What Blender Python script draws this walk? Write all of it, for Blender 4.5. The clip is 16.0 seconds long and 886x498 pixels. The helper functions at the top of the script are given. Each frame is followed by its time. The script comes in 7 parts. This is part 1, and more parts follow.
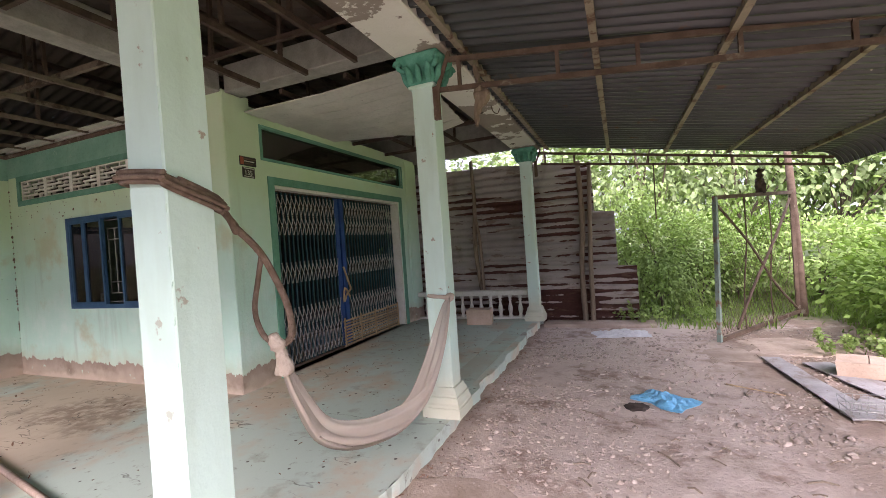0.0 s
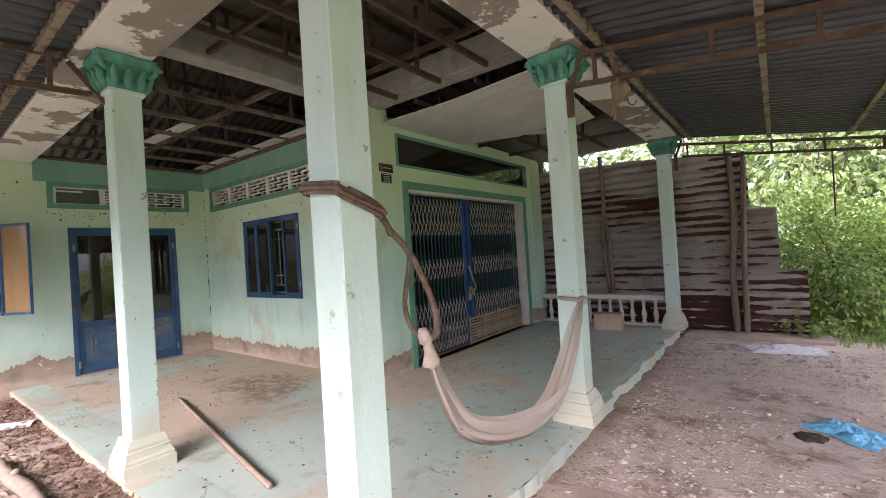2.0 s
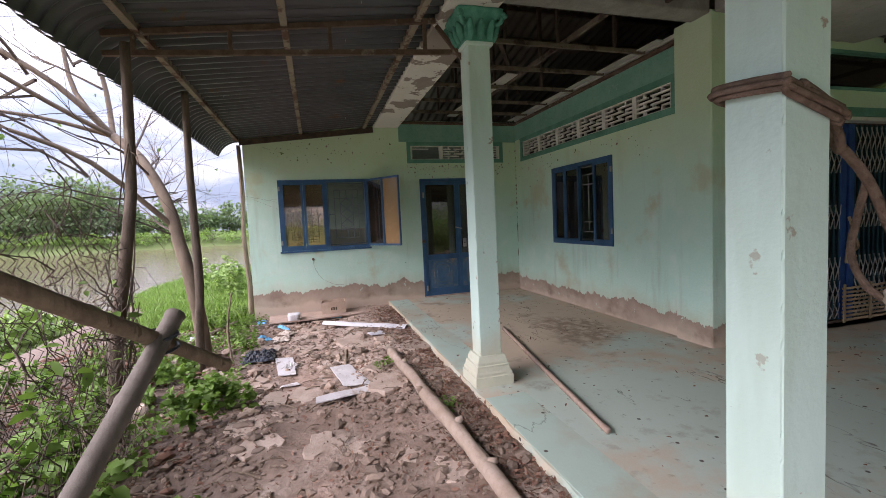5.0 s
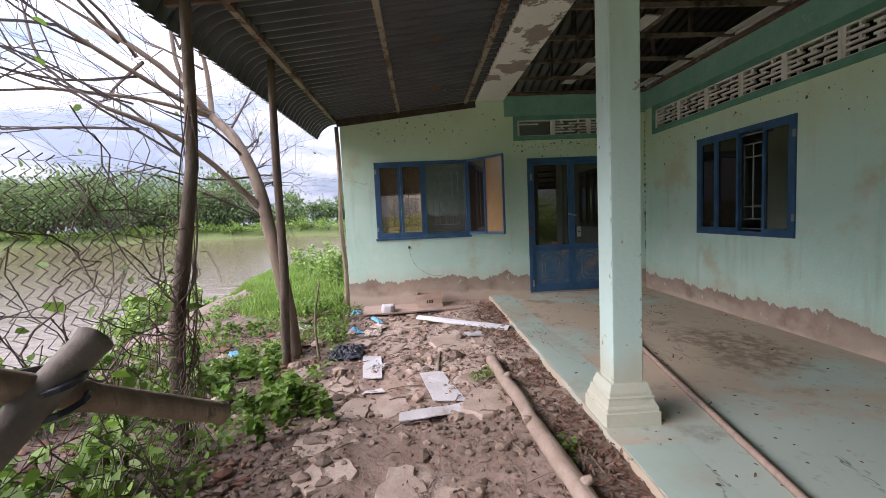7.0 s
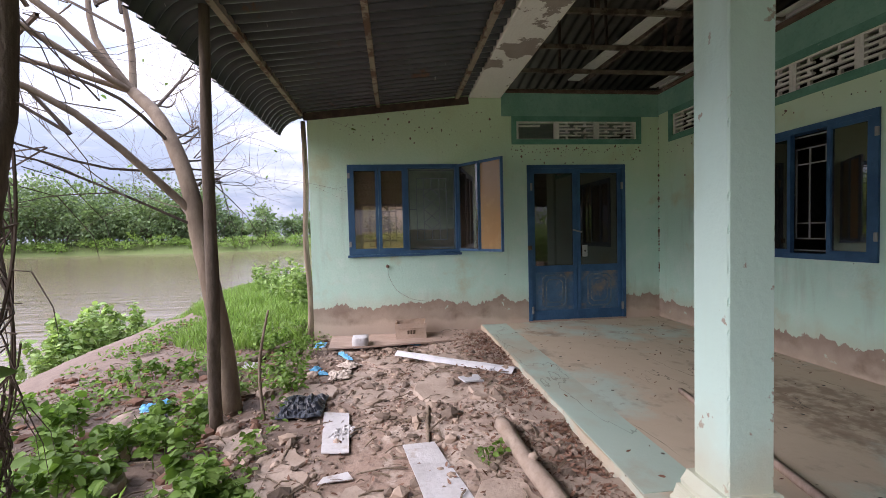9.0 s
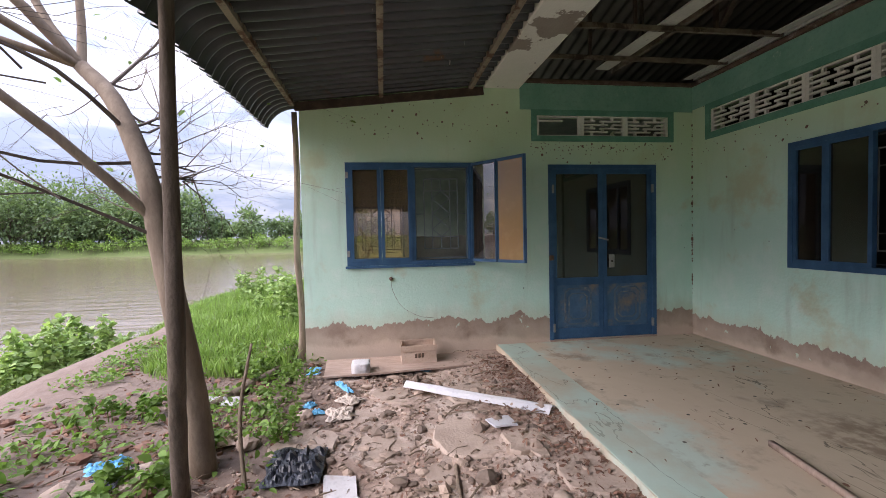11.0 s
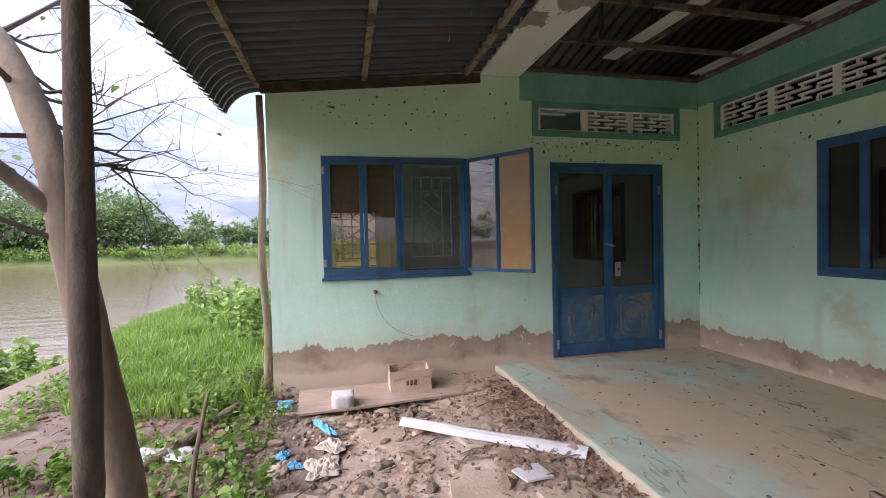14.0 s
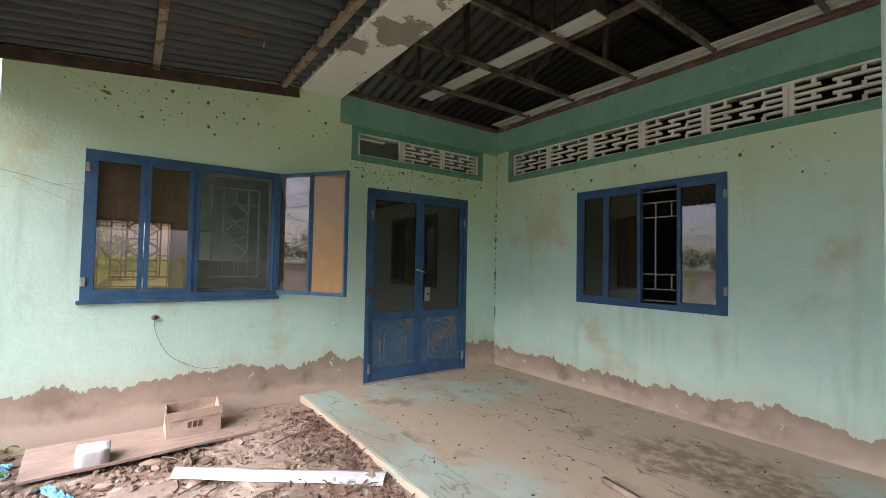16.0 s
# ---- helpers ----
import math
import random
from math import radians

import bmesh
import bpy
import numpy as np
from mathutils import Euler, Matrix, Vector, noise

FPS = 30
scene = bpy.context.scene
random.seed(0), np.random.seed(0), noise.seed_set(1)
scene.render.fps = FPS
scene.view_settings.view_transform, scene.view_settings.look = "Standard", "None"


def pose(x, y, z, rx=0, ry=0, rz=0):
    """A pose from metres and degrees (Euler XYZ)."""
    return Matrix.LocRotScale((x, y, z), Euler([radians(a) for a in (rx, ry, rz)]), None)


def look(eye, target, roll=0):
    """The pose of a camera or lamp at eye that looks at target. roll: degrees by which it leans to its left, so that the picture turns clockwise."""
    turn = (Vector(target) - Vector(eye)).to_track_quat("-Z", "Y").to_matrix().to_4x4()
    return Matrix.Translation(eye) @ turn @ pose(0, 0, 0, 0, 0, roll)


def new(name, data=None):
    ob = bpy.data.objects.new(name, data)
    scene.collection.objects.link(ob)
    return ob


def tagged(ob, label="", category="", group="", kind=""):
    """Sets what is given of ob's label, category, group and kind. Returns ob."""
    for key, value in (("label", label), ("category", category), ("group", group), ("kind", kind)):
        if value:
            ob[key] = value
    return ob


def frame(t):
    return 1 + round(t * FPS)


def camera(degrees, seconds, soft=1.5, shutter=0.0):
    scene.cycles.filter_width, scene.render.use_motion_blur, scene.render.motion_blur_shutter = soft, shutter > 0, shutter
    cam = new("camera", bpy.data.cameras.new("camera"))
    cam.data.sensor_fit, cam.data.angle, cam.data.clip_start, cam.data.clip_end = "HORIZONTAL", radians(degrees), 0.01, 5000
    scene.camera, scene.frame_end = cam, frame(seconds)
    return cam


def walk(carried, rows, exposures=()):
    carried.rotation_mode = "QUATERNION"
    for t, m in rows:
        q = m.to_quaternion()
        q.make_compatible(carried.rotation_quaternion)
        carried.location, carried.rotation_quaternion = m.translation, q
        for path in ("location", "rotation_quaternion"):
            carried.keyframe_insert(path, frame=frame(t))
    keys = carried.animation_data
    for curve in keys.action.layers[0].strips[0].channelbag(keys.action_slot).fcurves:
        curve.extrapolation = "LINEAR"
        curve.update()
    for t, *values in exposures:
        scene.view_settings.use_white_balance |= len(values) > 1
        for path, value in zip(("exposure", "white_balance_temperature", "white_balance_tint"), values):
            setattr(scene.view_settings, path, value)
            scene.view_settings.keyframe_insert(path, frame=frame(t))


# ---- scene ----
cam = camera(91.3, 16.0, soft=0.8)
PATH = [
    (0, (0.083, 0.128, 1.545), (-0.673, 1.98, 1.527), -4.0),
    (0.5, (0.072, 0.126, 1.551), (-0.67, 1.984, 1.543), -3.9),
    (1, (0.064, 0.11, 1.559), (-0.794, 1.917, 1.561), -3.9),
    (1.5, (0.043, 0.061, 1.558), (-1.0, 1.768, 1.568), -3.8),
    (2, (0.013, 0.046, 1.562), (-1.209, 1.629, 1.577), -3.6),
    (2.5, (-0.014, 0.021, 1.551), (-1.386, 1.477, 1.572), -3.1),
    (3, (-0.033, -0.008, 1.559), (-1.553, 1.291, 1.563), -2.4),
    (3.5, (-0.04, -0.064, 1.543), (-1.711, 1.035, 1.51), -2.1),
    (4, (-0.078, -0.095, 1.532), (-1.86, 0.811, 1.454), -2.0),
    (4.5, (-0.246, -0.119, 1.5), (-2.1, 0.624, 1.385), -2.2),
    (5, (-0.401, -0.153, 1.498), (-2.317, 0.406, 1.364), -2.7),
    (5.2, (-0.46, -0.148, 1.493), (-2.403, 0.308, 1.364), -2.9),
    (7.5, (-1.442, 0.006, 1.414), (-3.435, 0.092, 1.266), -2.3),
    (8, (-1.712, 0.029, 1.418), (-3.706, 0.117, 1.294), -1.7),
    (8.5, (-2.03, -0.045, 1.391), (-4.023, 0.081, 1.281), -1.4),
    (9, (-2.251, -0.108, 1.363), (-4.237, 0.109, 1.288), -1.4),
    (11.3, (-3.088, -0.3, 1.437), (-5.069, -0.028, 1.371), -1.2),
    (11.5, (-3.17, -0.292, 1.433), (-5.154, -0.042, 1.382), -1.1),
    (12, (-3.343, -0.288, 1.442), (-5.328, -0.049, 1.416), -1.3),
    (12.5, (-3.491, -0.383, 1.438), (-5.469, -0.088, 1.413), -1.7),
    (13, (-3.602, -0.501, 1.442), (-5.569, -0.139, 1.408), -1.7),
    (13.5, (-3.635, -0.516, 1.434), (-5.593, -0.112, 1.389), -1.6),
    (14, (-3.66, -0.515, 1.432), (-5.609, -0.066, 1.393), -1.3),
    (14.5, (-3.66, -0.513, 1.429), (-5.585, 0.029, 1.417), -0.8),
    (15, (-3.668, -0.494, 1.433), (-5.539, 0.212, 1.451), -0.0),
    (15.5, (-3.667, -0.445, 1.438), (-5.431, 0.496, 1.475), 0.7),
    (16, (-3.652, -0.391, 1.429), (-5.275, 0.776, 1.498), 1.1),
]
walk(cam, [(t, look(eye, target, roll)) for t, eye, target, roll in PATH], [(0.0, 3.05, 6480, 29), (2.5, 3.05, 6420, 28), (3.4, 2.8, 6350, 27), (4.2, 2.25, 6300, 25), (5.0, 2.12, 6250, 24), (9.0, 2.0, 6250, 22), (13.5, 2.12, 6250, 22), (15.0, 2.2, 6200, 23), (16.0, 2.65, 6350, 21)])

# ---- world and sun ----
world = bpy.data.worlds.new("overcast_sky")
scene.world = world
world.use_nodes = True
wn, wl = world.node_tree.nodes, world.node_tree.links
sky = wn.new("ShaderNodeTexSky")
sky.sky_type, sky.sun_disc = "NISHITA", False
sky.sun_elevation, sky.sun_rotation = radians(39), radians(162)
sky.air_density, sky.dust_density = 1.0, 2.0
coord = wn.new("ShaderNodeTexCoord")


def sky_noise(scale, squash, lo, hi):
    stretch, cloud, ramp = wn.new("ShaderNodeMapping"), wn.new("ShaderNodeTexNoise"), wn.new("ShaderNodeMapRange")
    stretch.inputs["Scale"].default_value = (1.0, 1.0, squash)
    cloud.inputs["Scale"].default_value, cloud.inputs["Detail"].default_value, cloud.inputs["Roughness"].default_value = scale, 8, 0.58
    ramp.inputs["From Min"].default_value, ramp.inputs["From Max"].default_value = lo, hi
    wl.new(coord.outputs["Generated"], stretch.inputs["Vector"])
    wl.new(stretch.outputs["Vector"], cloud.inputs["Vector"])
    wl.new(cloud.outputs["Fac"], ramp.inputs["Value"])
    return ramp.outputs["Result"]


def sky_mix(fac, first, second, mode="MIX"):
    node = wn.new("ShaderNodeMixRGB")
    node.blend_type = mode
    for i, v in enumerate((fac, first, second)):
        if isinstance(v, float):
            node.inputs[i].default_value = v
        elif isinstance(v, tuple):
            node.inputs[i].default_value = (*v, 1)
        else:
            wl.new(v, node.inputs[i])
    return node.outputs["Color"]


# grey and white cloud over a thin blue; an overcast sky is dimmest at the horizon and brightest overhead
clouds = sky_mix(sky_noise(3.4, 4.2, 0.42, 0.66), (3.3, 3.9, 5.0), (7.0, 7.2, 7.7))
clouds = sky_mix(sky_noise(2.1, 3.4, 0.30, 0.52), sky.outputs["Color"], clouds)
split, rise, lift = wn.new("ShaderNodeSeparateXYZ"), wn.new("ShaderNodeMath"), wn.new("ShaderNodeMath")
wl.new(coord.outputs["Generated"], split.inputs[0])
rise.operation, rise.use_clamp = "MAXIMUM", True
wl.new(split.outputs["Z"], rise.inputs[0])
rise.inputs[1].default_value = 0.0
lift.operation = "MULTIPLY_ADD"
wl.new(rise.outputs[0], lift.inputs[0])
lift.inputs[1].default_value, lift.inputs[2].default_value = 0.85, 0.27
wl.new(sky_mix(1.0, clouds, lift.outputs[0], "MULTIPLY"), wn["Background"].inputs["Color"])
wn["Background"].inputs["Strength"].default_value = 0.12
sun_data = bpy.data.lights.new("sun", "SUN")
sun_data.energy, sun_data.angle, sun_data.color = 1.5, radians(50), (1.0, 0.95, 0.88)
sun = new("sun", sun_data)
sun.matrix_world = look((6.5, -20, 17), (0, 0, 0))


# ---- materials ----
class Mat:
    """A small builder for node materials in world-sized object coordinates."""

    def __init__(self, name, rough=0.8, metal=0.0, bump=0.0, bump_scale=60.0, spec=0.3):
        self.m = bpy.data.materials.new(name)
        self.m.use_nodes = True
        self.n, self.l = self.m.node_tree.nodes, self.m.node_tree.links
        self.b = self.n["Principled BSDF"]
        self.b.inputs["Roughness"].default_value, self.b.inputs["Metallic"].default_value = rough, metal
        self.b.inputs["Specular IOR Level"].default_value = spec
        self.tc = self.n.new("ShaderNodeTexCoord").outputs["Object"]
        if bump:
            nb = self.noise(bump_scale, 6)
            bp = self.n.new("ShaderNodeBump")
            bp.inputs["Strength"].default_value, bp.inputs["Distance"].default_value = bump, 0.02
            self.l.new(nb, bp.inputs["Height"])
            self.l.new(bp.outputs["Normal"], self.b.inputs["Normal"])

    def noise(self, scale, detail=4, stretch=(1, 1, 1), rough=0.6, shift=(0, 0, 0)):
        mp = self.n.new("ShaderNodeMapping")
        mp.inputs["Scale"].default_value, mp.inputs["Location"].default_value = stretch, shift
        tx = self.n.new("ShaderNodeTexNoise")
        tx.inputs["Scale"].default_value, tx.inputs["Detail"].default_value, tx.inputs["Roughness"].default_value = scale, detail, rough
        self.l.new(self.tc, mp.inputs["Vector"])
        self.l.new(mp.outputs["Vector"], tx.inputs["Vector"])
        return tx.outputs["Fac"]

    def cells(self, scale, feature="F1", stretch=(1, 1, 1)):
        mp = self.n.new("ShaderNodeMapping")
        mp.inputs["Scale"].default_value = stretch
        tx = self.n.new("ShaderNodeTexVoronoi")
        tx.feature = feature
        tx.inputs["Scale"].default_value = scale
        self.l.new(self.tc, mp.inputs["Vector"])
        self.l.new(mp.outputs["Vector"], tx.inputs["Vector"])
        return tx.outputs["Distance"]

    def math(self, op, a, b=0.0, c=0.0):
        k = self.n.new("ShaderNodeMath")
        k.operation = op
        for i, v in enumerate((a, b, c)):
            if isinstance(v, (int, float)):
                k.inputs[i].default_value = v
            else:
                self.l.new(v, k.inputs[i])
        return k.outputs[0]

    def axis(self, which):
        sp = self.n.new("ShaderNodeSeparateXYZ")
        self.l.new(self.tc, sp.inputs[0])
        return sp.outputs["XYZ".index(which)]

    def step(self, fac, lo, hi):
        r = self.n.new("ShaderNodeMapRange")
        r.interpolation_type = "SMOOTHSTEP"
        self.l.new(fac, r.inputs["Value"])
        r.inputs["From Min"].default_value, r.inputs["From Max"].default_value = lo, hi
        return r.outputs["Result"]

    def mix(self, fac, a, b, mode="MIX"):
        x = self.n.new("ShaderNodeMixRGB")
        x.blend_type = mode
        for i, v in ((0, fac), (1, a), (2, b)):
            if isinstance(v, (int, float)):
                x.inputs[i].default_value = v
            elif isinstance(v, tuple):
                x.inputs[i].default_value = (*v, 1)
            else:
                self.l.new(v, x.inputs[i])
        return x.outputs["Color"]

    def random_tint(self, colour, amount):
        info = self.n.new("ShaderNodeObjectInfo")
        k = self.math("MULTIPLY_ADD", info.outputs["Random"], 2 * amount, 1 - amount)
        return self.mix(1.0, colour, k, "MULTIPLY")

    def island_tint(self, colour, amount):
        geo = self.n.new("ShaderNodeNewGeometry")
        k = self.math("MULTIPLY_ADD", geo.outputs["Random Per Island"], 2 * amount, 1 - amount)
        return self.mix(1.0, colour, k, "MULTIPLY")

    def done(self, colour, rough=None):
        if isinstance(colour, tuple):
            self.b.inputs["Base Color"].default_value = (*colour, 1)
        else:
            self.l.new(colour, self.b.inputs["Base Color"])
        if rough is not None:
            self.l.new(rough, self.b.inputs["Roughness"])
        return self.m


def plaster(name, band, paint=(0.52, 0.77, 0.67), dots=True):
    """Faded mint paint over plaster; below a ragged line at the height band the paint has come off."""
    k = Mat(name, 0.85, bump=0.25, bump_scale=35)
    c = k.mix(k.noise(0.8, 3), paint, (0.60, 0.79, 0.66))
    c = k.mix(k.step(k.noise(3.5, 6), 0.45, 0.8), c, (0.67, 0.82, 0.73))
    c = k.mix(k.math("MULTIPLY", k.step(k.noise(1.6, 5, shift=(3, 7, 1)), 0.55, 0.72), 0.55), c, (0.50, 0.41, 0.20))
    c = k.mix(k.math("MULTIPLY", k.step(k.noise(2.0, 6, (3, 3, 0.35)), 0.54, 0.76), 0.5), c, (0.42, 0.53, 0.43))
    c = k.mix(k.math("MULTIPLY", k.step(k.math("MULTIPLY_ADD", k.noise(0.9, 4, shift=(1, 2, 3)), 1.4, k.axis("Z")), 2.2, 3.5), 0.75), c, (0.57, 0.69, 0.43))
    if dots:
        high = k.math("MULTIPLY", k.step(k.axis("Z"), 2.2, 2.6), 0.12)
        specks = k.math("MULTIPLY", k.step(k.cells(11), 0.10, 0.05), k.step(k.math("ADD", k.noise(1.3, 3, shift=(5, 1, 2)), high), 0.56, 0.64))
        c = k.mix(specks, c, (0.05, 0.06, 0.05))
    if band:
        edge = k.math("MULTIPLY_ADD", k.noise(3.5, 7, (1, 1, 0.5), 0.65), 0.42, band - 0.21)
        bare = k.math("SUBTRACT", edge, k.axis("Z"))
        c = k.mix(k.math("MULTIPLY", k.step(bare, -0.22, 0.02), 0.35), c, (0.50, 0.44, 0.30))
        mud = k.mix(k.noise(6, 6), (0.38, 0.295, 0.225), (0.51, 0.415, 0.33))
        mud = k.mix(k.step(k.noise(2.5, 5, shift=(9, 4, 3)), 0.5, 0.7), mud, (0.27, 0.20, 0.15))
        mud = k.mix(k.math("MULTIPLY", k.step(bare, 0.16, 0.0), 0.65), mud, k.mix(k.noise(12, 5), (0.25, 0.18, 0.14), (0.38, 0.295, 0.235)))
        keep = k.step(k.noise(7, 6, shift=(6, 6, 6)), 0.66, 0.69)
        c = k.mix(k.math("MULTIPLY", k.step(bare, -0.006, 0.006), k.math("SUBTRACT", 1.0, k.math("MULTIPLY", keep, k.step(bare, 0.20, 0.08)))), c, mud)
        low = k.math("SUBTRACT", k.math("MULTIPLY_ADD", k.noise(2.2, 4), 0.3, band - 0.36), k.axis("Z"))
        c = k.mix(k.math("MULTIPLY", k.step(low, -0.03, 0.05), 0.75), c, (0.60, 0.485, 0.39))
    return k.done(c)


def simple(name, a, b, rough=0.8, metal=0.0, scale=6.0, bump=0.2, bump_scale=60.0, stretch=(1, 1, 1), wear=None, lo=0.55, hi=0.7, wear_scale=5.0, tint=0.0, spec=0.3):
    k = Mat(name, rough, metal, bump, bump_scale, spec)
    c = k.mix(k.step(k.noise(scale, 6, stretch), 0.3, 0.7), a, b)
    c = k.mix(k.math("MULTIPLY", k.step(k.noise(scale * 9, 3, stretch), 0.45, 0.8), 0.35), c, tuple(v * 0.6 for v in a))
    if wear:
        c = k.mix(k.step(k.noise(wear_scale, 7, stretch, 0.68, (4, 2, 8)), lo, hi), c, wear)
    if tint:
        c = k.random_tint(c, tint)
    return k.done(c)


def leaf(name, a, b, tint=0.35):
    k = Mat(name, 0.55, spec=0.25)
    c = k.island_tint(k.mix(k.noise(1.3, 3), a, b), tint)
    k.l.new(c, k.b.inputs["Base Color"])
    tr = k.n.new("ShaderNodeBsdfTranslucent")
    k.l.new(k.mix(1.0, c, (1.25, 1.35, 0.8), "MULTIPLY"), tr.inputs["Color"])
    ms = k.n.new("ShaderNodeMixShader")
    ms.inputs[0].default_value = 0.35
    k.l.new(k.b.outputs[0], ms.inputs[1])
    k.l.new(tr.outputs[0], ms.inputs[2])
    k.l.new(ms.outputs[0], k.n["Material Output"].inputs["Surface"])
    return k.m


def glassy(name, colour, mirror=0.1, film=0.05, film_colour=(0.30, 0.24, 0.17)):
    """Tinted pane: see-through colour with a plain reflecting surface."""
    k = Mat(name)
    gl, tr, ms = k.n.new("ShaderNodeBsdfGlossy"), k.n.new("ShaderNodeBsdfTransparent"), k.n.new("ShaderNodeMixShader")
    fr = k.n.new("ShaderNodeFresnel")
    fr.inputs["IOR"].default_value = 1.55
    gl.inputs["Roughness"].default_value = 0.02
    gl.inputs["Color"].default_value = (0.9, 0.9, 0.9, 1)
    dirt = k.step(k.noise(7, 6), 0.5, 0.8)
    k.l.new(k.mix(k.math("MULTIPLY", dirt, 0.5), colour, tuple(v * 0.45 for v in colour)), tr.inputs["Color"])
    k.l.new(k.math("ADD", fr.outputs[0], mirror), ms.inputs[0])
    k.l.new(tr.outputs[0], ms.inputs[1])
    k.l.new(gl.outputs[0], ms.inputs[2])
    dust = k.n.new("ShaderNodeBsdfDiffuse")
    dust.inputs["Color"].default_value = (*film_colour, 1)
    ms2 = k.n.new("ShaderNodeMixShader")
    k.l.new(k.math("MULTIPLY_ADD", dirt, 0.12, film), ms2.inputs[0])
    k.l.new(ms.outputs[0], ms2.inputs[1])
    k.l.new(dust.outputs[0], ms2.inputs[2])
    k.l.new(ms2.outputs[0], k.n["Material Output"].inputs["Surface"])
    return k.m


M = {}
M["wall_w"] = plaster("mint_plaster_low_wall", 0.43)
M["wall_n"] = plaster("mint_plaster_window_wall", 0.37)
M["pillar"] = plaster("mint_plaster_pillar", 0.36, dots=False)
M["inner"] = simple("inner_plaster", (0.26, 0.33, 0.27), (0.36, 0.42, 0.35), 0.9)
# copy of the inner plaster with the closed room's shade put into its colour
M["inner_unlit"] = simple("unlit_inner_plaster", (0.075, 0.07, 0.06), (0.12, 0.115, 0.10), 0.95)
M["trim"] = simple("dark_green_trim", (0.10, 0.27, 0.19), (0.15, 0.34, 0.25), 0.8, wear=(0.40, 0.52, 0.42), lo=0.68, hi=0.74)
M["trim_light"] = simple("sea_green_trim", (0.11, 0.29, 0.205), (0.16, 0.35, 0.26), 0.8, wear=(0.5, 0.6, 0.5), lo=0.66, hi=0.74)
M["band"] = simple("faded_green_band", (0.18, 0.38, 0.285), (0.25, 0.46, 0.36), 0.8, scale=3, wear=(0.46, 0.60, 0.48), lo=0.62, hi=0.74)
M["white"] = simple("weathered_white_paint", (0.66, 0.65, 0.58), (0.74, 0.73, 0.68), 0.8, wear=(0.42, 0.36, 0.28), lo=0.58, hi=0.78)
k = Mat("mint_column_paint", 0.75, bump=0.2, bump_scale=30)
c = k.mix(k.noise(1.2, 4), (0.54, 0.74, 0.67), (0.64, 0.80, 0.73))
c = k.mix(k.step(k.noise(9, 6, shift=(2, 5, 3)), 0.65, 0.69), c, (0.36, 0.32, 0.26))
c = k.mix(k.math("MULTIPLY", k.step(k.noise(1.1, 5, (2, 2, 0.5), 0.6, (4, 4, 1)), 0.5, 0.68), 0.5), c, (0.44, 0.58, 0.48))
c = k.mix(k.math("MULTIPLY", k.step(k.noise(2.5, 5, (2, 2, 0.3)), 0.5, 0.75), 0.4), c, (0.55, 0.58, 0.42))
low = k.step(k.math("MULTIPLY_ADD", k.noise(3, 4), 0.5, k.axis("Z")), 1.0, 0.45)
c = k.mix(k.math("MULTIPLY", low, 0.75), c, (0.58, 0.52, 0.38))
M["column"] = k.done(c)
M["capital"] = simple("green_capital_paint", (0.06, 0.25, 0.18), (0.12, 0.36, 0.27), 0.65, scale=14, wear=(0.42, 0.44, 0.36), lo=0.64, hi=0.72)
k = Mat("peeling_beam", 0.9, bump=0.35, bump_scale=25)
c = k.mix(k.noise(5, 6), (0.22, 0.19, 0.16), (0.34, 0.30, 0.25))
c = k.mix(k.step(k.noise(1.5, 8, (1, 1, 1), 0.64), 0.485, 0.505), c, k.mix(k.noise(6, 4), (0.62, 0.62, 0.54), (0.74, 0.73, 0.66)))
c = k.mix(k.step(k.noise(4.5, 6, shift=(8, 8, 8)), 0.66, 0.7), c, (0.10, 0.08, 0.06))
M["beam"] = k.done(c)
M["beam_plain"] = simple("dusty_concrete_beam", (0.24, 0.235, 0.21), (0.34, 0.33, 0.29), 0.9)
k = Mat("worn_green_floor_paint", 0.6, bump=0.12, bump_scale=45)
c = k.mix(k.noise(1.1, 4), (0.454, 0.559, 0.482), (0.512, 0.589, 0.519))
c = k.mix(k.step(k.noise(14, 5), 0.6, 0.75), c, (0.266, 0.295, 0.238))
side_ = k.math("MULTIPLY_ADD", k.step(k.axis("X"), -3.2, -4.8), 0.11, -0.06)
dust = k.step(k.math("ADD", k.noise(0.62, 7, (1, 1, 1), 0.62, (1.3, 0.4, 0)), side_), 0.42, 0.55)
c = k.mix(k.math("MULTIPLY", dust, 0.85), c, k.mix(k.noise(7, 6), (0.526, 0.400, 0.284), (0.615, 0.488, 0.358)))
c = k.mix(k.math("MULTIPLY", k.step(k.noise(1.5, 7, shift=(3, 3, 0)), 0.60, 0.72), 0.7), c, (0.219, 0.163, 0.121))
sx, sy = k.math("SUBTRACT", k.axis("X"), -4.9), k.math("SUBTRACT", k.axis("Y"), 2.75)
far_ = k.math("SQRT", k.math("ADD", k.math("MULTIPLY", k.math("MULTIPLY", sx, sx), 0.45), k.math("MULTIPLY", sy, sy)))
c = k.mix(k.math("MULTIPLY", k.step(k.math("ADD", far_, k.math("MULTIPLY_ADD", k.noise(4, 6), 0.9, -0.45)), 0.55, 0.25), k.math("MULTIPLY", k.step(k.noise(9, 7, shift=(2, 2, 0)), 0.36, 0.58), 0.75)), c, (0.241, 0.167, 0.118))
c = k.mix(k.step(k.cells(6.5), 0.10, 0.06), c, (0.081, 0.074, 0.060))
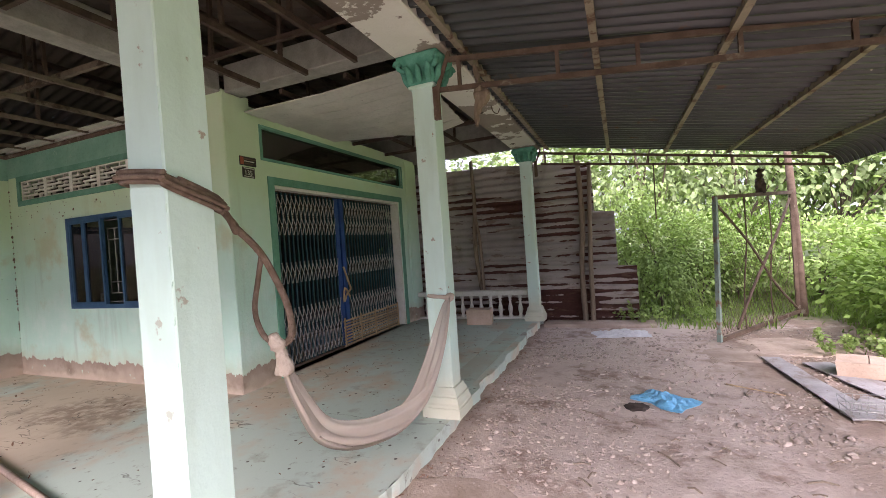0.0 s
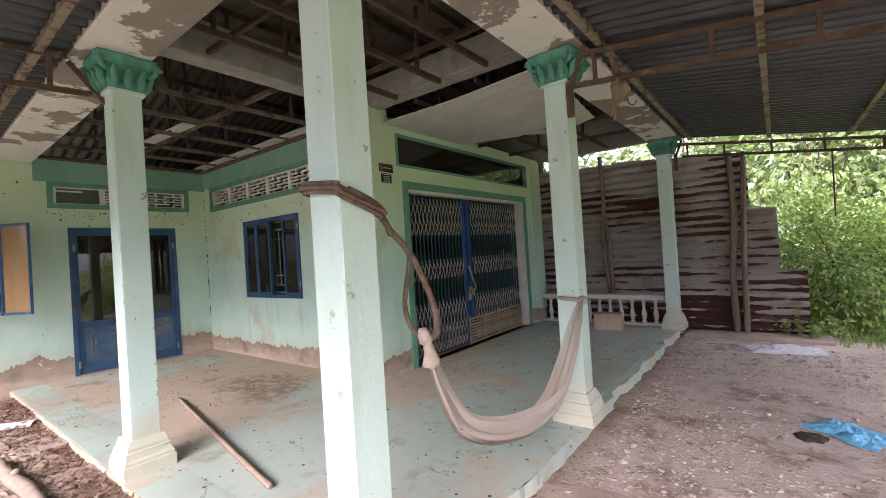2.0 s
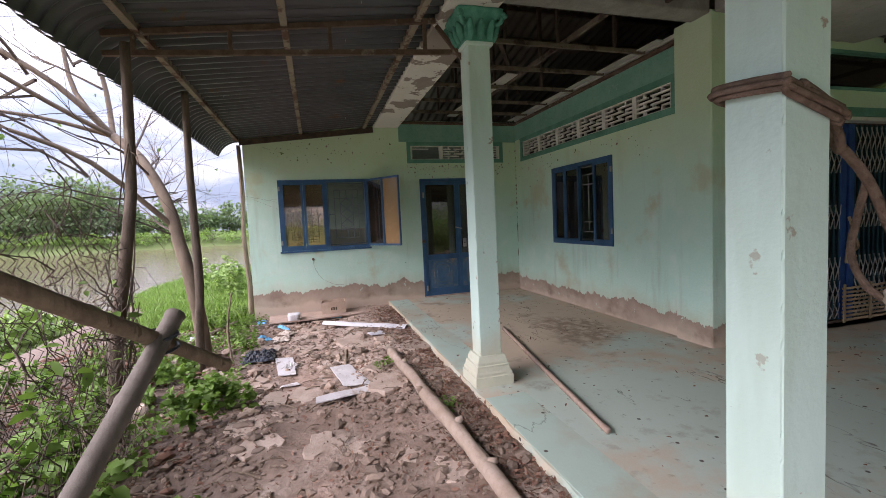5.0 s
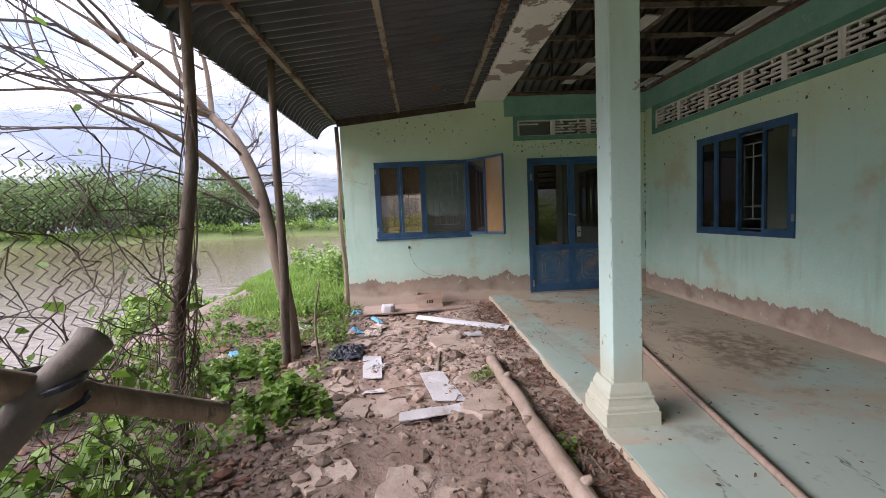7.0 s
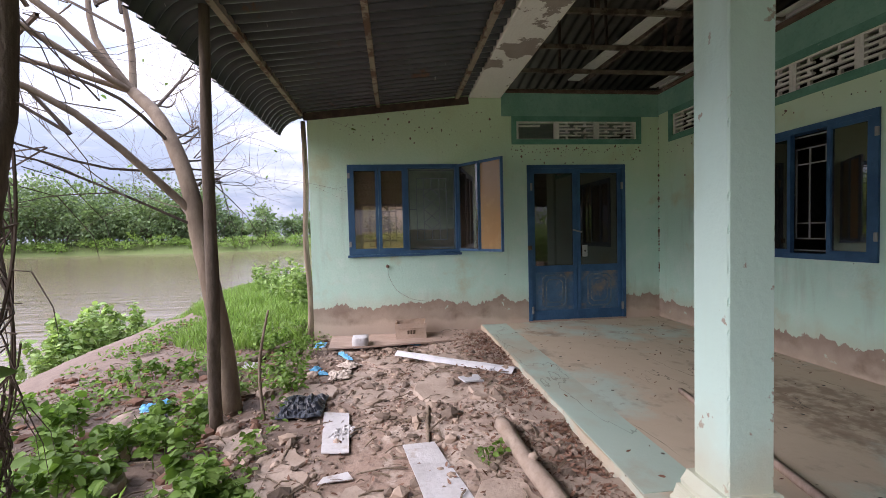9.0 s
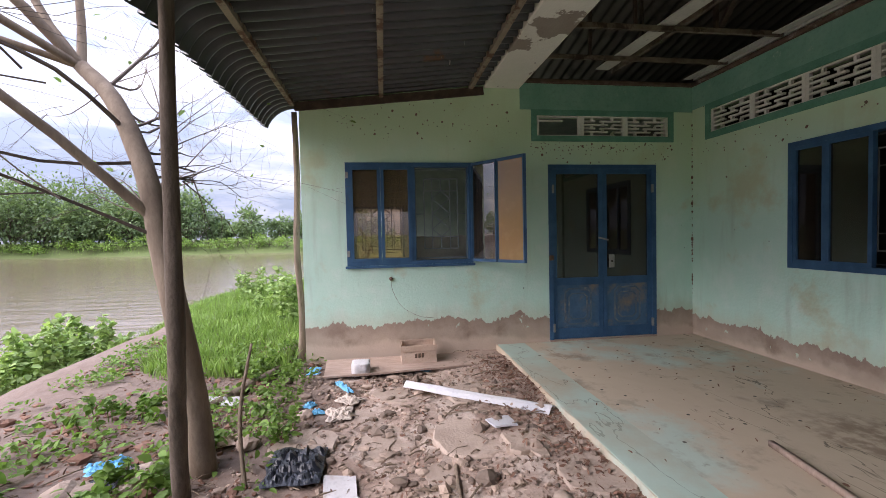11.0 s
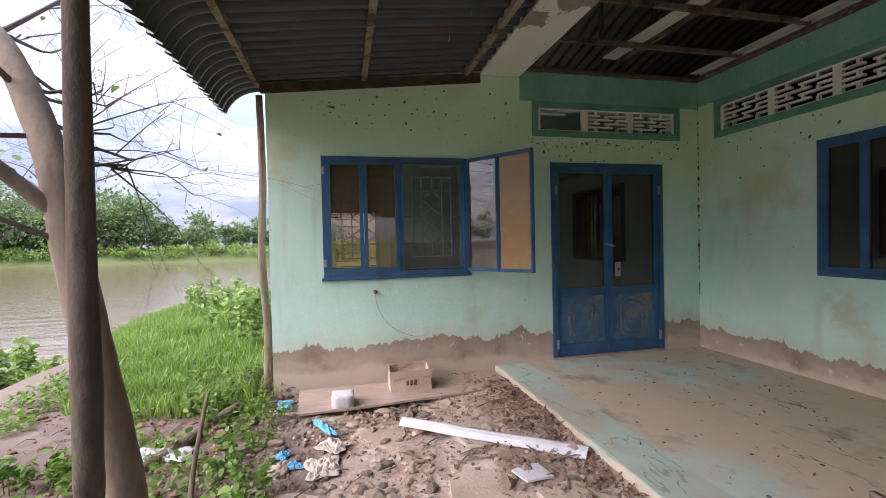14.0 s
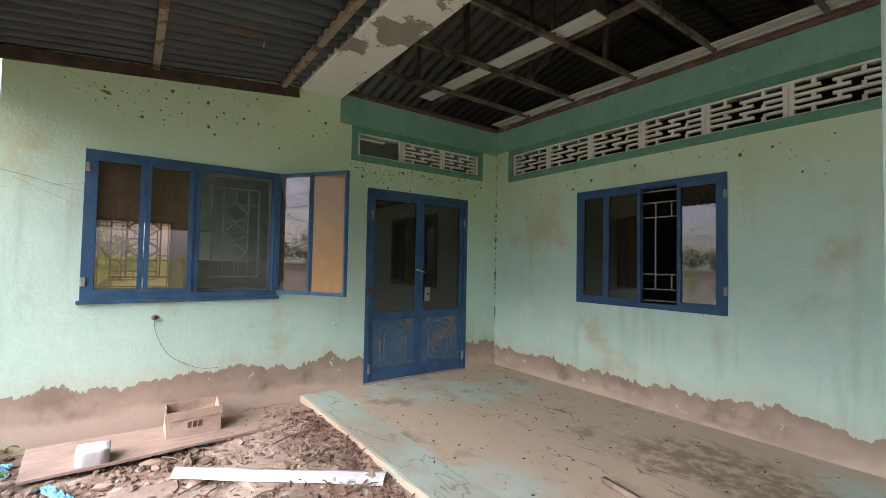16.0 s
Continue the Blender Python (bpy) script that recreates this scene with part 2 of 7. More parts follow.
hair = k.math("MULTIPLY", k.step(k.math("ABSOLUTE", k.math("SUBTRACT", k.noise(0.9, 5, (0.5, 1.6, 1), 0.55, (2, 8, 0)), 0.5)), 0.004, 0.001), k.step(k.noise(1.3, 3, shift=(5, 5, 0)), 0.5, 0.6))
c = k.mix(k.math("MULTIPLY", hair, 0.75), c, (0.074, 0.066, 0.052))
c = k.mix(k.math("MULTIPLY", k.step(k.noise(5, 7, shift=(1, 6, 0)), 0.56, 0.70), 0.4), c, (0.250, 0.222, 0.165))
M["floor"] = k.done(c, k.math("MULTIPLY_ADD", dust, 0.35, 0.5))
k = Mat("green_floor_border", 0.6, bump=0.12, bump_scale=45)
c = k.mix(k.noise(1.6, 5), (0.403, 0.536, 0.459), (0.483, 0.574, 0.504))
c = k.mix(k.math("MULTIPLY", k.step(k.noise(2.1, 7), 0.52, 0.7), 0.7), c, (0.425, 0.355, 0.271))
c = k.mix(k.math("MULTIPLY", k.step(k.noise(0.9, 7, shift=(4, 1, 0)), 0.46, 0.62), 0.55), c, (0.43, 0.36, 0.26))
crack = k.step(k.math("ABSOLUTE", k.math("SUBTRACT", k.noise(1.3, 5, (0.5, 1.4, 1), 0.55, (6, 3, 0)), 0.5)), 0.006, 0.002)
c = k.mix(k.math("MULTIPLY", crack, 0.4), c, (0.08, 0.07, 0.055))
c = k.mix(k.step(k.cells(5), 0.09, 0.06), c, (0.09, 0.08, 0.06))
M["border"] = k.done(c)
k = Mat("dark_corrugated_tin", 0.36, 0.65, bump=0.10, bump_scale=30)
c = k.mix(k.noise(1.5, 5), (0.045, 0.048, 0.05), (0.12, 0.124, 0.125))
c = k.mix(k.step(k.noise(2.2, 7, (1, 1, 1), 0.7), 0.62, 0.7), c, (0.13, 0.075, 0.045))
c = k.mix(k.step(k.noise(5, 6, (1, 6, 1)), 0.70, 0.74), c, (0.42, 0.40, 0.36))
M["tin"] = k.done(c)
k = Mat("rusty_fence_tin", 0.65, 0.2, bump=0.2, bump_scale=30)
c = k.mix(k.noise(3, 5, (0.4, 1, 3)), (0.24, 0.225, 0.205), (0.46, 0.42, 0.385))
c = k.mix(k.math("MULTIPLY", k.step(k.axis("Z"), 1.1, 0.5), 0.6), c, (0.54, 0.46, 0.42))
c = k.mix(k.math("MULTIPLY", k.step(k.noise(1.4, 5, shift=(3, 3, 5)), 0.5, 0.65), 0.6), c, (0.20, 0.17, 0.14))
c = k.random_tint(c, 0.18)
wave = k.math("SINE", k.math("MULTIPLY", k.axis("Z"), 2 * math.pi / 0.13))
foot = k.math("MULTIPLY_ADD", k.step(k.axis("Z"), 1.05, 0.7), 0.09, k.math("MULTIPLY", k.step(k.math("ABSOLUTE", k.math("SUBTRACT", k.axis("Z"), 2.25)), 0.22, 0.05), 0.05))
patch = k.math("ADD", k.math("MULTIPLY_ADD", wave, 0.085, k.noise(1.5, 6, (0.55, 1, 1.6), 0.6)), foot)
c = k.mix(k.step(patch, 0.585, 0.605), c, k.mix(k.noise(20, 4), (0.05, 0.022, 0.017), (0.12, 0.05, 0.036)))
c = k.mix(k.math("MULTIPLY", k.step(k.noise(5, 6, (0.5, 1, 2)), 0.56, 0.64), 0.6), c, (0.17, 0.10, 0.065))
c = k.mix(k.step(k.cells(9), 0.05, 0.03), c, (0.02, 0.015, 0.012))
M["fence_tin"] = k.done(c)
k = Mat("corrugated_fibre_cement", 0.95, bump=0.3, bump_scale=30)
c = k.mix(k.noise(2.2, 6), (0.075, 0.062, 0.05), (0.16, 0.135, 0.11))
c = k.mix(k.step(k.noise(1.2, 5), 0.55, 0.75), c, (0.025, 0.02, 0.017))
M["fibre"] = k.done(c)
M["purlin"] = simple("rust_spotted_steel", (0.26, 0.225, 0.165), (0.32, 0.27, 0.20), 0.7, 0.2, scale=8, wear=(0.12, 0.065, 0.04), lo=0.5, hi=0.6)
M["rust"] = simple("rusted_steel", (0.10, 0.065, 0.047), (0.17, 0.12, 0.09), 0.85, 0.2, scale=9, wear=(0.28, 0.24, 0.19), lo=0.6, hi=0.68)
M["batten"] = simple("dusty_brown_batten", (0.12, 0.095, 0.07), (0.19, 0.155, 0.115), 0.8, scale=8, wear=(0.06, 0.04, 0.03), lo=0.5, hi=0.62)
M["joist"] = simple("dark_brown_joist", (0.05, 0.033, 0.025), (0.10, 0.07, 0.052), 0.8, scale=8)
M["post"] = simple("grey_weathered_pole", (0.17, 0.13, 0.095), (0.29, 0.225, 0.165), 0.9, scale=7, bump=0.6, bump_scale=18, stretch=(3, 3, 0.35), wear=(0.12, 0.09, 0.06), lo=0.56, hi=0.64)
M["dark_pole"] = simple("dark_rotten_pole", (0.075, 0.056, 0.042), (0.15, 0.115, 0.088), 0.9, scale=7, bump=0.6, bump_scale=18, stretch=(3, 3, 0.35), wear=(0.22, 0.18, 0.14), lo=0.6, hi=0.68)
M["bark"] = simple("smooth_tan_bark", (0.17, 0.125, 0.09), (0.26, 0.20, 0.145), 0.85, scale=5, bump=0.4, bump_scale=14, stretch=(2, 2, 0.6), wear=(0.16, 0.12, 0.09), lo=0.6, hi=0.7)
M["twig"] = simple("grey_twig", (0.085, 0.065, 0.052), (0.15, 0.115, 0.09), 0.9, bump=0)
M["bamboo"] = simple("grey_bamboo", (0.14, 0.12, 0.10), (0.22, 0.19, 0.165), 0.7, scale=6)
M["log"] = simple("pale_driftwood", (0.320, 0.240, 0.184), (0.432, 0.344, 0.280), 0.85, scale=5, bump=0.5, bump_scale=16)
M["board"] = simple("dusty_board", (0.34, 0.25, 0.20), (0.44, 0.33, 0.27), 0.9, scale=6, stretch=(6, 1, 1))
M["blue"] = simple("worn_blue_paint", (0.03, 0.085, 0.175), (0.05, 0.125, 0.235), 0.55, scale=5, wear=(0.34, 0.36, 0.36), lo=0.70, hi=0.76)
M["blue_dusty"] = simple("dusty_blue_panel", (0.05, 0.12, 0.21), (0.085, 0.165, 0.265), 0.7, scale=4, wear=(0.26, 0.21, 0.16), lo=0.48, hi=0.72, wear_scale=3.2)
M["gate_slat"] = simple("teal_gate_channel", (0.012, 0.045, 0.055), (0.018, 0.065, 0.075), 0.45, 0.2, scale=5, tint=0.2)
M["gate_blue"] = simple("bright_blue_gate_post", (0.02, 0.06, 0.22), (0.03, 0.09, 0.28), 0.5, scale=5)
M["lattice"] = simple("dull_silver_lattice", (0.38, 0.37, 0.34), (0.52, 0.50, 0.46), 0.5, 0.2, scale=9, wear=(0.14, 0.09, 0.06), lo=0.6, hi=0.7)
M["slat"] = simple("split_bamboo", (0.36, 0.25, 0.15), (0.50, 0.37, 0.23), 0.8, scale=7, tint=0.2)
M["grille"] = simple("grey_green_grille", (0.13, 0.16, 0.17), (0.19, 0.22, 0.23), 0.6, 0.2)
M["grille_white"] = simple("white_grille", (0.28, 0.28, 0.27), (0.36, 0.36, 0.34), 0.6)
M["glass"] = glassy("brown_tinted_glass", (0.36, 0.25, 0.15), 0.12)
M["glass_clear"] = glassy("thin_brown_glass", (0.62, 0.50, 0.38), 0.03, 0.08, (0.46, 0.34, 0.24))
M["glass_door"] = glassy("dark_brown_door_glass", (0.13, 0.09, 0.055), 0.03)
M["low_wall"] = simple("pale_block_wall", (0.50, 0.44, 0.37), (0.60, 0.54, 0.46), 0.9)
M["glass_dark"] = glassy("dark_tinted_glass", (0.10, 0.07, 0.05), 0.03)
M["glass_amber"] = glassy("amber_dusty_glass", (0.62, 0.42, 0.20), 0.02, 0.55, (0.50, 0.33, 0.16))
M["rope"] = simple("brown_cord", (0.13, 0.09, 0.065), (0.24, 0.17, 0.13), 0.9, scale=20, bump=0.6, bump_scale=80)
M["cardboard"] = simple("dusty_cardboard", (0.50, 0.37, 0.28), (0.58, 0.45, 0.36), 0.9, scale=5)
M["white_board"] = simple("dirty_white_board", (0.52, 0.50, 0.50), (0.64, 0.62, 0.63), 0.6, scale=4, wear=(0.38, 0.30, 0.25), lo=0.56, hi=0.72)
M["grey_board"] = simple("weathered_grey_board", (0.30, 0.285, 0.28), (0.42, 0.40, 0.40), 0.7, scale=4, wear=(0.22, 0.17, 0.14), lo=0.5, hi=0.7)
M["lilac"] = simple("white_gutter_plastic", (0.60, 0.60, 0.64), (0.68, 0.67, 0.68), 0.4, scale=4, wear=(0.48, 0.42, 0.38), lo=0.6, hi=0.75)
M["pvc"] = simple("spotted_pvc_ceiling", (0.48, 0.48, 0.42), (0.58, 0.57, 0.51), 0.6, scale=3, wear=(0.16, 0.14, 0.11), lo=0.66, hi=0.72, wear_scale=11)
M["blue_plastic"] = simple("sky_blue_plastic", (0.12, 0.38, 0.60), (0.18, 0.46, 0.68), 0.4, scale=7)
M["black_plastic"] = simple("black_bin_bag", (0.012, 0.014, 0.02), (0.03, 0.034, 0.045), 0.3, scale=7, spec=0.5)
M["white_sack"] = simple("white_woven_sack", (0.58, 0.58, 0.60), (0.68, 0.68, 0.68), 0.7, scale=8, bump=0.4)
M["ink"] = simple("dark_print", (0.10, 0.07, 0.05), (0.16, 0.11, 0.08), 0.9, bump=0)
M["sign_black"] = simple("black_sign_plate", (0.025, 0.02, 0.02), (0.05, 0.04, 0.035), 0.5, bump=0)
M["sign_red"] = simple("red_brown_sign", (0.30, 0.07, 0.04), (0.36, 0.10, 0.06), 0.5, bump=0)
M["sign_white"] = simple("white_lettering", (0.6, 0.6, 0.55), (0.66, 0.66, 0.6), 0.6, bump=0)
M["metal"] = simple("dull_metal", (0.24, 0.24, 0.23), (0.34, 0.34, 0.32), 0.5, 0.5)
M["stile"] = simple("faded_green_steel", (0.22, 0.29, 0.25), (0.30, 0.37, 0.32), 0.7, 0.1, wear=(0.24, 0.14, 0.09), lo=0.52, hi=0.62)
M["scrap"] = simple("dusty_paper_scrap", (0.44, 0.37, 0.31), (0.58, 0.50, 0.43), 0.9, scale=9)
M["concrete"] = simple("broken_concrete", (0.35, 0.27, 0.215), (0.47, 0.375, 0.31), 0.95, scale=5, bump=0.35, bump_scale=45, tint=0.12)
k = Mat("dusty_rubble", 0.95, bump=0.4)
c = k.island_tint(k.mix(k.noise(3, 5), (0.19, 0.14, 0.105), (0.40, 0.31, 0.25)), 0.55)
# darker brown stones in a strip round x = -2.7
dark_strip = k.step(k.math("ABSOLUTE", k.math("ADD", k.axis("X"), 2.7)), 2.1, 1.2)
M["stone"] = k.done(k.mix(k.math("MULTIPLY", dark_strip, 0.45), c, (0.15, 0.11, 0.085)))
M["blue_worn"] = simple("worn_moulding", (0.079, 0.126, 0.179), (0.131, 0.185, 0.231), 0.7, scale=6, wear=(0.251, 0.251, 0.238), lo=0.5, hi=0.66)
k = Mat("pale_gravel", 0.95, bump=0.3)
M["gravel"] = k.done(k.island_tint(k.mix(k.noise(3, 5), (0.29, 0.23, 0.19), (0.45, 0.375, 0.33)), 0.35))
M["litter"] = simple("dry_leaf_litter", (0.14, 0.075, 0.05), (0.27, 0.155, 0.11), 0.9, scale=3, bump=0)
M["hole"] = simple("dark_wet_stone", (0.04, 0.03, 0.025), (0.09, 0.07, 0.06), 0.9, bump=0.5)
M["leaf_big"] = leaf("broad_tree_leaf", (0.20, 0.29, 0.12), (0.38, 0.45, 0.25), 0.5)
M["leaf_bush"] = leaf("bright_bush_leaf", (0.22, 0.32, 0.10), (0.34, 0.44, 0.18))
M["leaf_weed"] = leaf("low_weed_leaf", (0.10, 0.185, 0.035), (0.20, 0.30, 0.075))
M["leaf_far"] = leaf("far_tree_leaf", (0.12, 0.18, 0.085), (0.21, 0.28, 0.14), 0.4)
M["leaf_bank"] = leaf("far_bank_leaf", (0.18, 0.29, 0.07), (0.27, 0.38, 0.11))
M["grass"] = leaf("grass_blade", (0.15, 0.25, 0.055), (0.26, 0.36, 0.11))

# cloth that lets some light through
k = Mat("thin_dusty_cloth", 0.95, bump=0.3, bump_scale=90)
c = k.mix(k.noise(4, 6), (0.60, 0.51, 0.43), (0.72, 0.63, 0.55))
k.l.new(c, k.b.inputs["Base Color"])
tp, ms = k.n.new("ShaderNodeBsdfTransparent"), k.n.new("ShaderNodeMixShader")
ms.inputs[0].default_value = 0.52
k.l.new(tp.outputs[0], ms.inputs[1])
k.l.new(k.b.outputs[0], ms.inputs[2])
k.l.new(ms.outputs[0], k.n["Material Output"].inputs["Surface"])
M["cloth"] = k.m
M["knot"] = simple("bunched_cloth", (0.40, 0.33, 0.27), (0.54, 0.46, 0.39), 0.95, scale=6, bump=0.5)

# earth: red-brown dirt, pale trodden crust, gravel; green with growth down the bank and out in the field
k = Mat("trodden_earth", 0.95, bump=0.6, bump_scale=30)
c = k.mix(k.step(k.noise(1.1, 7), 0.35, 0.65), (0.299, 0.208, 0.161), (0.452, 0.352, 0.292))
c = k.mix(k.step(k.noise(3.2, 7, shift=(2, 9, 0)), 0.49, 0.58), c, (0.509, 0.414, 0.348))
c = k.mix(k.math("MULTIPLY", k.step(k.noise(30, 7), 0.46, 0.74), 0.7), c, (0.136, 0.095, 0.073))
c = k.mix(k.math("MULTIPLY", k.step(k.noise(70, 3), 0.60, 0.7), 0.6), c, (0.414, 0.357, 0.313))
# darker brown patches from x = 0.4 eastwards
umber = k.math("MULTIPLY", k.step(k.axis("X"), 0.4, 1.4), k.step(k.noise(1.4, 5, shift=(6, 1, 0)), 0.36, 0.50))
c = k.mix(k.math("MULTIPLY", umber, 0.8), c, (0.23, 0.17, 0.13))
# same strip on the earth, darker brown, broken up by noise
dark_strip = k.math("MULTIPLY", k.step(k.math("ABSOLUTE", k.math("ADD", k.axis("X"), 2.7)), 2.1, 1.2), k.step(k.noise(1.2, 5, shift=(2, 4, 0)), 0.30, 0.48))
c = k.mix(k.math("MULTIPLY", dark_strip, 0.7), c, (0.17, 0.12, 0.09))
yard = k.math("MULTIPLY", k.step(k.axis("X"), 1.7, 0.7), k.math("MULTIPLY", k.step(k.axis("X"), -1.4, -1.0), k.step(k.math("MULTIPLY_ADD", k.noise(5, 6, shift=(7, 7, 0)), 1.0, k.noise(1.1, 4)), 0.75, 1.05)))
c = k.mix(k.math("MULTIPLY", yard, 0.8), c, (0.62, 0.515, 0.455))
shore = k.math("ADD", k.axis("Y"), k.math("MULTIPLY_ADD", k.noise(1.5, 5), 1.2, -0.6))
c = k.mix(k.math("MULTIPLY", k.step(shore, -0.4, -1.0), 0.9), c, k.mix(k.noise(9, 6), (0.088, 0.060, 0.047), (0.246, 0.183, 0.148)))
green = k.mix(k.noise(2.5, 6), (0.070, 0.114, 0.026), (0.138, 0.176, 0.056))
wob = k.math("MULTIPLY_ADD", k.noise(0.7, 5), 3.0, -1.5)
field = k.math("ADD", k.step(k.math("ADD", k.axis("Y"), wob), 8.0, 8.8), k.step(k.math("ADD", k.axis("X"), wob), 3.0, 4.0))
lee = k.math("ADD", k.math("MULTIPLY_ADD", k.axis("X"), -0.42, k.axis("Y")), k.math("MULTIPLY", wob, 0.35))
bank = k.math("MULTIPLY", k.step(lee, 0.6, 1.1), k.step(k.axis("X"), -8.0, -8.5))
bank = k.math("ADD", bank, k.step(k.axis("X"), -60.0, -62.0))
c = k.mix(k.math("MINIMUM", k.math("ADD", field, bank), 0.9), c, green)
M["earth"] = k.done(c)
k = Mat("muddy_river", 0.08, bump=0.0, spec=0.5)
wv = k.noise(0.7, 6, (1.6, 0.28, 1))
bp = k.n.new("ShaderNodeBump")
bp.inputs["Strength"].default_value, bp.inputs["Distance"].default_value = 0.35, 0.16
k.l.new(wv, bp.inputs["Height"])
k.l.new(bp.outputs["Normal"], k.b.inputs["Normal"])
M["water"] = k.done(k.mix(k.noise(0.05, 3), (0.19, 0.14, 0.09), (0.23, 0.175, 0.12)))


# ---- geometry helpers ----
def box(bm, x0, x1, y0, y1, z0, z1):
    v = [bm.verts.new(p) for p in ((x0, y0, z0), (x1, y0, z0), (x1, y1, z0), (x0, y1, z0), (x0, y0, z1), (x1, y0, z1), (x1, y1, z1), (x0, y1, z1))]
    for f in ((0, 3, 2, 1), (4, 5, 6, 7), (0, 1, 5, 4), (1, 2, 6, 5), (2, 3, 7, 6), (3, 0, 4, 7)):
        bm.faces.new([v[i] for i in f])
    return bm


def boxes(*dims):
    bm = bmesh.new()
    for d in dims:
        box(bm, *d)
    return bm


def bevelled(bm, width=0.006, segments=1):
    bmesh.ops.bevel(bm, geom=bm.edges[:], offset=width, segments=segments, affect="EDGES", clamp_overlap=True)
    return bm


def loft(bm, rings, cap=True):
    rows = [[bm.verts.new(p) for p in r] for r in rings]
    n = len(rows[0])
    for a, b in zip(rows, rows[1:]):
        for i in range(n):
            bm.faces.new((a[i], a[(i + 1) % n], b[(i + 1) % n], b[i]))
    if cap:
        bm.faces.new(rows[0][::-1])
        bm.faces.new(rows[-1])
    return bm


def tube(bm, points, radii, n=8, cap=True, rough=0.0):
    """A round bar swept along points."""
    points = [Vector(p) for p in points]
    if not isinstance(radii, (list, tuple)):
        radii = [radii] * len(points)
    rings, side = [], None
    for i, p in enumerate(points):
        way = (points[min(i + 1, len(points) - 1)] - points[max(i - 1, 0)]).normalized()
        if side is None:
            side = way.orthogonal().normalized()
        side = (side - way * side.dot(way)).normalized()
        up = way.cross(side)
        rings.append([p + (side * math.cos(a) + up * math.sin(a)) * radii[i] * (1 + rough * random.uniform(-1, 1)) for a in [2 * math.pi * j / n for j in range(n)]])
    return loft(bm, rings, cap)


def curve_points(points, steps=6):
    """A smooth line through points."""
    P = [Vector(p) for p in points]
    P = [P[0]] + P + [P[-1]]
    out = []
    for i in range(1, len(P) - 2):
        for s in range(steps):
            t = s / steps
            a, b, c, d = P[i - 1], P[i], P[i + 1], P[i + 2]
            out.append(0.5 * ((2 * b) + (c - a) * t + (2 * a - 5 * b + 4 * c - d) * t * t + (3 * b - 3 * c + d - a) * t ** 3))
    return out + [P[-2]]


def bar(bm, a, b, w, h=None):
    """A straight bar of rectangular section from a to b."""
    a, b, h = Vector(a), Vector(b), h or w
    way = (b - a).normalized()
    side = way.cross(Vector((0, 0, 1)))
    side = Vector((1, 0, 0)) if side.length < 1e-3 else side.normalized()
    up = side.cross(way)
    return loft(bm, [[p + side * sx * w / 2 + up * sy * h / 2 for sx, sy in ((-1, -1), (1, -1), (1, 1), (-1, 1))] for p in (a, b)])


def link(name, bm, material, smooth=False):
    me = bpy.data.meshes.new(name)
    bmesh.ops.recalc_face_normals(bm, faces=bm.faces[:])
    bm.to_mesh(me)
    bm.free()
    if smooth:
        me.polygons.foreach_set("use_smooth", [True] * len(me.polygons))
    me.materials.append(material)
    return new(name, me)


def from_lists(name, verts, faces, material, smooth=False):
    me = bpy.data.meshes.new(name)
    me.from_pydata(verts, [], faces)
    if smooth:
        me.polygons.foreach_set("use_smooth", [True] * len(me.polygons))
    me.materials.append(material)
    return new(name, me)


def part(name, bm, material, parent, label="", smooth=False):
    ob = link(name, bm, material, smooth)
    attach(ob, parent)
    return tagged(ob, label) if label else ob


def attach(ob, parent):
    m = Matrix.Identity(4)
    p = parent
    while p:
        m = p.matrix_basis if p.parent is None else p.parent.matrix_basis @ p.matrix_parent_inverse @ p.matrix_basis
        break
    ob.parent = parent
    ob.matrix_parent_inverse = m.inverted()
    return ob


def thing(name, x, y, z, label, category, group="", kind=""):
    ob = new(name)
    ob.empty_display_size = 0.1
    ob.matrix_basis = Matrix.Translation((x, y, z))
    return tagged(ob, label, category, group, kind)


def setting(name, bm, material, label, category, smooth=False):
    return tagged(link(name, bm, material, smooth), label, category, kind="structure")


def panel(axis, front, back, u0, u1, v0, v1, holes=()):
    """A wall across axis ('x' or 'y'), with rectangular openings (u0, u1, v0, v1) cut through it."""
    us = sorted({u0, u1, *[h[0] for h in holes], *[h[1] for h in holes]})
    vs = sorted({v0, v1, *[h[2] for h in holes], *[h[3] for h in holes]})
    solid = lambda i, j: 0 <= i < len(us) - 1 and 0 <= j < len(vs) - 1 and not any(h[0] <= us[i] < h[1] and h[2] <= vs[j] < h[3] for h in holes)
    bm, made = bmesh.new(), {}

    def vert(d, i, j):
        if (d, i, j) not in made:
            made[d, i, j] = bm.verts.new((d, us[i], vs[j]) if axis == "x" else (us[i], d, vs[j]))
        return made[d, i, j]

    for i in range(len(us) - 1):
        for j in range(len(vs) - 1):
            if not solid(i, j):
                continue
            for d in (front, back):
                bm.faces.new([vert(d, i, j), vert(d, i + 1, j), vert(d, i + 1, j + 1), vert(d, i, j + 1)])
            for di, dj, e in ((-1, 0, ((0, 0), (0, 1))), (1, 0, ((1, 0), (1, 1))), (0, -1, ((0, 0), (1, 0))), (0, 1, ((0, 1), (1, 1)))):
                if not solid(i + di, j + dj):
                    (a, b), (c, d2) = e
                    bm.faces.new([vert(front, i + a, j + b), vert(front, i + c, j + d2), vert(back, i + c, j + d2), vert(back, i + a, j + b)])
    return bm


# plan: slab from WX to SE, its edges at the south and the east; house walls at WX (west), NY (north), GX (gate)
WX, NY, GX, SY, EX, FZ = -7.93, 3.55, -3.68, 1.0, -1.28, 0.12


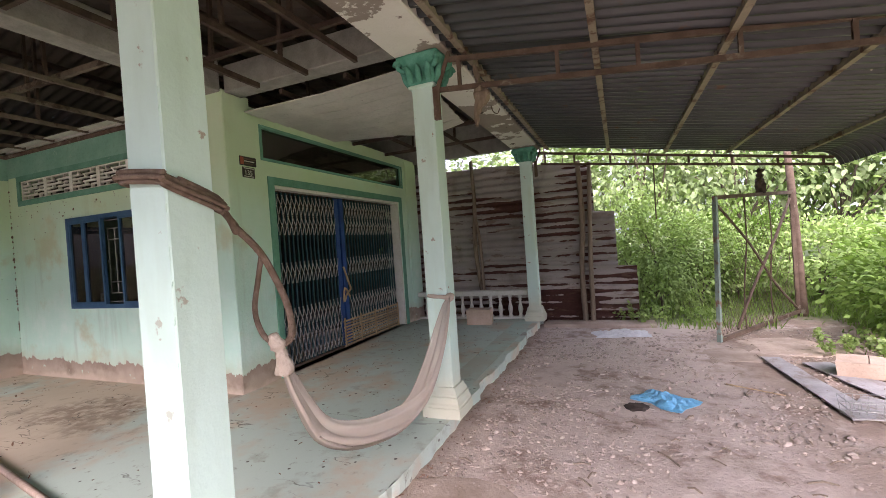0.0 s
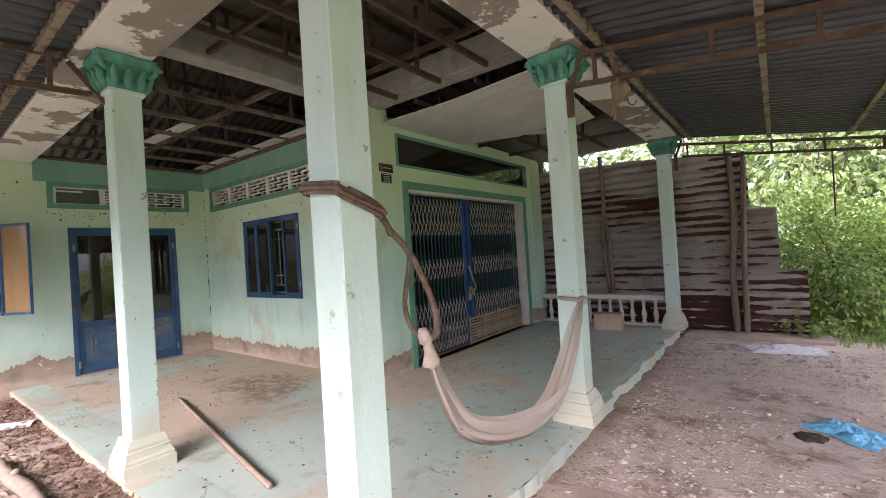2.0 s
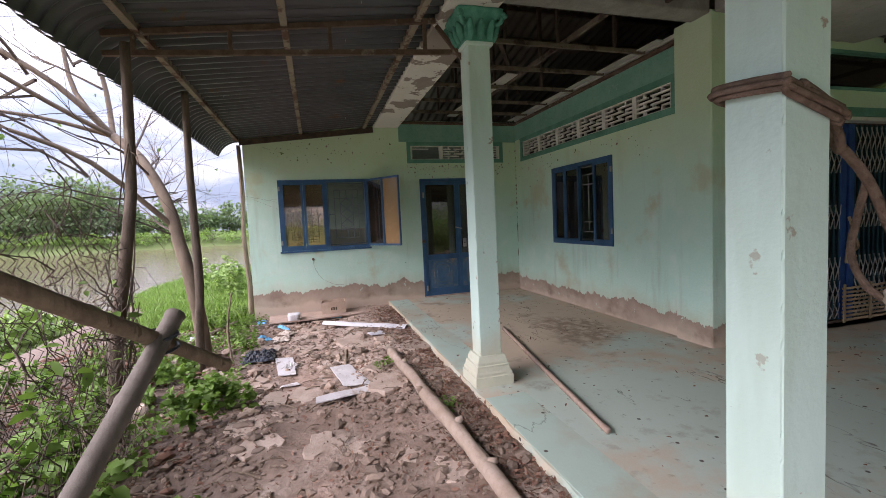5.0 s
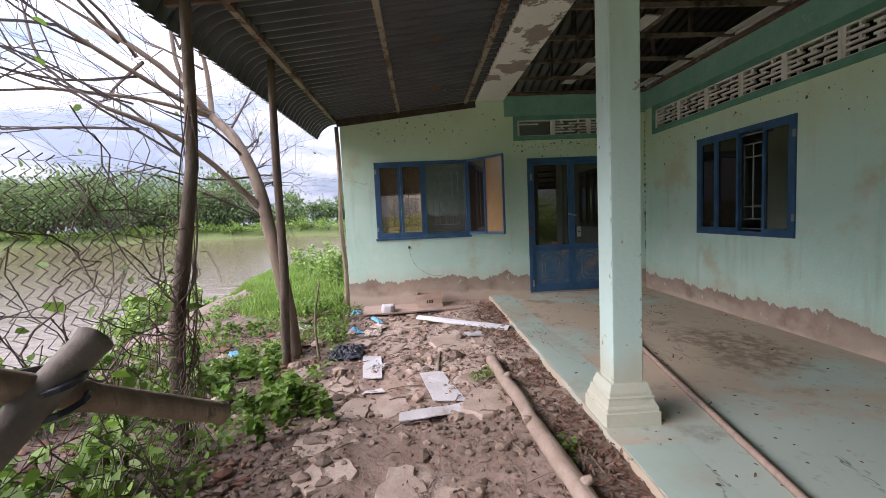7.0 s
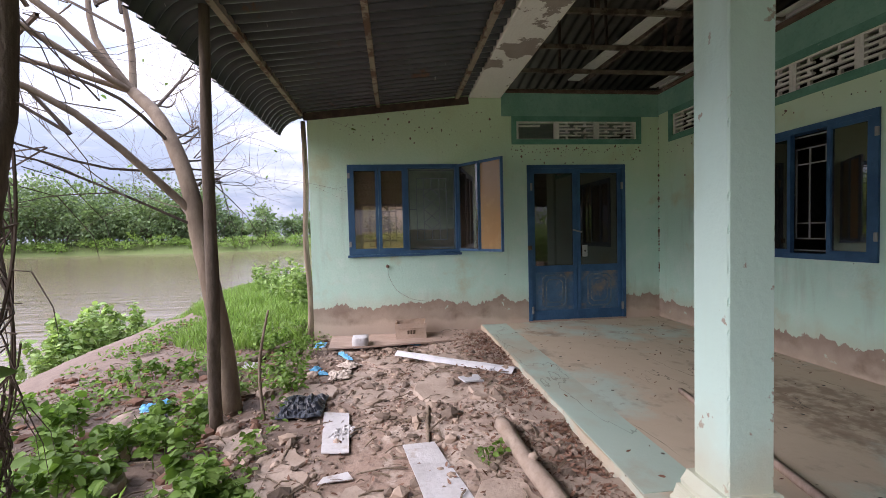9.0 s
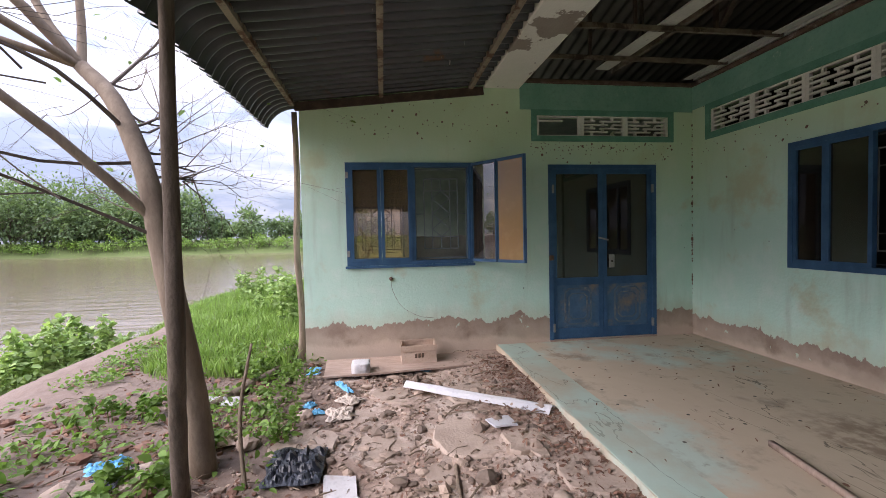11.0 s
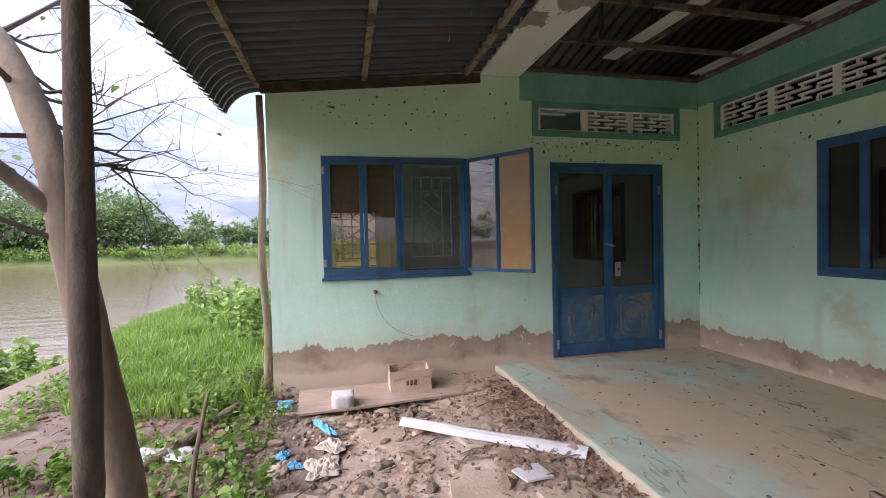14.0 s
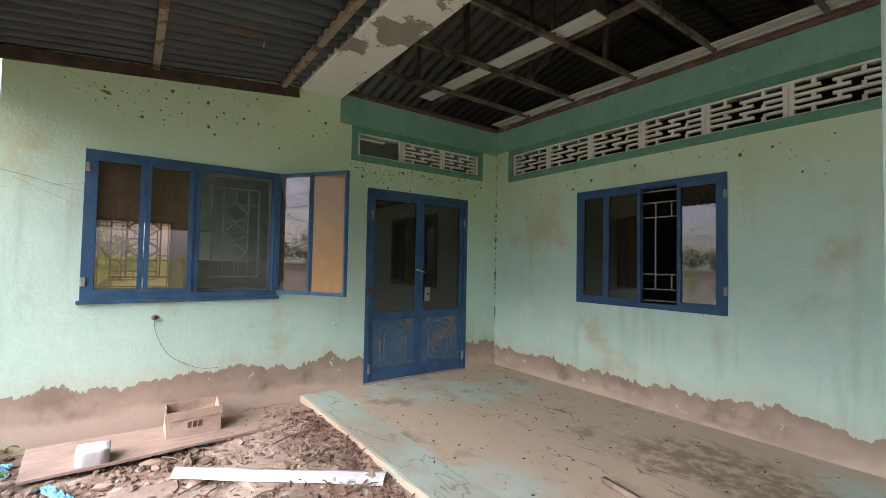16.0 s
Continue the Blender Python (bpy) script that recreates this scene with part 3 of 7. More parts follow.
# ---- ground, river ----
def land(x, y):
    near = y + 7.1 + 0.5 * math.sin(x * 0.35) + 0.5 * noise.noise(Vector((x * 0.3, y * 0.3, 5)))
    if x < -12:
        near += 0.12 * (x + 12) + 0.8 * min(x + 24, 0)
    t = min(max((near + 0.6) / 4.4, 0), 1)
    z = -1.75 + 1.75 * t * t * (3 - 2 * t)
    far = max(-(x + 84) + 0.06 * (y + 40), -(y + 120)) + 2 * noise.noise(Vector((x * 0.06, y * 0.06, 1)))
    f = min(max((far + 1) / 7, 0), 1)
    z = max(z, -1.75 + 2.5 * f * f * (3 - 2 * f))
    if y > 9 or x > 4:
        z += 0.05 * min(max(y - 9, 0), 30) + 0.05 * min(max(x - 4, 0), 30)
    return z


def ground_z(x, y):
    z = land(x, y)
    if -9.0 < x < -1.0 and y < 1.2:
        k_ = min(max((y + 0.1) / 0.9, 0), 1) * min(max((-1.3 - x) / 1.0, 0), 1)
        z += 0.06 * k_ * k_ * (3 - 2 * k_)
    calm = 0.35 if x > -1.3 else 1.0
    z += calm * (0.035 * noise.noise(Vector((x * 1.3, y * 1.3, 0))) + 0.02 * noise.noise(Vector((x * 4.5, y * 4.5, 3))))
    z += calm * (0.030 * abs(noise.noise(Vector((x * 9, y * 9, 7)))) + 0.016 * abs(noise.noise(Vector((x * 17, y * 17, 5)))))
    return z


def lines(a, b, step, reach):
    v = list(np.arange(a, b, step))
    grow, lo, hi = step, a, b
    left, right = [], []
    while lo > -reach:
        grow = min(grow * 1.28, 3.5) if lo > -150 else grow * 1.5
        lo -= grow
        hi += grow
        left.append(lo)
        right.append(hi)
    return left[::-1] + v + right


gx, gy = lines(-9.0, 3.0, 0.045, 700), lines(-2.4, 8.4, 0.045, 700)
gv = [(x, y, ground_z(x, y)) for y in gy for x in gx]
nx = len(gx)
gf = [(j * nx + i, j * nx + i + 1, (j + 1) * nx + i + 1, (j + 1) * nx + i) for j in range(len(gy) - 1) for i in range(nx - 1)]
tagged(from_lists("ground", gv, gf, M["earth"], True), "red-brown trodden earth with gravel and green banks", "ground", kind="structure")
WATER = -1.2
tagged(link("water", boxes((-125, 80, -150, -3.0, WATER - 0.3, WATER)), M["water"]), "brown muddy river with small ripples", "river", kind="structure")

# ---- floor slab ----
bm = bmesh.new()
outline = [(WX, NY), (WX, SY)]
outline += [(x, SY + 0.008 * random.uniform(-1, 1)) for x in np.arange(WX + 0.2, EX - 0.1, 0.12)]
outline += [(EX + 0.03 * noise.noise(Vector((0, y * 2.5, 3))) + 0.025 * noise.noise(Vector((2, y * 9, 3))) - (0.16 * max(0, noise.noise(Vector((4, y * 1.7, 3)))) if y > 1.4 else 0), y) for y in np.arange(SY, 7.95, 0.07)]
outline += [(EX, 8.02), (GX - 0.25, 8.02), (GX - 0.25, NY)]
low = [bm.verts.new((x, y, -0.15)) for x, y in outline]
top = [bm.verts.new((x, y, FZ)) for x, y in outline]
bm.faces.new(top)
bm.faces.new(low[::-1])
for i in range(len(outline)):
    j = (i + 1) % len(outline)
    bm.faces.new((low[i], low[j], top[j], top[i]))
bmesh.ops.triangulate(bm, faces=[f for f in bm.faces if len(f.verts) > 4])
floor = setting("floor", bm, M["floor"], "worn pale green painted concrete porch floor, dusty", "floor")
border = part("border_strip", boxes((WX + 0.02, -4.12, SY + 0.012, SY + 0.34, FZ - 0.02, FZ + 0.004), (-3.42, -1.66, SY + 0.012, SY + 0.34, FZ - 0.02, FZ + 0.004)), M["border"], floor)
part("border_strip", boxes((EX - 0.40, EX - 0.10, 4.0, 7.5, FZ - 0.02, FZ + 0.004)), M["border"], floor)

# ---- house walls ----
TOP = 3.25
win_w, door_w, vent_w = (-0.70, 0.74, 1.10, 2.26), (1.665, 3.05, 0.13, 2.24), (1.53, 3.22, 2.58, 2.82)
win_n, vent_n = (-6.62, -5.16, 1.05, 2.23), (-7.62, -4.18, 2.57, 2.84)
gate_o, transom = (4.16, 7.32, 0.12, 2.40), (4.0, 7.5, 2.68, 3.07)
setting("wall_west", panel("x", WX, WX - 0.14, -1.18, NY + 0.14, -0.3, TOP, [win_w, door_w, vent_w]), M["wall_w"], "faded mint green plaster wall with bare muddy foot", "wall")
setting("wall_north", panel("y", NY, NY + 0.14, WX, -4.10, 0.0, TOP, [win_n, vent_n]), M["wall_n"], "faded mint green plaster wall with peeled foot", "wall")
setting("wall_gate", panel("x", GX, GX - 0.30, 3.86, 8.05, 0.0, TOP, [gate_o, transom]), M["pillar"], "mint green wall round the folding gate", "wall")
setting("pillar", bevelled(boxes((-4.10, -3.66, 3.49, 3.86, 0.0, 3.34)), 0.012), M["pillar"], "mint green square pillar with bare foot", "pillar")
setting("wall_back_west", panel("x", -11.6, -11.46, -1.18, 9.0, -0.3, 5.0, [(-0.84, 0.12, 0.95, 2.0)]), M["inner"], "plain old plaster wall with a small window opening", "wall")
# front room surfaces coloured dark, so the vent gaps read as unlit
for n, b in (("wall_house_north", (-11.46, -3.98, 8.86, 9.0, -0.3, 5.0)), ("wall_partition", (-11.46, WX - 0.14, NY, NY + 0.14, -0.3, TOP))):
    setting(n, boxes(b), M["inner_unlit"], "plain old plaster wall of the house", "wall")
# opening added out of view, to let daylight into the side room
setting("wall_wing_south", panel("y", -1.18, -1.04, -11.46, WX - 0.14, -0.3, TOP, [(-10.8, -8.9, 0.9, 2.5)]), M["inner"], "plain plaster wall with an unseen opening added for daylight", "wall")
setting("floor_house", boxes((-11.46, WX - 0.14, -1.04, NY, -0.1, 0.11), (-11.46, -3.98, NY + 0.14, 8.86, -0.1, 0.11)), M["inner_unlit"], "dusty cement floor inside the house", "floor")
setting("ceiling_wing", boxes((-11.46, WX - 0.14, -1.04, NY, 2.9, 2.96)), M["inner"], "plain ceiling over the side room", "ceiling")
setting("ceiling_house", boxes((-11.46, -3.98, NY + 0.14, 8.86, 3.10, 3.16)), M["inner_unlit"], "plain ceiling over the front room", "ceiling")
# dark green paint band, mouldings
setting("trim_band_west", boxes((WX, WX + 0.005, 1.33, NY, 2.886, 3.19)), M["band"], "sea green painted band under the ceiling", "trim")
setting("trim_band_north", boxes((WX + 0.005, -4.10, NY - 0.005, NY, 2.911, 3.19)), M["band"], "sea green painted band under the ceiling", "trim")
setting("moulding", bevelled(boxes((WX, WX + 0.05, 1.33, NY, 3.19, 3.235), (WX + 0.05, -4.10, NY - 0.05, NY, 3.19, 3.235)), 0.008), M["rust"], "red-brown wooden ceiling moulding", "trim")
setting("ledge", boxes((WX + 0.06, -4.12, NY - 0.03, NY + 0.10, 3.255, 3.30)), M["white"], "pale strip above the moulding", "trim")


def frame_trim(name, axis, face, rect, w, d, mat, label):
    u0, u1, v0, v1 = rect
    bm = bmesh.new()
    for a in ((u0 - w, u1 + w, v1, v1 + w), (u0 - w, u1 + w, v0 - w, v0), (u0 - w, u0, v0, v1), (u1, u1 + w, v0, v1)):
        if axis == "x":
            box(bm, face, face + d, a[0], a[1], a[2], a[3])
        else:
            box(bm, a[0], a[1], face - d, face, a[2], a[3])
    return setting(name, bm, mat, label, "trim")


frame_trim("trim_vent_west", "x", WX, vent_w, 0.065, 0.02, M["trim"], "dark green painted surround of the vent")
frame_trim("trim_vent_north", "y", NY, vent_n, 0.07, 0.02, M["trim"], "dark green painted surround of the long vent")
setting("trim_gate", boxes((GX, GX + 0.02, 4.07, 4.16, 0.12, 2.49), (GX, GX + 0.02, 7.32, 7.41, 0.12, 2.49), (GX, GX + 0.02, 4.16, 7.32, 2.40, 2.49)), M["trim_light"], "sea green painted surround of the gate", "trim")
setting("trim_reveal", boxes((GX - 0.2, GX - 0.01, 7.27, 7.316, 0.13, 2.36), (GX - 0.2, GX - 0.01, 4.164, 7.316, 2.36, 2.396)), M["white"], "white painted gate reveal", "trim")
frame_trim("trim_transom", "x", GX, (4.02, 7.48, 2.70, 3.05), 0.03, 0.015, M["trim"], "thin green frame of the transom")
setting("trim_corner", boxes((GX, GX + 0.03, 7.62, 8.05, 0.12, 3.2)), M["pillar"], "shallow pilaster at the end of the gate wall", "trim")

# ---- beams ----
setting("beam_south", bevelled(boxes((WX, -1.12, 0.90, 1.33, 3.12, 3.50)), 0.012), M["beam"], "concrete edge beam with flaking white paint", "beam")
setting("beam_east", bevelled(boxes((-1.56, -1.12, 1.332, 8.0, 3.12, 3.50)), 0.012), M["beam"], "concrete edge beam with flaking white paint", "beam")
setting("beam_cross", bevelled(boxes((-3.88, -3.66, 1.332, 3.486, 3.30, 3.62)), 0.01), M["beam_plain"], "grey concrete cross beam", "beam")
setting("beam_cross_gate", bevelled(boxes((-3.652, -1.562, 3.52, 3.74, 3.30, 3.58)), 0.01), M["beam_plain"], "grey concrete cross beam", "beam")


# ---- columns ----
def square_ring(cx, cy, z, r, n=5, chip=0.0, round_=0.12):
    pts = []
    for k in range(4):
        a = k * math.pi / 2
        for j in range(n):
            t = (-1, -0.93, -0.35, 0.35, 0.93)[j] if n == 5 else -1 + 2 * j / n
            u, v = r, r * t
            if abs(abs(t) - 1) < 1e-6:
                u, v = r * (1 - round_), r * t * (1 - round_)
                cut = max(0, noise.noise(Vector((cx * 3 + k * 7, cy * 3, z * 6)))) * chip * 0.3 + max(0, noise.noise(Vector((k * 5, cy * 3, z * 34))) - 0.28) * chip * 1.6
                u, v = u - cut, v + cut
            pts.append((cx + u * math.cos(a) - v * math.sin(a), cy + u * math.sin(a) + v * math.cos(a), z))
    return pts


def column(cx, cy, label):
    ob = thing("column", cx, cy, FZ, label, "column", "columns round the porch")
    prof = [(0.215, 0.12), (0.215, 0.20), (0.20, 0.205), (0.20, 0.225), (0.185, 0.24), (0.175, 0.27), (0.175, 0.285), (0.155, 0.29), (0.155, 0.31), (0.135, 0.34), (0.125, 0.36)]
    part("base", loft(bmesh.new(), [square_ring(cx, cy, z, 0.094 + (r - 0.094) * 0.62, 3, 0.01, 0.015) for r, z in prof]), M["column"], ob, "moulded stepped base with brown dust")
    part("shaft", loft(bmesh.new(), [square_ring(cx, cy, 0.36 + 2.52 * i / 210, 0.094, 5, 0.011, 0.03) for i in range(211)]), M["column"], ob)
    part("collar", loft(bmesh.new(), [square_ring(cx, cy, z, r, 3, 0.0, 0.02) for r, z in ((0.100, 2.86), (0.117, 2.865), (0.117, 2.885), (0.110, 2.89))]), M["column"], ob)
    bm = bmesh.new()
    rings = []
    for i in range(15):
        z = 2.885 + 0.232 * i / 14
        t = i / 14
        r = 0.108 + 0.04 * t + 0.045 * t ** 3 + (0.012 * math.sin(t * 9.5))
        ring = square_ring(cx, cy, z, r, 8, 0.0, 0.05)
        rings.append([(cx + (x - cx) * (1 + 0.025 * math.sin(8 * math.atan2(y - cy, x - cx) + 3 * t)), cy + (y - cy) * (1 + 0.025 * math.sin(8 * math.atan2(y - cy, x - cx) + 3 * t)), zz) for x, y, zz in ring])
    loft(bm, rings)
    for sx in (-1, 1):
        for sy in (-1, 1):
            spiral = [(cx + sx * (0.148 + 0.045 * math.cos(a) * (1 - a / 14)), cy + sy * (0.148 + 0.045 * math.cos(a) * (1 - a / 14)), 3.045 + 0.05 * math.sin(a) * (1 - a / 14)) for a in np.arange(0, 11, 0.6)]
            tube(bm, spiral, 0.020, 6)
    for k in range(4):
        a = k * math.pi / 2
        for off in (-0.08, 0, 0.08):
            px, py = 0.122, off
            leafp = [(px, py, 2.90), (px + 0.025, py, 2.95), (px + 0.035, py * 1.1, 3.0), (px + 0.06, py * 1.2, 3.03)]
            tube(bm, [(cx + u * math.cos(a) - v * math.sin(a), cy + u * math.sin(a) + v * math.cos(a), z) for u, v, z in leafp], [0.022, 0.030, 0.028, 0.012], 6)
    part("capital", bm, M["capital"], ob, "green capital with scrolls and leaves", True)
    return ob


column(-1.41, 1.225, "mint green square column with chipped edges, cord tied round")
column(-3.785, 1.18, "mint green square column with green leafy capital")
column(-1.36, 3.54, "mint green square column with hammock tied to it")
column(-1.36, 7.77, "mint green square column beside the white balustrade")


# ---- corrugated roofs ----
def tin_roof(name, along, a0, a1, out0, profile, start, pitch, amp, mat, label, place):
    """Corrugated sheet: waves counted along one axis, profile of (out, z) down the slope, cut at start(a)."""
    n = int((a1 - a0) / pitch * 10)
    verts, faces = [], []
    m = len(profile)
    for i in range(n + 1):
        a = a0 + (a1 - a0) * i / n
        w = amp * min(max(1.7 * math.cos(2 * math.pi * (a - a0) / pitch), -1), 1)
        s0 = start(a)
        for j, (o, z, nx_, nz_) in enumerate(profile):
            oo = max(o, s0)
            zz = z if oo == o else float(np.interp(oo, [p[0] for p in profile[:6]], [p[1] for p in profile[:6]]))
            verts.append(place(a, oo + w * nx_, zz + w * nz_ + 0.006 * noise.noise(Vector((a * 0.8, o * 2, 2)))))
    for i in range(n):
        for j in range(m - 1):
            k = i * m + j
            faces.append((k, k + 1, k + m + 1, k + m))
    ob = from_lists(name, verts, faces, mat, True)
    return tagged(ob, label, "roof", kind="structure")


def slope_profile(length, z0, fall, rows, bend_radius, bend_angle):
    out = []
    s = math.hypot(1, fall)
    for i in range(rows + 1):
        o = length * i / rows
        out.append((o, z0 - fall * o, fall / s, 1 / s))
    o, z, ang = length, z0 - fall * length, math.atan(fall)
    for i in range(1, 8):
        ang += bend_angle / 7
        o += bend_radius * math.cos(ang) * bend_angle / 7
        z -= bend_radius * math.sin(ang) * bend_angle / 7
        out.append((o, z, math.sin(ang), math.cos(ang)))
    return out


SF, EF = 0.113, 0.166
tin_roof("roof_tin_south", "x", WX - 0.28, 0.35, 0, slope_profile(2.25, 3.185, SF, 5, 0.36, 1.05), lambda a: max(0.0, (a + 1.12) * EF / SF), 0.135, 0.034, M["tin"],
         "dark corrugated tin lean-to roof with curled eave", lambda a, o, z: (a, 0.93 - o, z))
tin_roof("roof_tin_east", "y", -1.6, 8.0, 0, slope_profile(3.95, 3.185, EF, 5, 0.30, 1.15), lambda a: max(0.0, (0.93 - a) * SF / EF), 0.135, 0.034, M["tin"],
         "dark corrugated tin lean-to roof with curled eave", lambda a, o, z: (-1.12 + o, a, z))
RF = 0.22
roof_z = lambda x: 3.62 + RF * (-1.1 - x) if x > -6.6 else 3.62 + RF * 5.5 - RF * (-6.6 - x)
for i, x0 in enumerate(np.arange(-0.75, -11.9, -1.38)):
    x1 = x0 - 1.52
    verts, faces = [], []
    n = int(8.6 / 0.177 * 7)
    for q in range(n + 1):
        y = 0.86 + 8.4 * q / n
        w = 0.026 * math.cos(2 * math.pi * y / 0.177)
        for x, lift in ((x0, 0.03), ((x0 + x1) / 2, 0.015), (x1, 0.0)):
            verts.append((x, y, roof_z(x) + w + (lift if x0 > -6.6 else 0.03 - lift)))
    for q in range(n):
        for j in (0, 1):
            k_ = q * 3 + j
            faces.append((k_, k_ + 1, k_ + 4, k_ + 3))
    tagged(from_lists("roof_sheets", verts, faces, M["fibre"], True), "grey corrugated fibre cement roof sheets, stained underneath", "roof", kind="structure")
# gables that close the roof space
for n, y0, y1 in (("gable_south", 0.93, 1.05), ("gable_north", 8.06, 8.16)):
    bm = bmesh.new()
    base = 3.50 if y0 < 2 else 3.22
    pts = [(-11.6, base), (-0.9, base), (-0.9, roof_z(-0.9) - 0.03), (-6.6, roof_z(-6.6) - 0.03), (-11.6, roof_z(-11.6) - 0.03)]
    loft(bm, [[(x, y, z) for x, z in pts] for y in (y0, y1)])
    setting(n, bm, M["beam_plain"], "grey cement gable above the beams", "wall")

# ---- purlins, trusses, joists ----
for y, w in ((0.74, 0.05), (-0.28, 0.05), (-1.24, 0.05)):
    z = 3.185 - SF * (0.93 - y) - 0.042
    bm = bar(bmesh.new(), (WX + 0.005, y, z), (-1.12 + (0.93 - y) * SF / EF, y, z), w, 0.055)
    tagged(link("purlin", bm, M["purlin"]), "beige steel purlin with rust under tin roof", "purlin", "purlins under the tin roofs")
for x in (-1.0, 0.0, 0.85, 1.70, 2.58):
    z = 3.185 - EF * (x + 1.12) - 0.042
    bm = bar(bmesh.new(), (x, 0.93 - max(0, (x + 1.12) * EF / SF) if x < 0.3 else -1.5, z), (x, 7.98, z), 0.05, 0.055)
    tagged(link("purlin", bm, M["purlin"]), "beige steel purlin with rust under tin roof", "purlin", "purlins under the tin roofs")


def truss(name, a, b, drop_a, drop_b, struts, label, tie, reach=0.0):
    a, b = Vector(a), Vector(b)
    ob = thing(name, *a, label, "truss", "trusses under the tin roofs")
    part("upper_chord", bar(bmesh.new(), a, b, 0.032, 0.038), M["rust"], ob)
    a2, b2 = a - Vector((0, 0, drop_a)), b - Vector((0, 0, drop_b))
    part("lower_chord", bar(bmesh.new(), a2 + (a2 - b2).normalized() * reach, b2, 0.032, 0.036), M["rust"], ob)
    for t in struts:
        p, q = a.lerp(b, t), a2.lerp(b2, t)
        part("strut", bar(bmesh.new(), p, q, 0.028, 0.028), M["rust"], ob)
    if tie:
        part("bracket", bar(bmesh.new(), tie[0], tie[1], 0.035, 0.03), M["rust"], ob)
        part("bracket", bar(bmesh.new(), Vector(tie[1]) + Vector((0, 0, 0.05)), Vector(tie[1]) - Vector((0, 0, 0.22)), 0.05, 0.035), M["rust"], ob)
    return ob


truss("truss", (-1.13, 3.50, 3.065), (1.75, 3.50, 2.70), 0.24, 0.15, (0.03, 0.30, 0.49, 0.70, 0.90), "rusted steel truss with two chords and short struts", ((-1.12, 3.5, 3.13), (-1.24, 3.46, 2.80)), 0.12)
truss("truss", (-3.90, 0.89, 3.12), (-3.90, -1.45, 2.85), 0.25, 0.13, (0.04, 0.36, 0.66, 0.92), "rusted steel truss with two chords and short struts", ((-3.90, 0.90, 3.08), (-3.86, 1.11, 2.80)), 0.18)
truss("truss", (-1.12, 7.90, 3.04), (2.95, 7.90, 2.40), 0.19, 0.10, (0.02, 0.14, 0.28, 0.42, 0.56, 0.70, 0.84, 0.97), "rusted steel truss closing the open end", ((-1.10, 7.84, 3.1), (-1.2, 7.84, 2.85)))

for x in (-7.32, -6.65, -5.93, -5.23, -4.51):
    tagged(link("ceiling_joist", bar(bmesh.new(), (x, 1.335, 3.26), (x, NY - 0.055, 3.26 + 0.02 * math.sin(x * 9)), 0.03, 0.045), M["batten"]), "thin dusty ceiling joist of the lost ceiling", "joist", "bare ceiling joists")
for y in (2.45,):
    tagged(link("ceiling_joist", bar(bmesh.new(), (-7.8, y - 0.02, 3.31), (-3.9, y + 0.1, 3.33), 0.035, 0.05), M["batten"]), "thin dusty cross joist of the lost ceiling", "joist", "bare ceiling joists")
for x in (-3.2, -2.6, -2.05):
    tagged(link("ceiling_joist", bar(bmesh.new(), (x, 1.335, 3.29), (x + 0.03, 3.515, 3.27), 0.035, 0.05), M["joist"]), "dark brown ceiling joist of the lost ceiling", "joist", "bare ceiling joists")
for x in (-3.1, -2.3):
    tagged(link("ceiling_joist", bar(bmesh.new(), (x, 3.745, 3.27), (x, 8.04, 3.24), 0.035, 0.045), M["joist"]), "dark brown ceiling joist of the lost ceiling", "joist", "bare ceiling joists")
for y in (5.9, 6.9):
    tagged(link("ceiling_joist", bar(bmesh.new(), (-3.66, y, 3.21), (-1.57, y, 3.21), 0.035, 0.045), M["joist"]), "dark brown cross joist of the lost ceiling", "joist", "bare ceiling joists")
for x in np.arange(-1.7, -7.9, -0.72):
    z = roof_z(x) - 0.075
    tagged(link("roof_purlin", bar(bmesh.new(), (x, 1.06, z), (x, 8.05, z), 0.045, 0.07), M["joist"]), "dark wooden purlin under the roof sheets", "purlin", "purlins under the roof sheets")
for x, y in ((-3.2, 2.2), (-2.6, 2.6), (-2.05, 1.9), (-2.6, 1.7), (-3.1, 4.2), (-2.3, 4.0), (-5.93, 2.3), (-6.65, 2.0), (-5.23, 2.6), (-7.32, 2.5), (-4.51, 2.4)):
    tagged(link("hanger", bar(bmesh.new(), (x, y, 3.28), (x - 0.04, y, roof_z(x) - 0.05), 0.025, 0.03), M["joist"]), "thin wooden hanger of the lost ceiling", "hanger", "ceiling hangers")
for (a, b) in (((-1.7, 1.5, 3.36), (-4.6, 3.2, 4.2)), ((-4.2, 1.5, 3.4), (-7.2, 3.3, 3.55))):
    tagged(link("brace", bar(bmesh.new(), a, b, 0.045, 0.05), M["joist"]), "slanting brown roof brace", "brace")
for x, y in ((-3.2, 1.6), (-2.05, 2.7), (-2.6, 3.2), (-3.2, 3.0), (-5.93, 1.7), (-6.65, 2.8), (-5.23, 1.8), (-7.32, 1.9), (-4.51, 3.1), (-4.51, 1.8), (-5.93, 3.0), (-3.1, 5.4), (-2.3, 5.6), (-2.3, 6.8), (-3.1, 6.9)):
    tagged(link("hanger", bar(bmesh.new(), (x, y, 3.28), (x + 0.03, y, roof_z(x) - 0.05), 0.028, 0.035), M["joist"]), "thin wooden hanger of the lost ceiling", "hanger", "ceiling hangers")
for y in (1.75, 2.95):
    tagged(link("ceiling_batten", bar(bmesh.new(), (-3.62, y, 3.335), (-1.6, y + 0.04, 3.33), 0.035, 0.04), M["joist"]), "dark brown cross batten over the joists", "batten", "cross battens of the lost ceiling")
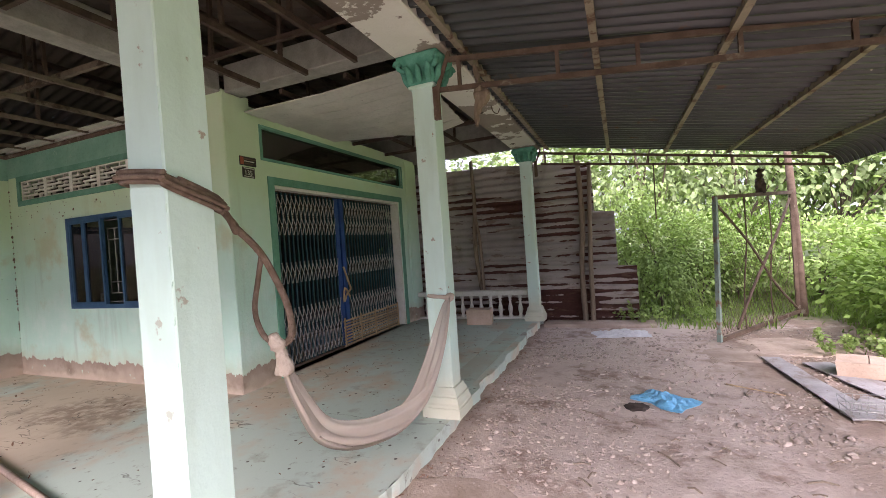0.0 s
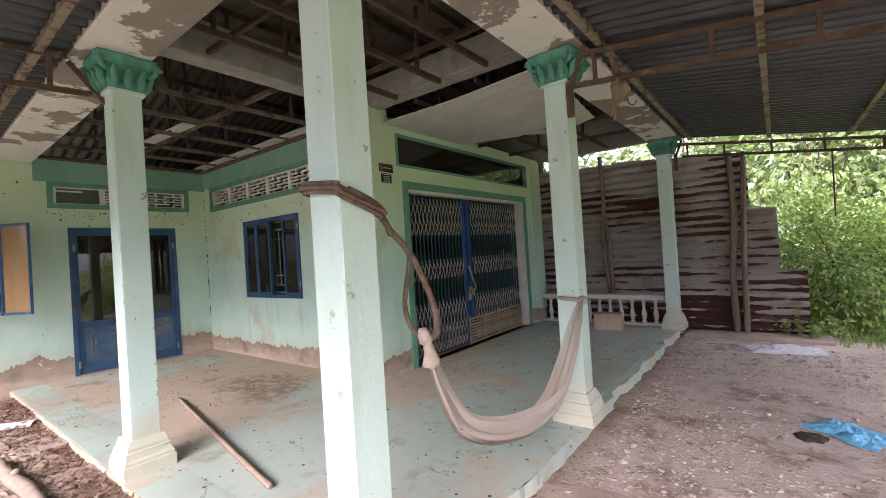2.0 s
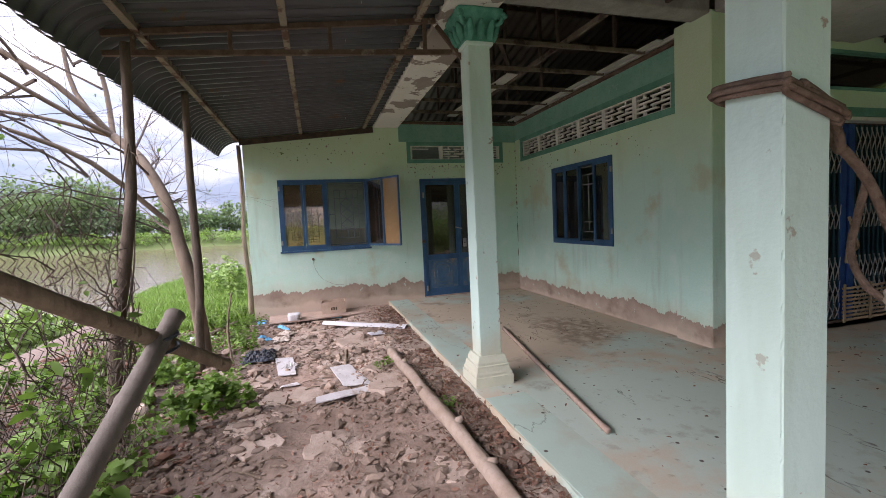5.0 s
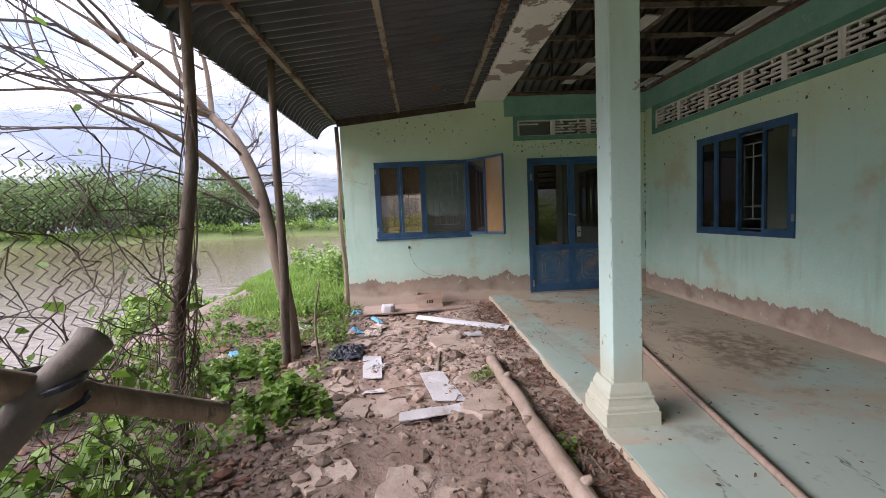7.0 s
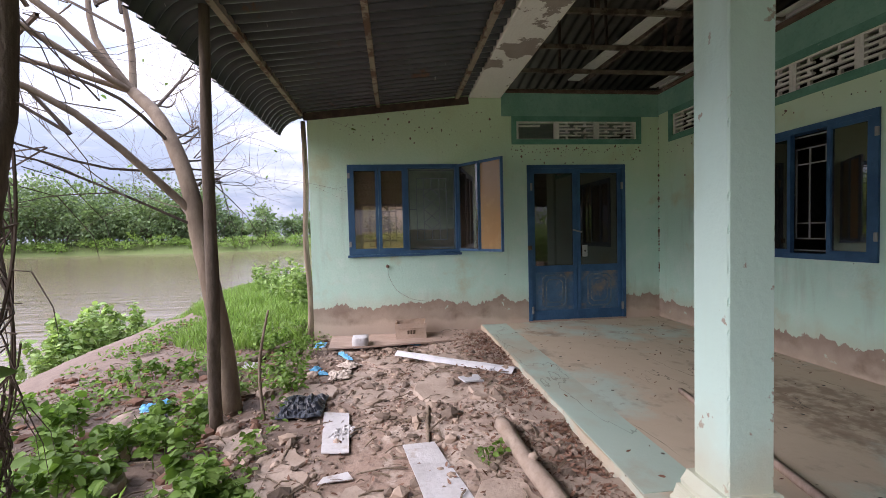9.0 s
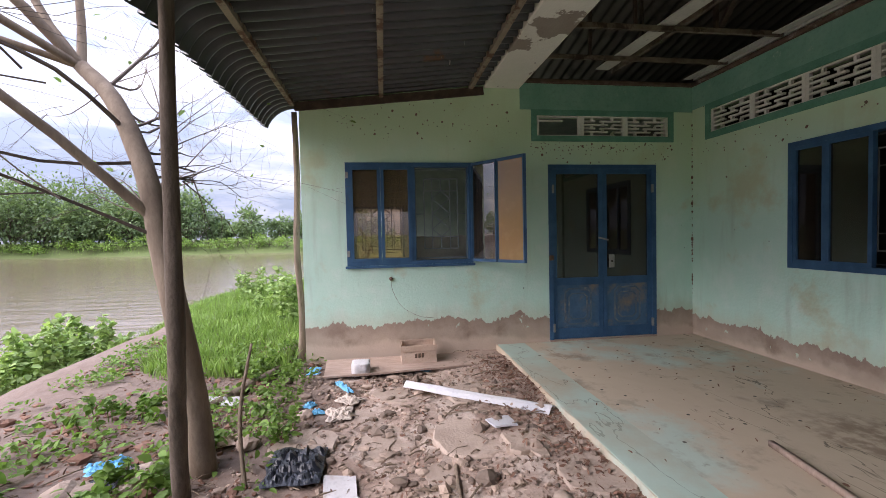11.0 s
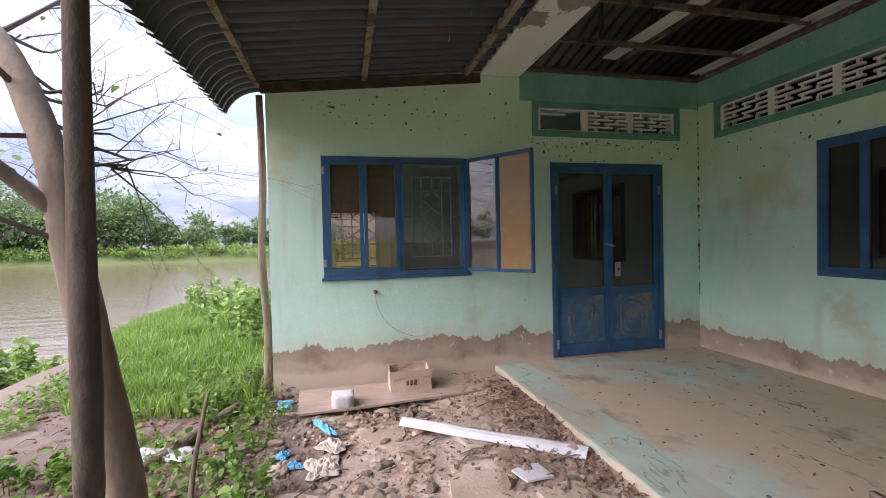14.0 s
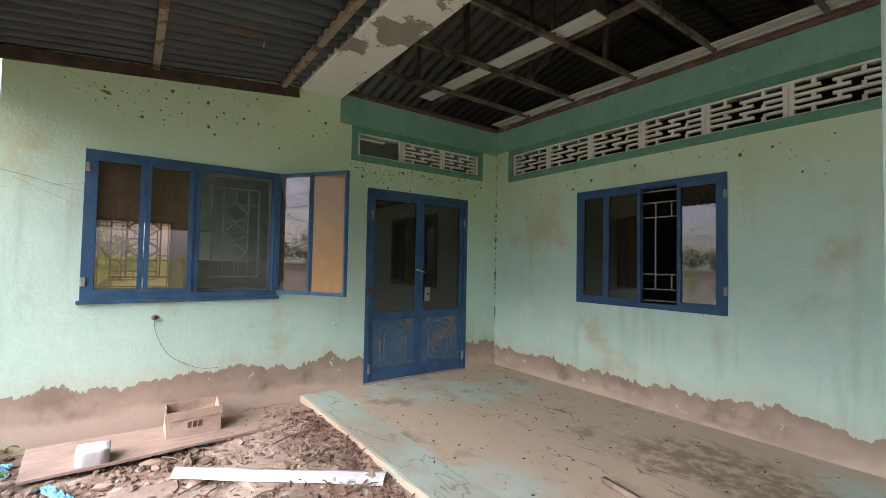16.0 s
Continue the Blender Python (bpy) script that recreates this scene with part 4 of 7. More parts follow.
# what is left of the ceiling lining
pv = thing("ceiling_panel", -2.6, 4.6, 3.2, "sagging white plastic ceiling panels with mould spots", "ceiling panel")
for i in range(8):
    y0, y1 = 3.78 + i * 0.235, 3.78 + (i + 1) * 0.235 - 0.014
    sag = 0.02 + 0.012 * i
    xw, xe = GX + 0.02, -1.60 - (0.02 * i)
    xw2 = xw if i < 7 else xw + 0.9
    bm = bmesh.new()
    loft(bm, [[(x, y0, z), (x, y1, z - 0.01), (x, y1, z + 0.003), (x, y0, z + 0.012)] for x, z in ((xw2, 3.16), ((xw2 + xe) / 2, 3.175 - sag), (xe, 3.215 - 0.5 * sag))])
    part("plank", bm, M["pvc"], pv)
tagged(link("ceiling_strip", bar(bmesh.new(), (-7.7, 2.24, 3.29), (-5.55, 2.38, 3.31), 0.16, 0.012), M["pvc"]), "one white plastic ceiling strip still hanging", "ceiling strip")
tagged(link("ceiling_strip", bar(bmesh.new(), (-7.85, 3.42, 3.262), (-4.2, 3.42, 3.262), 0.09, 0.012), M["pvc"]), "pale plastic ceiling strip along the wall", "ceiling strip")
tagged(link("eave_board", bar(bmesh.new(), (WX + 0.02, -1.22, 2.86), (WX + 0.02, 0.89, 3.085), 0.03, 0.09), M["joist"]), "dark weathered board along the top of wall", "board")


# ---- windows, doors, vents ----
def bars_frame(axis, d0, d1, u0, u1, v0, v1, w):
    """Four rails round a rectangle in a plane across axis."""
    bm = bmesh.new()
    for a in ((u0, u1, v1 - w, v1), (u0, u1, v0, v0 + w), (u0, u0 + w, v0 + w, v1 - w), (u1 - w, u1, v0 + w, v1 - w)):
        if axis == "x":
            box(bm, d0, d1, a[0], a[1], a[2], a[3])
        else:
            box(bm, a[0], a[1], d0, d1, a[2], a[3])
    return bm


def grille(axis, d, u0, u1, v0, v1, t=0.012, diamonds=True):
    bm = bmesh.new()
    P = lambda u, v: (d, u, v) if axis == "x" else (u, d, v)
    W, H = u1 - u0, v1 - v0
    seg = lambda a, b, c, e: bar(bm, P(u0 + W * a, v0 + H * b), P(u0 + W * c, v0 + H * e), t)
    for x in (0.02, 0.18, 0.33, 0.67, 0.82, 0.98):
        seg(x, 0.0 if x in (0.02, 0.98) else 0.12, x, 1.0 if x in (0.02, 0.98) else 0.88)
    for y in (0.02, 0.12, 0.25, 0.75, 0.88, 0.98):
        seg(0.02 if y in (0.02, 0.98) else 0.18, y, 0.98 if y in (0.02, 0.98) else 0.82, y)
    seg(0.02, 0.5, 0.18, 0.5), seg(0.82, 0.5, 0.98, 0.5), seg(0.5, 0.75, 0.5, 0.88), seg(0.5, 0.12, 0.5, 0.25)
    for k in range(3 if diamonds else 0):
        a = 0.25 + k * 0.1667
        seg(0.33, a + 0.083, 0.5, a), seg(0.5, a, 0.67, a + 0.083), seg(0.33, a + 0.083, 0.5, a + 0.1667), seg(0.5, a + 0.1667, 0.67, a + 0.083)
    return bm


def pane(name, bm, mat, parent, label=""):
    ob = part(name, bm, mat, parent, label)
    ob.visible_shadow = False
    return ob


# west window: two closed casements, one open half with the folded leaves turned out
u0, u1, v0, v1 = win_w
w1 = thing("window_1", WX, 0.02, 1.10, "blue painted window, one half open with leaves folded out", "window", kind="structure")
part("window_frame", bars_frame("x", WX - 0.10, WX + 0.018, u0, u1, v0, v1, 0.045), M["blue"], w1)
part("mullion", boxes((WX - 0.08, WX + 0.012, 0.03, 0.075, v0 + 0.045, v1 - 0.045)), M["blue"], w1)
part("window_sill", bevelled(boxes((WX - 0.02, WX + 0.03, u0 - 0.02, u1 + 0.02, v0 - 0.03, v0 - 0.002)), 0.004), M["blue"], w1)
for a, b in ((-0.655, -0.315), (-0.31, 0.03)):
    leaf_ = part("casement", bars_frame("x", WX - 0.03, WX + 0.022, a, b, v0 + 0.045, v1 - 0.045, 0.035), M["blue"], w1)
    pane("pane", boxes((WX - 0.006, WX - 0.002, a + 0.035, b - 0.035, v0 + 0.08, v1 - 0.08)), M["glass_clear"], leaf_)
for a, b in ((-0.65, 0.03), (0.075, 0.695)):
    part("grille", grille("x", WX - 0.09, a, b, v0 + 0.045, v1 - 0.045), M["grille"], w1)
hinge = Vector((WX + 0.02, u1 - 0.02, 0))
for (a, b), mat in ((((WX + 0.025, 0.735), (-7.615, 0.945)), M["glass"]), (((-7.605, 0.952), (-7.30, 1.16)), M["glass_amber"])):
    A, B = Vector((*a, 0)), Vector((*b, 0))
    bm = bmesh.new()
    for p, q in (((A, v0 + 0.02), (A, v1 - 0.01)), ((B, v0 + 0.02), (B, v1 - 0.01))):
        bar(bm, (p[0].x, p[0].y, p[1]), (q[0].x, q[0].y, q[1]), 0.032, 0.03)
    for z in (v0 + 0.035, v1 - 0.025):
        bar(bm, (A.x, A.y, z), (B.x, B.y, z), 0.03, 0.032)
    lf = part("open_leaf", bm, M["blue"], w1, "blue leaf folded out from the wall")
    way = (B - A).normalized()
    pane("pane", bar(bmesh.new(), A.lerp(B, 0.04) + Vector((0, 0, (v0 + v1) / 2)), A.lerp(B, 0.96) + Vector((0, 0, (v0 + v1) / 2)), 0.004, v1 - v0 - 0.08), mat, lf)
for y, z in ((-0.685, 2.12), (-0.685, 1.24)):
    part("hinge", bevelled(boxes((WX + 0.018, WX + 0.03, y - 0.012, y + 0.018, z - 0.035, z + 0.035)), 0.003), M["metal"], w1)

# west double door
u0, u1, v0, v1 = door_w
d1 = thing("door_1", WX, 2.36, 0.13, "worn blue double door with brown glass and dusty panels", "door", kind="structure")
part("door_frame", boxes((WX - 0.12, WX + 0.015, u0, u0 + 0.05, v0, v1), (WX - 0.12, WX + 0.015, u1 - 0.05, u1, v0, v1), (WX - 0.12, WX + 0.015, u0 + 0.05, u1 - 0.05, v1 - 0.05, v1)), M["blue"], d1)
mid = (u0 + u1) / 2
for a, b in ((u0 + 0.053, mid - 0.002), (mid + 0.002, u1 - 0.053)):
    lf = part("door_leaf", boxes((WX - 0.05, WX - 0.005, a, a + 0.05, v0 + 0.01, v1 - 0.053), (WX - 0.05, WX - 0.005, b - 0.05, b, v0 + 0.01, v1 - 0.053),
                                 (WX - 0.05, WX - 0.005, a + 0.05, b - 0.05, v1 - 0.11, v1 - 0.053), (WX - 0.05, WX - 0.005, a + 0.05, b - 0.05, 0.79, 0.88),
                                 (WX - 0.05, WX - 0.005, a + 0.05, b - 0.05, v0 + 0.01, 0.27)), M["blue"], d1)
    pane("pane", boxes((WX - 0.03, WX - 0.025, a + 0.05, b - 0.05, 0.88, v1 - 0.11)), M["glass_door"], lf)
    part("panel", boxes((WX - 0.04, WX - 0.024, a + 0.05, b - 0.05, 0.27, 0.79)), M["blue_dusty"], lf, "dusty blue lower panel")
    bm = bmesh.new()
    ca, cb = (a + b) / 2, 0.53
    for hw, hh, cut, r in ((0.165, 0.215, 0.05, 0.010), (0.115, 0.155, 0.04, 0.008)):
        pts = [(-hw + cut, -hh), (hw - cut, -hh), (hw, -hh + cut), (hw, hh - cut), (hw - cut, hh), (-hw + cut, hh), (-hw, hh - cut), (-hw, -hh + cut)]
        for p, q in zip(pts, pts[1:] + pts[:1]):
            bar(bm, (WX - 0.022, ca + p[0], cb + p[1]), (WX - 0.022, ca + q[0], cb + q[1]), r * 1.6, r * 2)
    part("moulding", bm, M["blue_worn"], lf)
part("lock_plate", bevelled(boxes((WX - 0.005, WX + 0.012, 2.43, 2.50, 0.99, 1.15)), 0.004), M["metal"], d1, "pale metal lock plate")
part("keyhole", tube(bmesh.new(), [(WX + 0.008, 2.465, 1.07), (WX + 0.016, 2.465, 1.07)], 0.014, 8), M["sign_black"], d1)
part("latch", tube(bmesh.new(), [(WX + 0.0, 2.30, 1.36), (WX + 0.03, 2.33, 1.35), (WX + 0.03, 2.40, 1.33), (WX + 0.005, 2.42, 1.33)], 0.010, 6), M["metal"], d1)
part("padlock", bevelled(boxes((WX + 0.016, WX + 0.05, 1.66, 1.71, 1.10, 1.16)), 0.006), M["rust"], d1)
for y, z in ((1.72, 0.28), (3.0, 0.30), (1.72, 1.95), (3.0, 1.95)):
    part("hinge", bevelled(boxes((WX + 0.002, WX + 0.022, y - 0.014, y + 0.014, z - 0.05, z + 0.05)), 0.003), M["metal"], d1)
part("threshold", bevelled(boxes((WX - 0.10, WX + 0.03, u0, u1, 0.118, 0.139)), 0.004), M["board"], d1)

w3 = thing("window_3", -11.5, -0.24, 0.95, "small back window with a plain dark grille", "window", kind="structure")
part("window_frame", bars_frame("x", -11.56, -11.47, -0.84, 0.12, 0.95, 2.0, 0.04), M["blue"], w3)
part("grille", grille("x", -11.52, -0.80, 0.08, 0.99, 1.96, 0.014), M["grille"], w3)

setting("low_wall", bevelled(boxes((-8.72, -8.60, 0.02, 1.5, 0.112, 1.42)), 0.006), M["low_wall"], "low pale block wall inside the side room", "wall")

# north window: four panes, the third slid open before a white grille
u0, u1, v0, v1 = win_n
w2 = thing("window_2", -5.89, NY, 1.05, "blue painted window with four dark panes, one open", "window", kind="structure")
part("window_frame", bars_frame("y", NY - 0.02, NY + 0.10, u0, u1, v0, v1, 0.05), M["blue"], w2)
edges_ = [u0 + 0.05, -6.27, -5.90, -5.56, u1 - 0.05]
for i, (a, b) in enumerate(zip(edges_, edges_[1:])):
    if i == 2:
        continue
    lf = part("casement", bars_frame("y", NY - 0.015, NY + 0.03, a, b, v0 + 0.05, v1 - 0.05, 0.032), M["blue"], w2)
    pane("pane", boxes((a + 0.032, b - 0.032, NY + 0.004, NY + 0.008, v0 + 0.082, v1 - 0.082)), M["glass_dark"] if i < 2 else M["glass"], lf)
part("grille", grille("y", NY + 0.09, -6.1, u1 - 0.05, v0 + 0.05, v1 - 0.05, 0.011, False), M["grille_white"], w2, "white painted steel grille")
for z in (1.25, 2.05):
    part("hinge", bevelled(boxes((u1 - 0.02, u1 + 0.008, NY - 0.034, NY - 0.02, z - 0.035, z + 0.035)), 0.003), M["metal"], w2)


def vent_block(axis, d, u0, u1, v0, v1, broken=False):
    bm = bmesh.new()

    def add(a0, a1, b0, b1, back=0.0):
        if axis == "x":
            box(bm, d - 0.045, d - 0.004 + back, a0, a1, b0, b1)
        else:
            box(bm, a0, a1, d + 0.004 - back, d + 0.045, b0, b1)

    W, H = u1 - u0, v1 - v0
    fw, fh = 0.045 * W + 0.008, 0.06 * H
    add(u0, u0 + fw, v0, v1), add(u1 - fw, u1, v0, v1), add(u0 + fw, u1 - fw, v0, v0 + fh), add(u0 + fw, u1 - fw, v1 - fh, v1)
    iu0, iu1, iv0, iv1 = u0 + fw, u1 - fw, v0 + fh, v1 - fh
    iw, ih = iu1 - iu0, iv1 - iv0
    t = ih * 0.085
    for r in range(1, 5):
        if broken and r != 4:
            continue
        z = iv0 + ih * r / 5
        gap = (0.30, 0.62)[r % 2] if not broken else 0.6
        add(iu0, iu0 + iw * gap, z - t / 2, z + t / 2, -0.004)
        if not broken:
            add(iu0 + iw * (gap + 0.13), iu1, z - t / 2, z + t / 2, -0.004)
    if not broken:
        for r in range(5):
            z0, z1 = iv0 + ih * r / 5 + (t / 2 if r else 0), iv0 + ih * (r + 1) / 5 - (t / 2 if r < 4 else 0)
            for c in ((0.22, 0.75), (0.5,))[r % 2]:
                add(iu0 + iw * (c - 0.026), iu0 + iw * (c + 0.026), z0, z1, -0.008)
    return bm


vw = thing("vent_west", WX, 2.4, 2.6, "white pierced vent blocks, one of them broken out", "vent", kind="structure")
n = 3
for i in range(n):
    a, b = vent_w[0] + (vent_w[1] - vent_w[0]) * i / n, vent_w[0] + (vent_w[1] - vent_w[0]) * (i + 1) / n
    part("vent_block", vent_block("x", WX, a + 0.001, b - 0.001, vent_w[2], vent_w[3], i == 0), M["white"], vw)
vn = thing("vent_north", -5.9, NY, 2.6, "row of white pierced vent blocks under green trim", "vent", kind="structure")
n = 6
for i in range(n):
    a, b = vent_n[0] + (vent_n[1] - vent_n[0]) * i / n, vent_n[0] + (vent_n[1] - vent_n[0]) * (i + 1) / n
    part("vent_block", vent_block("y", NY, a + 0.001, b - 0.001, vent_n[2], vent_n[3]), M["white"], vn)

# ---- folding gate ----
fg = thing("folding_gate", GX - 0.2, 5.7, FZ, "teal steel folding gate with silver lattice, closed and tied", "gate")
ga, gb, GZ = 4.20, 7.24, GX - 0.16
count = 38
slat_me = None
ys = [ga + (gb - ga) * i / (count - 1) for i in range(count)]
for y in ys:
    if abs(y - 5.62) < 0.10:
        continue
    if slat_me is None:
        ob = part("channel", bevelled(boxes((GZ - 0.012, GZ + 0.012, -0.014, 0.014, 0.15, 2.35)), 0.004), M["gate_slat"], fg)
        slat_me = ob.data
    else:
        ob = attach(new("channel", slat_me), fg)
    ob.matrix_basis = Matrix.Translation((0, y, 0))
for y in (5.555, 5.685):
    part("meeting_post", bevelled(boxes((GZ - 0.02, GZ + 0.025, y - 0.045, y + 0.045, 0.15, 2.36)), 0.006), M["gate_blue"], fg, "bright blue meeting post")
step_ = ys[1] - ys[0]
for z0, z1 in ((2.06, 2.33), (1.80, 2.07), (1.18, 1.47), (0.60, 0.88), (0.34, 0.61), (0.16, 0.35)):
    zc, cross = (z0 + z1) / 2, None
    for y in ys[:-1]:
        if abs(y + step_ / 2 - 5.62) < 0.12:
            continue
        if cross is None:
            bm = bmesh.new()
            for s in (-1, 1):
                pts = [(GZ + 0.018 + 0.006 * s, 0.0 if s > 0 else step_, z0 + 0.01), (GZ + 0.028 + 0.004 * s, step_ * (0.32 if s > 0 else 0.68), zc - 0.03), (GZ + 0.028 + 0.004 * s, step_ * (0.68 if s > 0 else 0.32), zc + 0.03), (GZ + 0.018 + 0.006 * s, step_ if s > 0 else 0.0, z1 - 0.01)]
                for p, q in zip(pts, pts[1:]):
                    bar(bm, p, q, 0.005, 0.010)
            ob = part("lattice_cross", bm, M["lattice"], fg, "dull silver scissor strips")
            cross = ob.data
        else:
            ob = attach(new("lattice_cross", cross), fg)
        ob.matrix_basis = Matrix.Translation((0, y, 0))
part("track", boxes((GZ - 0.03, GZ + 0.03, ga - 0.03, gb + 0.03, 0.122, 0.15)), M["rust"], fg)
part("track", boxes((GZ - 0.03, GZ + 0.03, ga - 0.03, gb + 0.03, 2.352, 2.39)), M["joist"], fg)
part("cord", tube(bmesh.new(), curve_points([(GZ + 0.05, 5.60, 1.32), (GZ + 0.07, 5.66, 1.12), (GZ + 0.07, 5.72, 0.98), (GZ + 0.07, 5.62, 0.92), (GZ + 0.06, 5.55, 0.80), (GZ + 0.05, 5.60, 1.0), (GZ + 0.05, 5.72, 0.86)]), 0.014, 6), M["slat"], fg, "pale cord that ties the gate")
sp = thing("slat_panel", GX - 0.12, 6.4, FZ, "low panel of split bamboo slats against the gate", "slat panel")
for i in range(9):
    z = 0.15 + i * 0.045
    part("slat", bar(bmesh.new(), (GZ + 0.055, 5.50 + 0.01 * random.random(), z), (GZ + 0.055, 7.2, z + 0.01 * random.uniform(-1, 1)), 0.008, 0.024), M["slat"], sp)
for y in (5.52, 5.95, 6.38, 6.8, 7.17):
    part("upright", boxes((GZ + 0.062, GZ + 0.075, y - 0.014, y + 0.014, 0.125, 0.56)), M["slat"], sp)
# transom glass
tg = thing("transom_window", GX, 5.75, 2.68, "long dark transom pane over the gate", "window", kind="structure")
pane("pane", boxes((GX - 0.05, GX - 0.045, 4.0, 7.5, 2.68, 3.07)), M["glass_dark"], tg)
part("window_frame", bars_frame("x", GX - 0.09, GX - 0.02, 4.0, 7.5, 2.68, 3.07, 0.02), M["trim"], tg)

# house number and plate
PX = -3.66
sg = thing("name_plate", PX, 3.76, 2.6, "small black and red plate with worn lines of writing", "sign")
part("plate", bevelled(boxes((PX + 0.001, PX + 0.012, 3.66, 3.89, 2.565, 2.665)), 0.003), M["sign_black"], sg)
part("badge", boxes((PX + 0.012, PX + 0.015, 3.665, 3.71, 2.575, 2.655)), M["sign_red"], sg, "red square at the end of the plate")
for i, z in enumerate((2.64, 2.615, 2.59)):
    part("line_of_writing", boxes((PX + 0.012, PX + 0.014, 3.722, 3.88 - 0.02 * i, z - 0.006, z + 0.004)), M["sign_white"] if i == 1 else M["ink"], sg)
sg = thing("number_plate", PX, 3.76, 2.5, "small black house number plate", "sign")
part("plate", bevelled(boxes((PX + 0.001, PX + 0.012, 3.69, 3.86, 2.435, 2.55)), 0.003), M["sign_black"], sg)
part("line_of_writing", boxes((PX + 0.012, PX + 0.014, 3.705, 3.845, 2.532, 2.541)), M["sign_white"], sg)
part("line_of_writing", boxes((PX + 0.012, PX + 0.014, 3.705, 3.845, 2.445, 2.452)), M["sign_white"], sg)
fc = bpy.data.curves.new("number", "FONT")
fc.body, fc.size, fc.extrude = "135", 0.075, 0.001
fo = new("number", fc)
fo.data.materials.append(M["sign_white"])
fo.matrix_basis = Matrix.Identity(4)
attach(fo, sg)
fo.matrix_basis = Matrix.Translation((PX + 0.013, 3.712, 2.464)) @ pose(0, 0, 0, 90, 0, 90)

# ---- balustrade and tin fence at the open end ----
bl = thing("balustrade", -2.6, 7.86, FZ, "low white balustrade with turned balusters and green rail", "balustrade")
part("top_rail", bevelled(boxes((GX + 0.03, -1.49, 7.80, 7.98, 0.555, 0.64)), 0.008), M["white"], bl)
part("bottom_rail", bevelled(boxes((GX + 0.03, -1.57, 7.83, 7.95, 0.121, 0.16)), 0.008), M["white"], bl)
bal_me = None
for i in range(11):
    x = -3.5 + i * 0.185
    if bal_me is None:
        bm = bmesh.new()
        prof = [(0.042, 0.16), (0.042, 0.18), (0.026, 0.20), (0.034, 0.24), (0.046, 0.29), (0.040, 0.34), (0.024, 0.40), (0.020, 0.44), (0.030, 0.47), (0.022, 0.49), (0.040, 0.52), (0.042, 0.556)]
        loft(bm, [[(r * math.cos(a), r * math.sin(a), z) for a in [2 * math.pi * j / 10 for j in range(10)]] for r, z in prof])
        ob = part("baluster", bm, M["white"], bl, "", True)
        bal_me = ob.data
    else:
        ob = attach(new("baluster", bal_me), bl)
    ob.matrix_basis = Matrix.Translation((x, 7.89, 0))


def tin_sheet(x0, x1, z0, z1, z1b, y, parent):
    """One sheet with waves lying level; the top edge may slope."""
    pitch, amp = 0.13, 0.020
    n = max(int((max(z1, z1b) - z0) / pitch * 8), 8)
    verts, faces, m = [], [], 9
    for i in range(n + 1):
        for j in range(m):
            x = x0 + (x1 - x0) * j / (m - 1)
            zt = z1 + (z1b - z1) * j / (m - 1)
            z = z0 + (zt - z0) * i / n
            verts.append((x + 0.012 * noise.noise(Vector((z * 6, y, x0))) * (j in (0, m - 1)), y + amp * math.sin(2 * math.pi * z / pitch) + 0.02 * noise.noise(Vector((x * 1.5, z * 2, y * 9))), z))
    for i in range(n):
        for j in range(m - 1):
            k_ = i * m + j
            faces.append((k_, k_ + 1, k_ + m + 1, k_ + m))
    ob = attach(from_lists("tin_sheet", verts, faces, M["fence_tin"], True), parent)
    return ob


tf = thing("tin_fence", -1.8, 8.22, 0, "patched fence of rusty corrugated tin sheets on poles", "fence")
for i, (z0, z1) in enumerate(((0.0, 0.74), (0.70, 1.46), (1.42, 2.15))):
    tin_sheet(-3.95, -2.2, z0, z1, z1, 8.26 - 0.03 * i, tf)
    tin_sheet(-2.28, -0.30, z0, z1, z1, 8.235 - 0.03 * i, tf)
tin_sheet(-3.95, -2.2, 2.11, 3.02, 2.95, 8.16, tf)
tin_sheet(-2.28, -0.30, 2.11, 2.98, 2.80, 8.14, tf)
tin_sheet(-0.36, 0.03, 0.98, 1.96, 1.93, 8.20, tf)
tin_sheet(-0.38, 0.33, 0.0, 1.0, 0.98, 8.17, tf)


def pole(name, pts, radii, mat, label, category="pole", group="", n=9, knots=0.06):
    return tagged(link(name, tube(bmesh.new(), curve_points(pts, 5), list(np.interp(np.linspace(0, 1, (len(pts) - 1) * 5 + 1), np.linspace(0, 1, len(radii)), radii)), n, True, knots), mat, True), label, category, group)


G1 = "wooden poles holding the tin fence"
pole("fence_pole", [(-0.54, 8.07, -0.05), (-0.56, 8.08, 0.9), (-0.50, 8.07, 1.8), (-0.52, 8.06, 2.85)], [0.05, 0.045, 0.05, 0.04], M["post"], "knotty grey pole leaning on the tin fence", "pole", G1)
pole("fence_pole", [(-0.42, 8.06, -0.05), (-0.40, 8.07, 1.2), (-0.33, 8.06, 2.80)], [0.045, 0.04, 0.035], M["post"], "slim grey pole leaning on the tin fence", "pole", G1)
pole("fence_pole", [(-2.42, 8.07, 0.64), (-2.48, 8.05, 1.5), (-2.44, 8.06, 2.3), (-2.46, 8.05, 3.1)], [0.035, 0.045, 0.035, 0.035], M["post"], "knotty grey pole leaning on the tin fence", "pole", G1)
pole("fence_pole", [(-2.36, 8.05, 0.64), (-2.38, 8.04, 1.6), (-2.47, 8.03, 2.2)], [0.03, 0.03, 0.025], M["post"], "slim grey pole leaning on the tin fence", "pole", G1)
setting("kerb", bevelled(boxes((EX + 0.06, 0.55, 7.68, 8.12, -0.1, 0.055)), 0.015), M["concrete"], "low cement strip under the tin fence", "kerb")

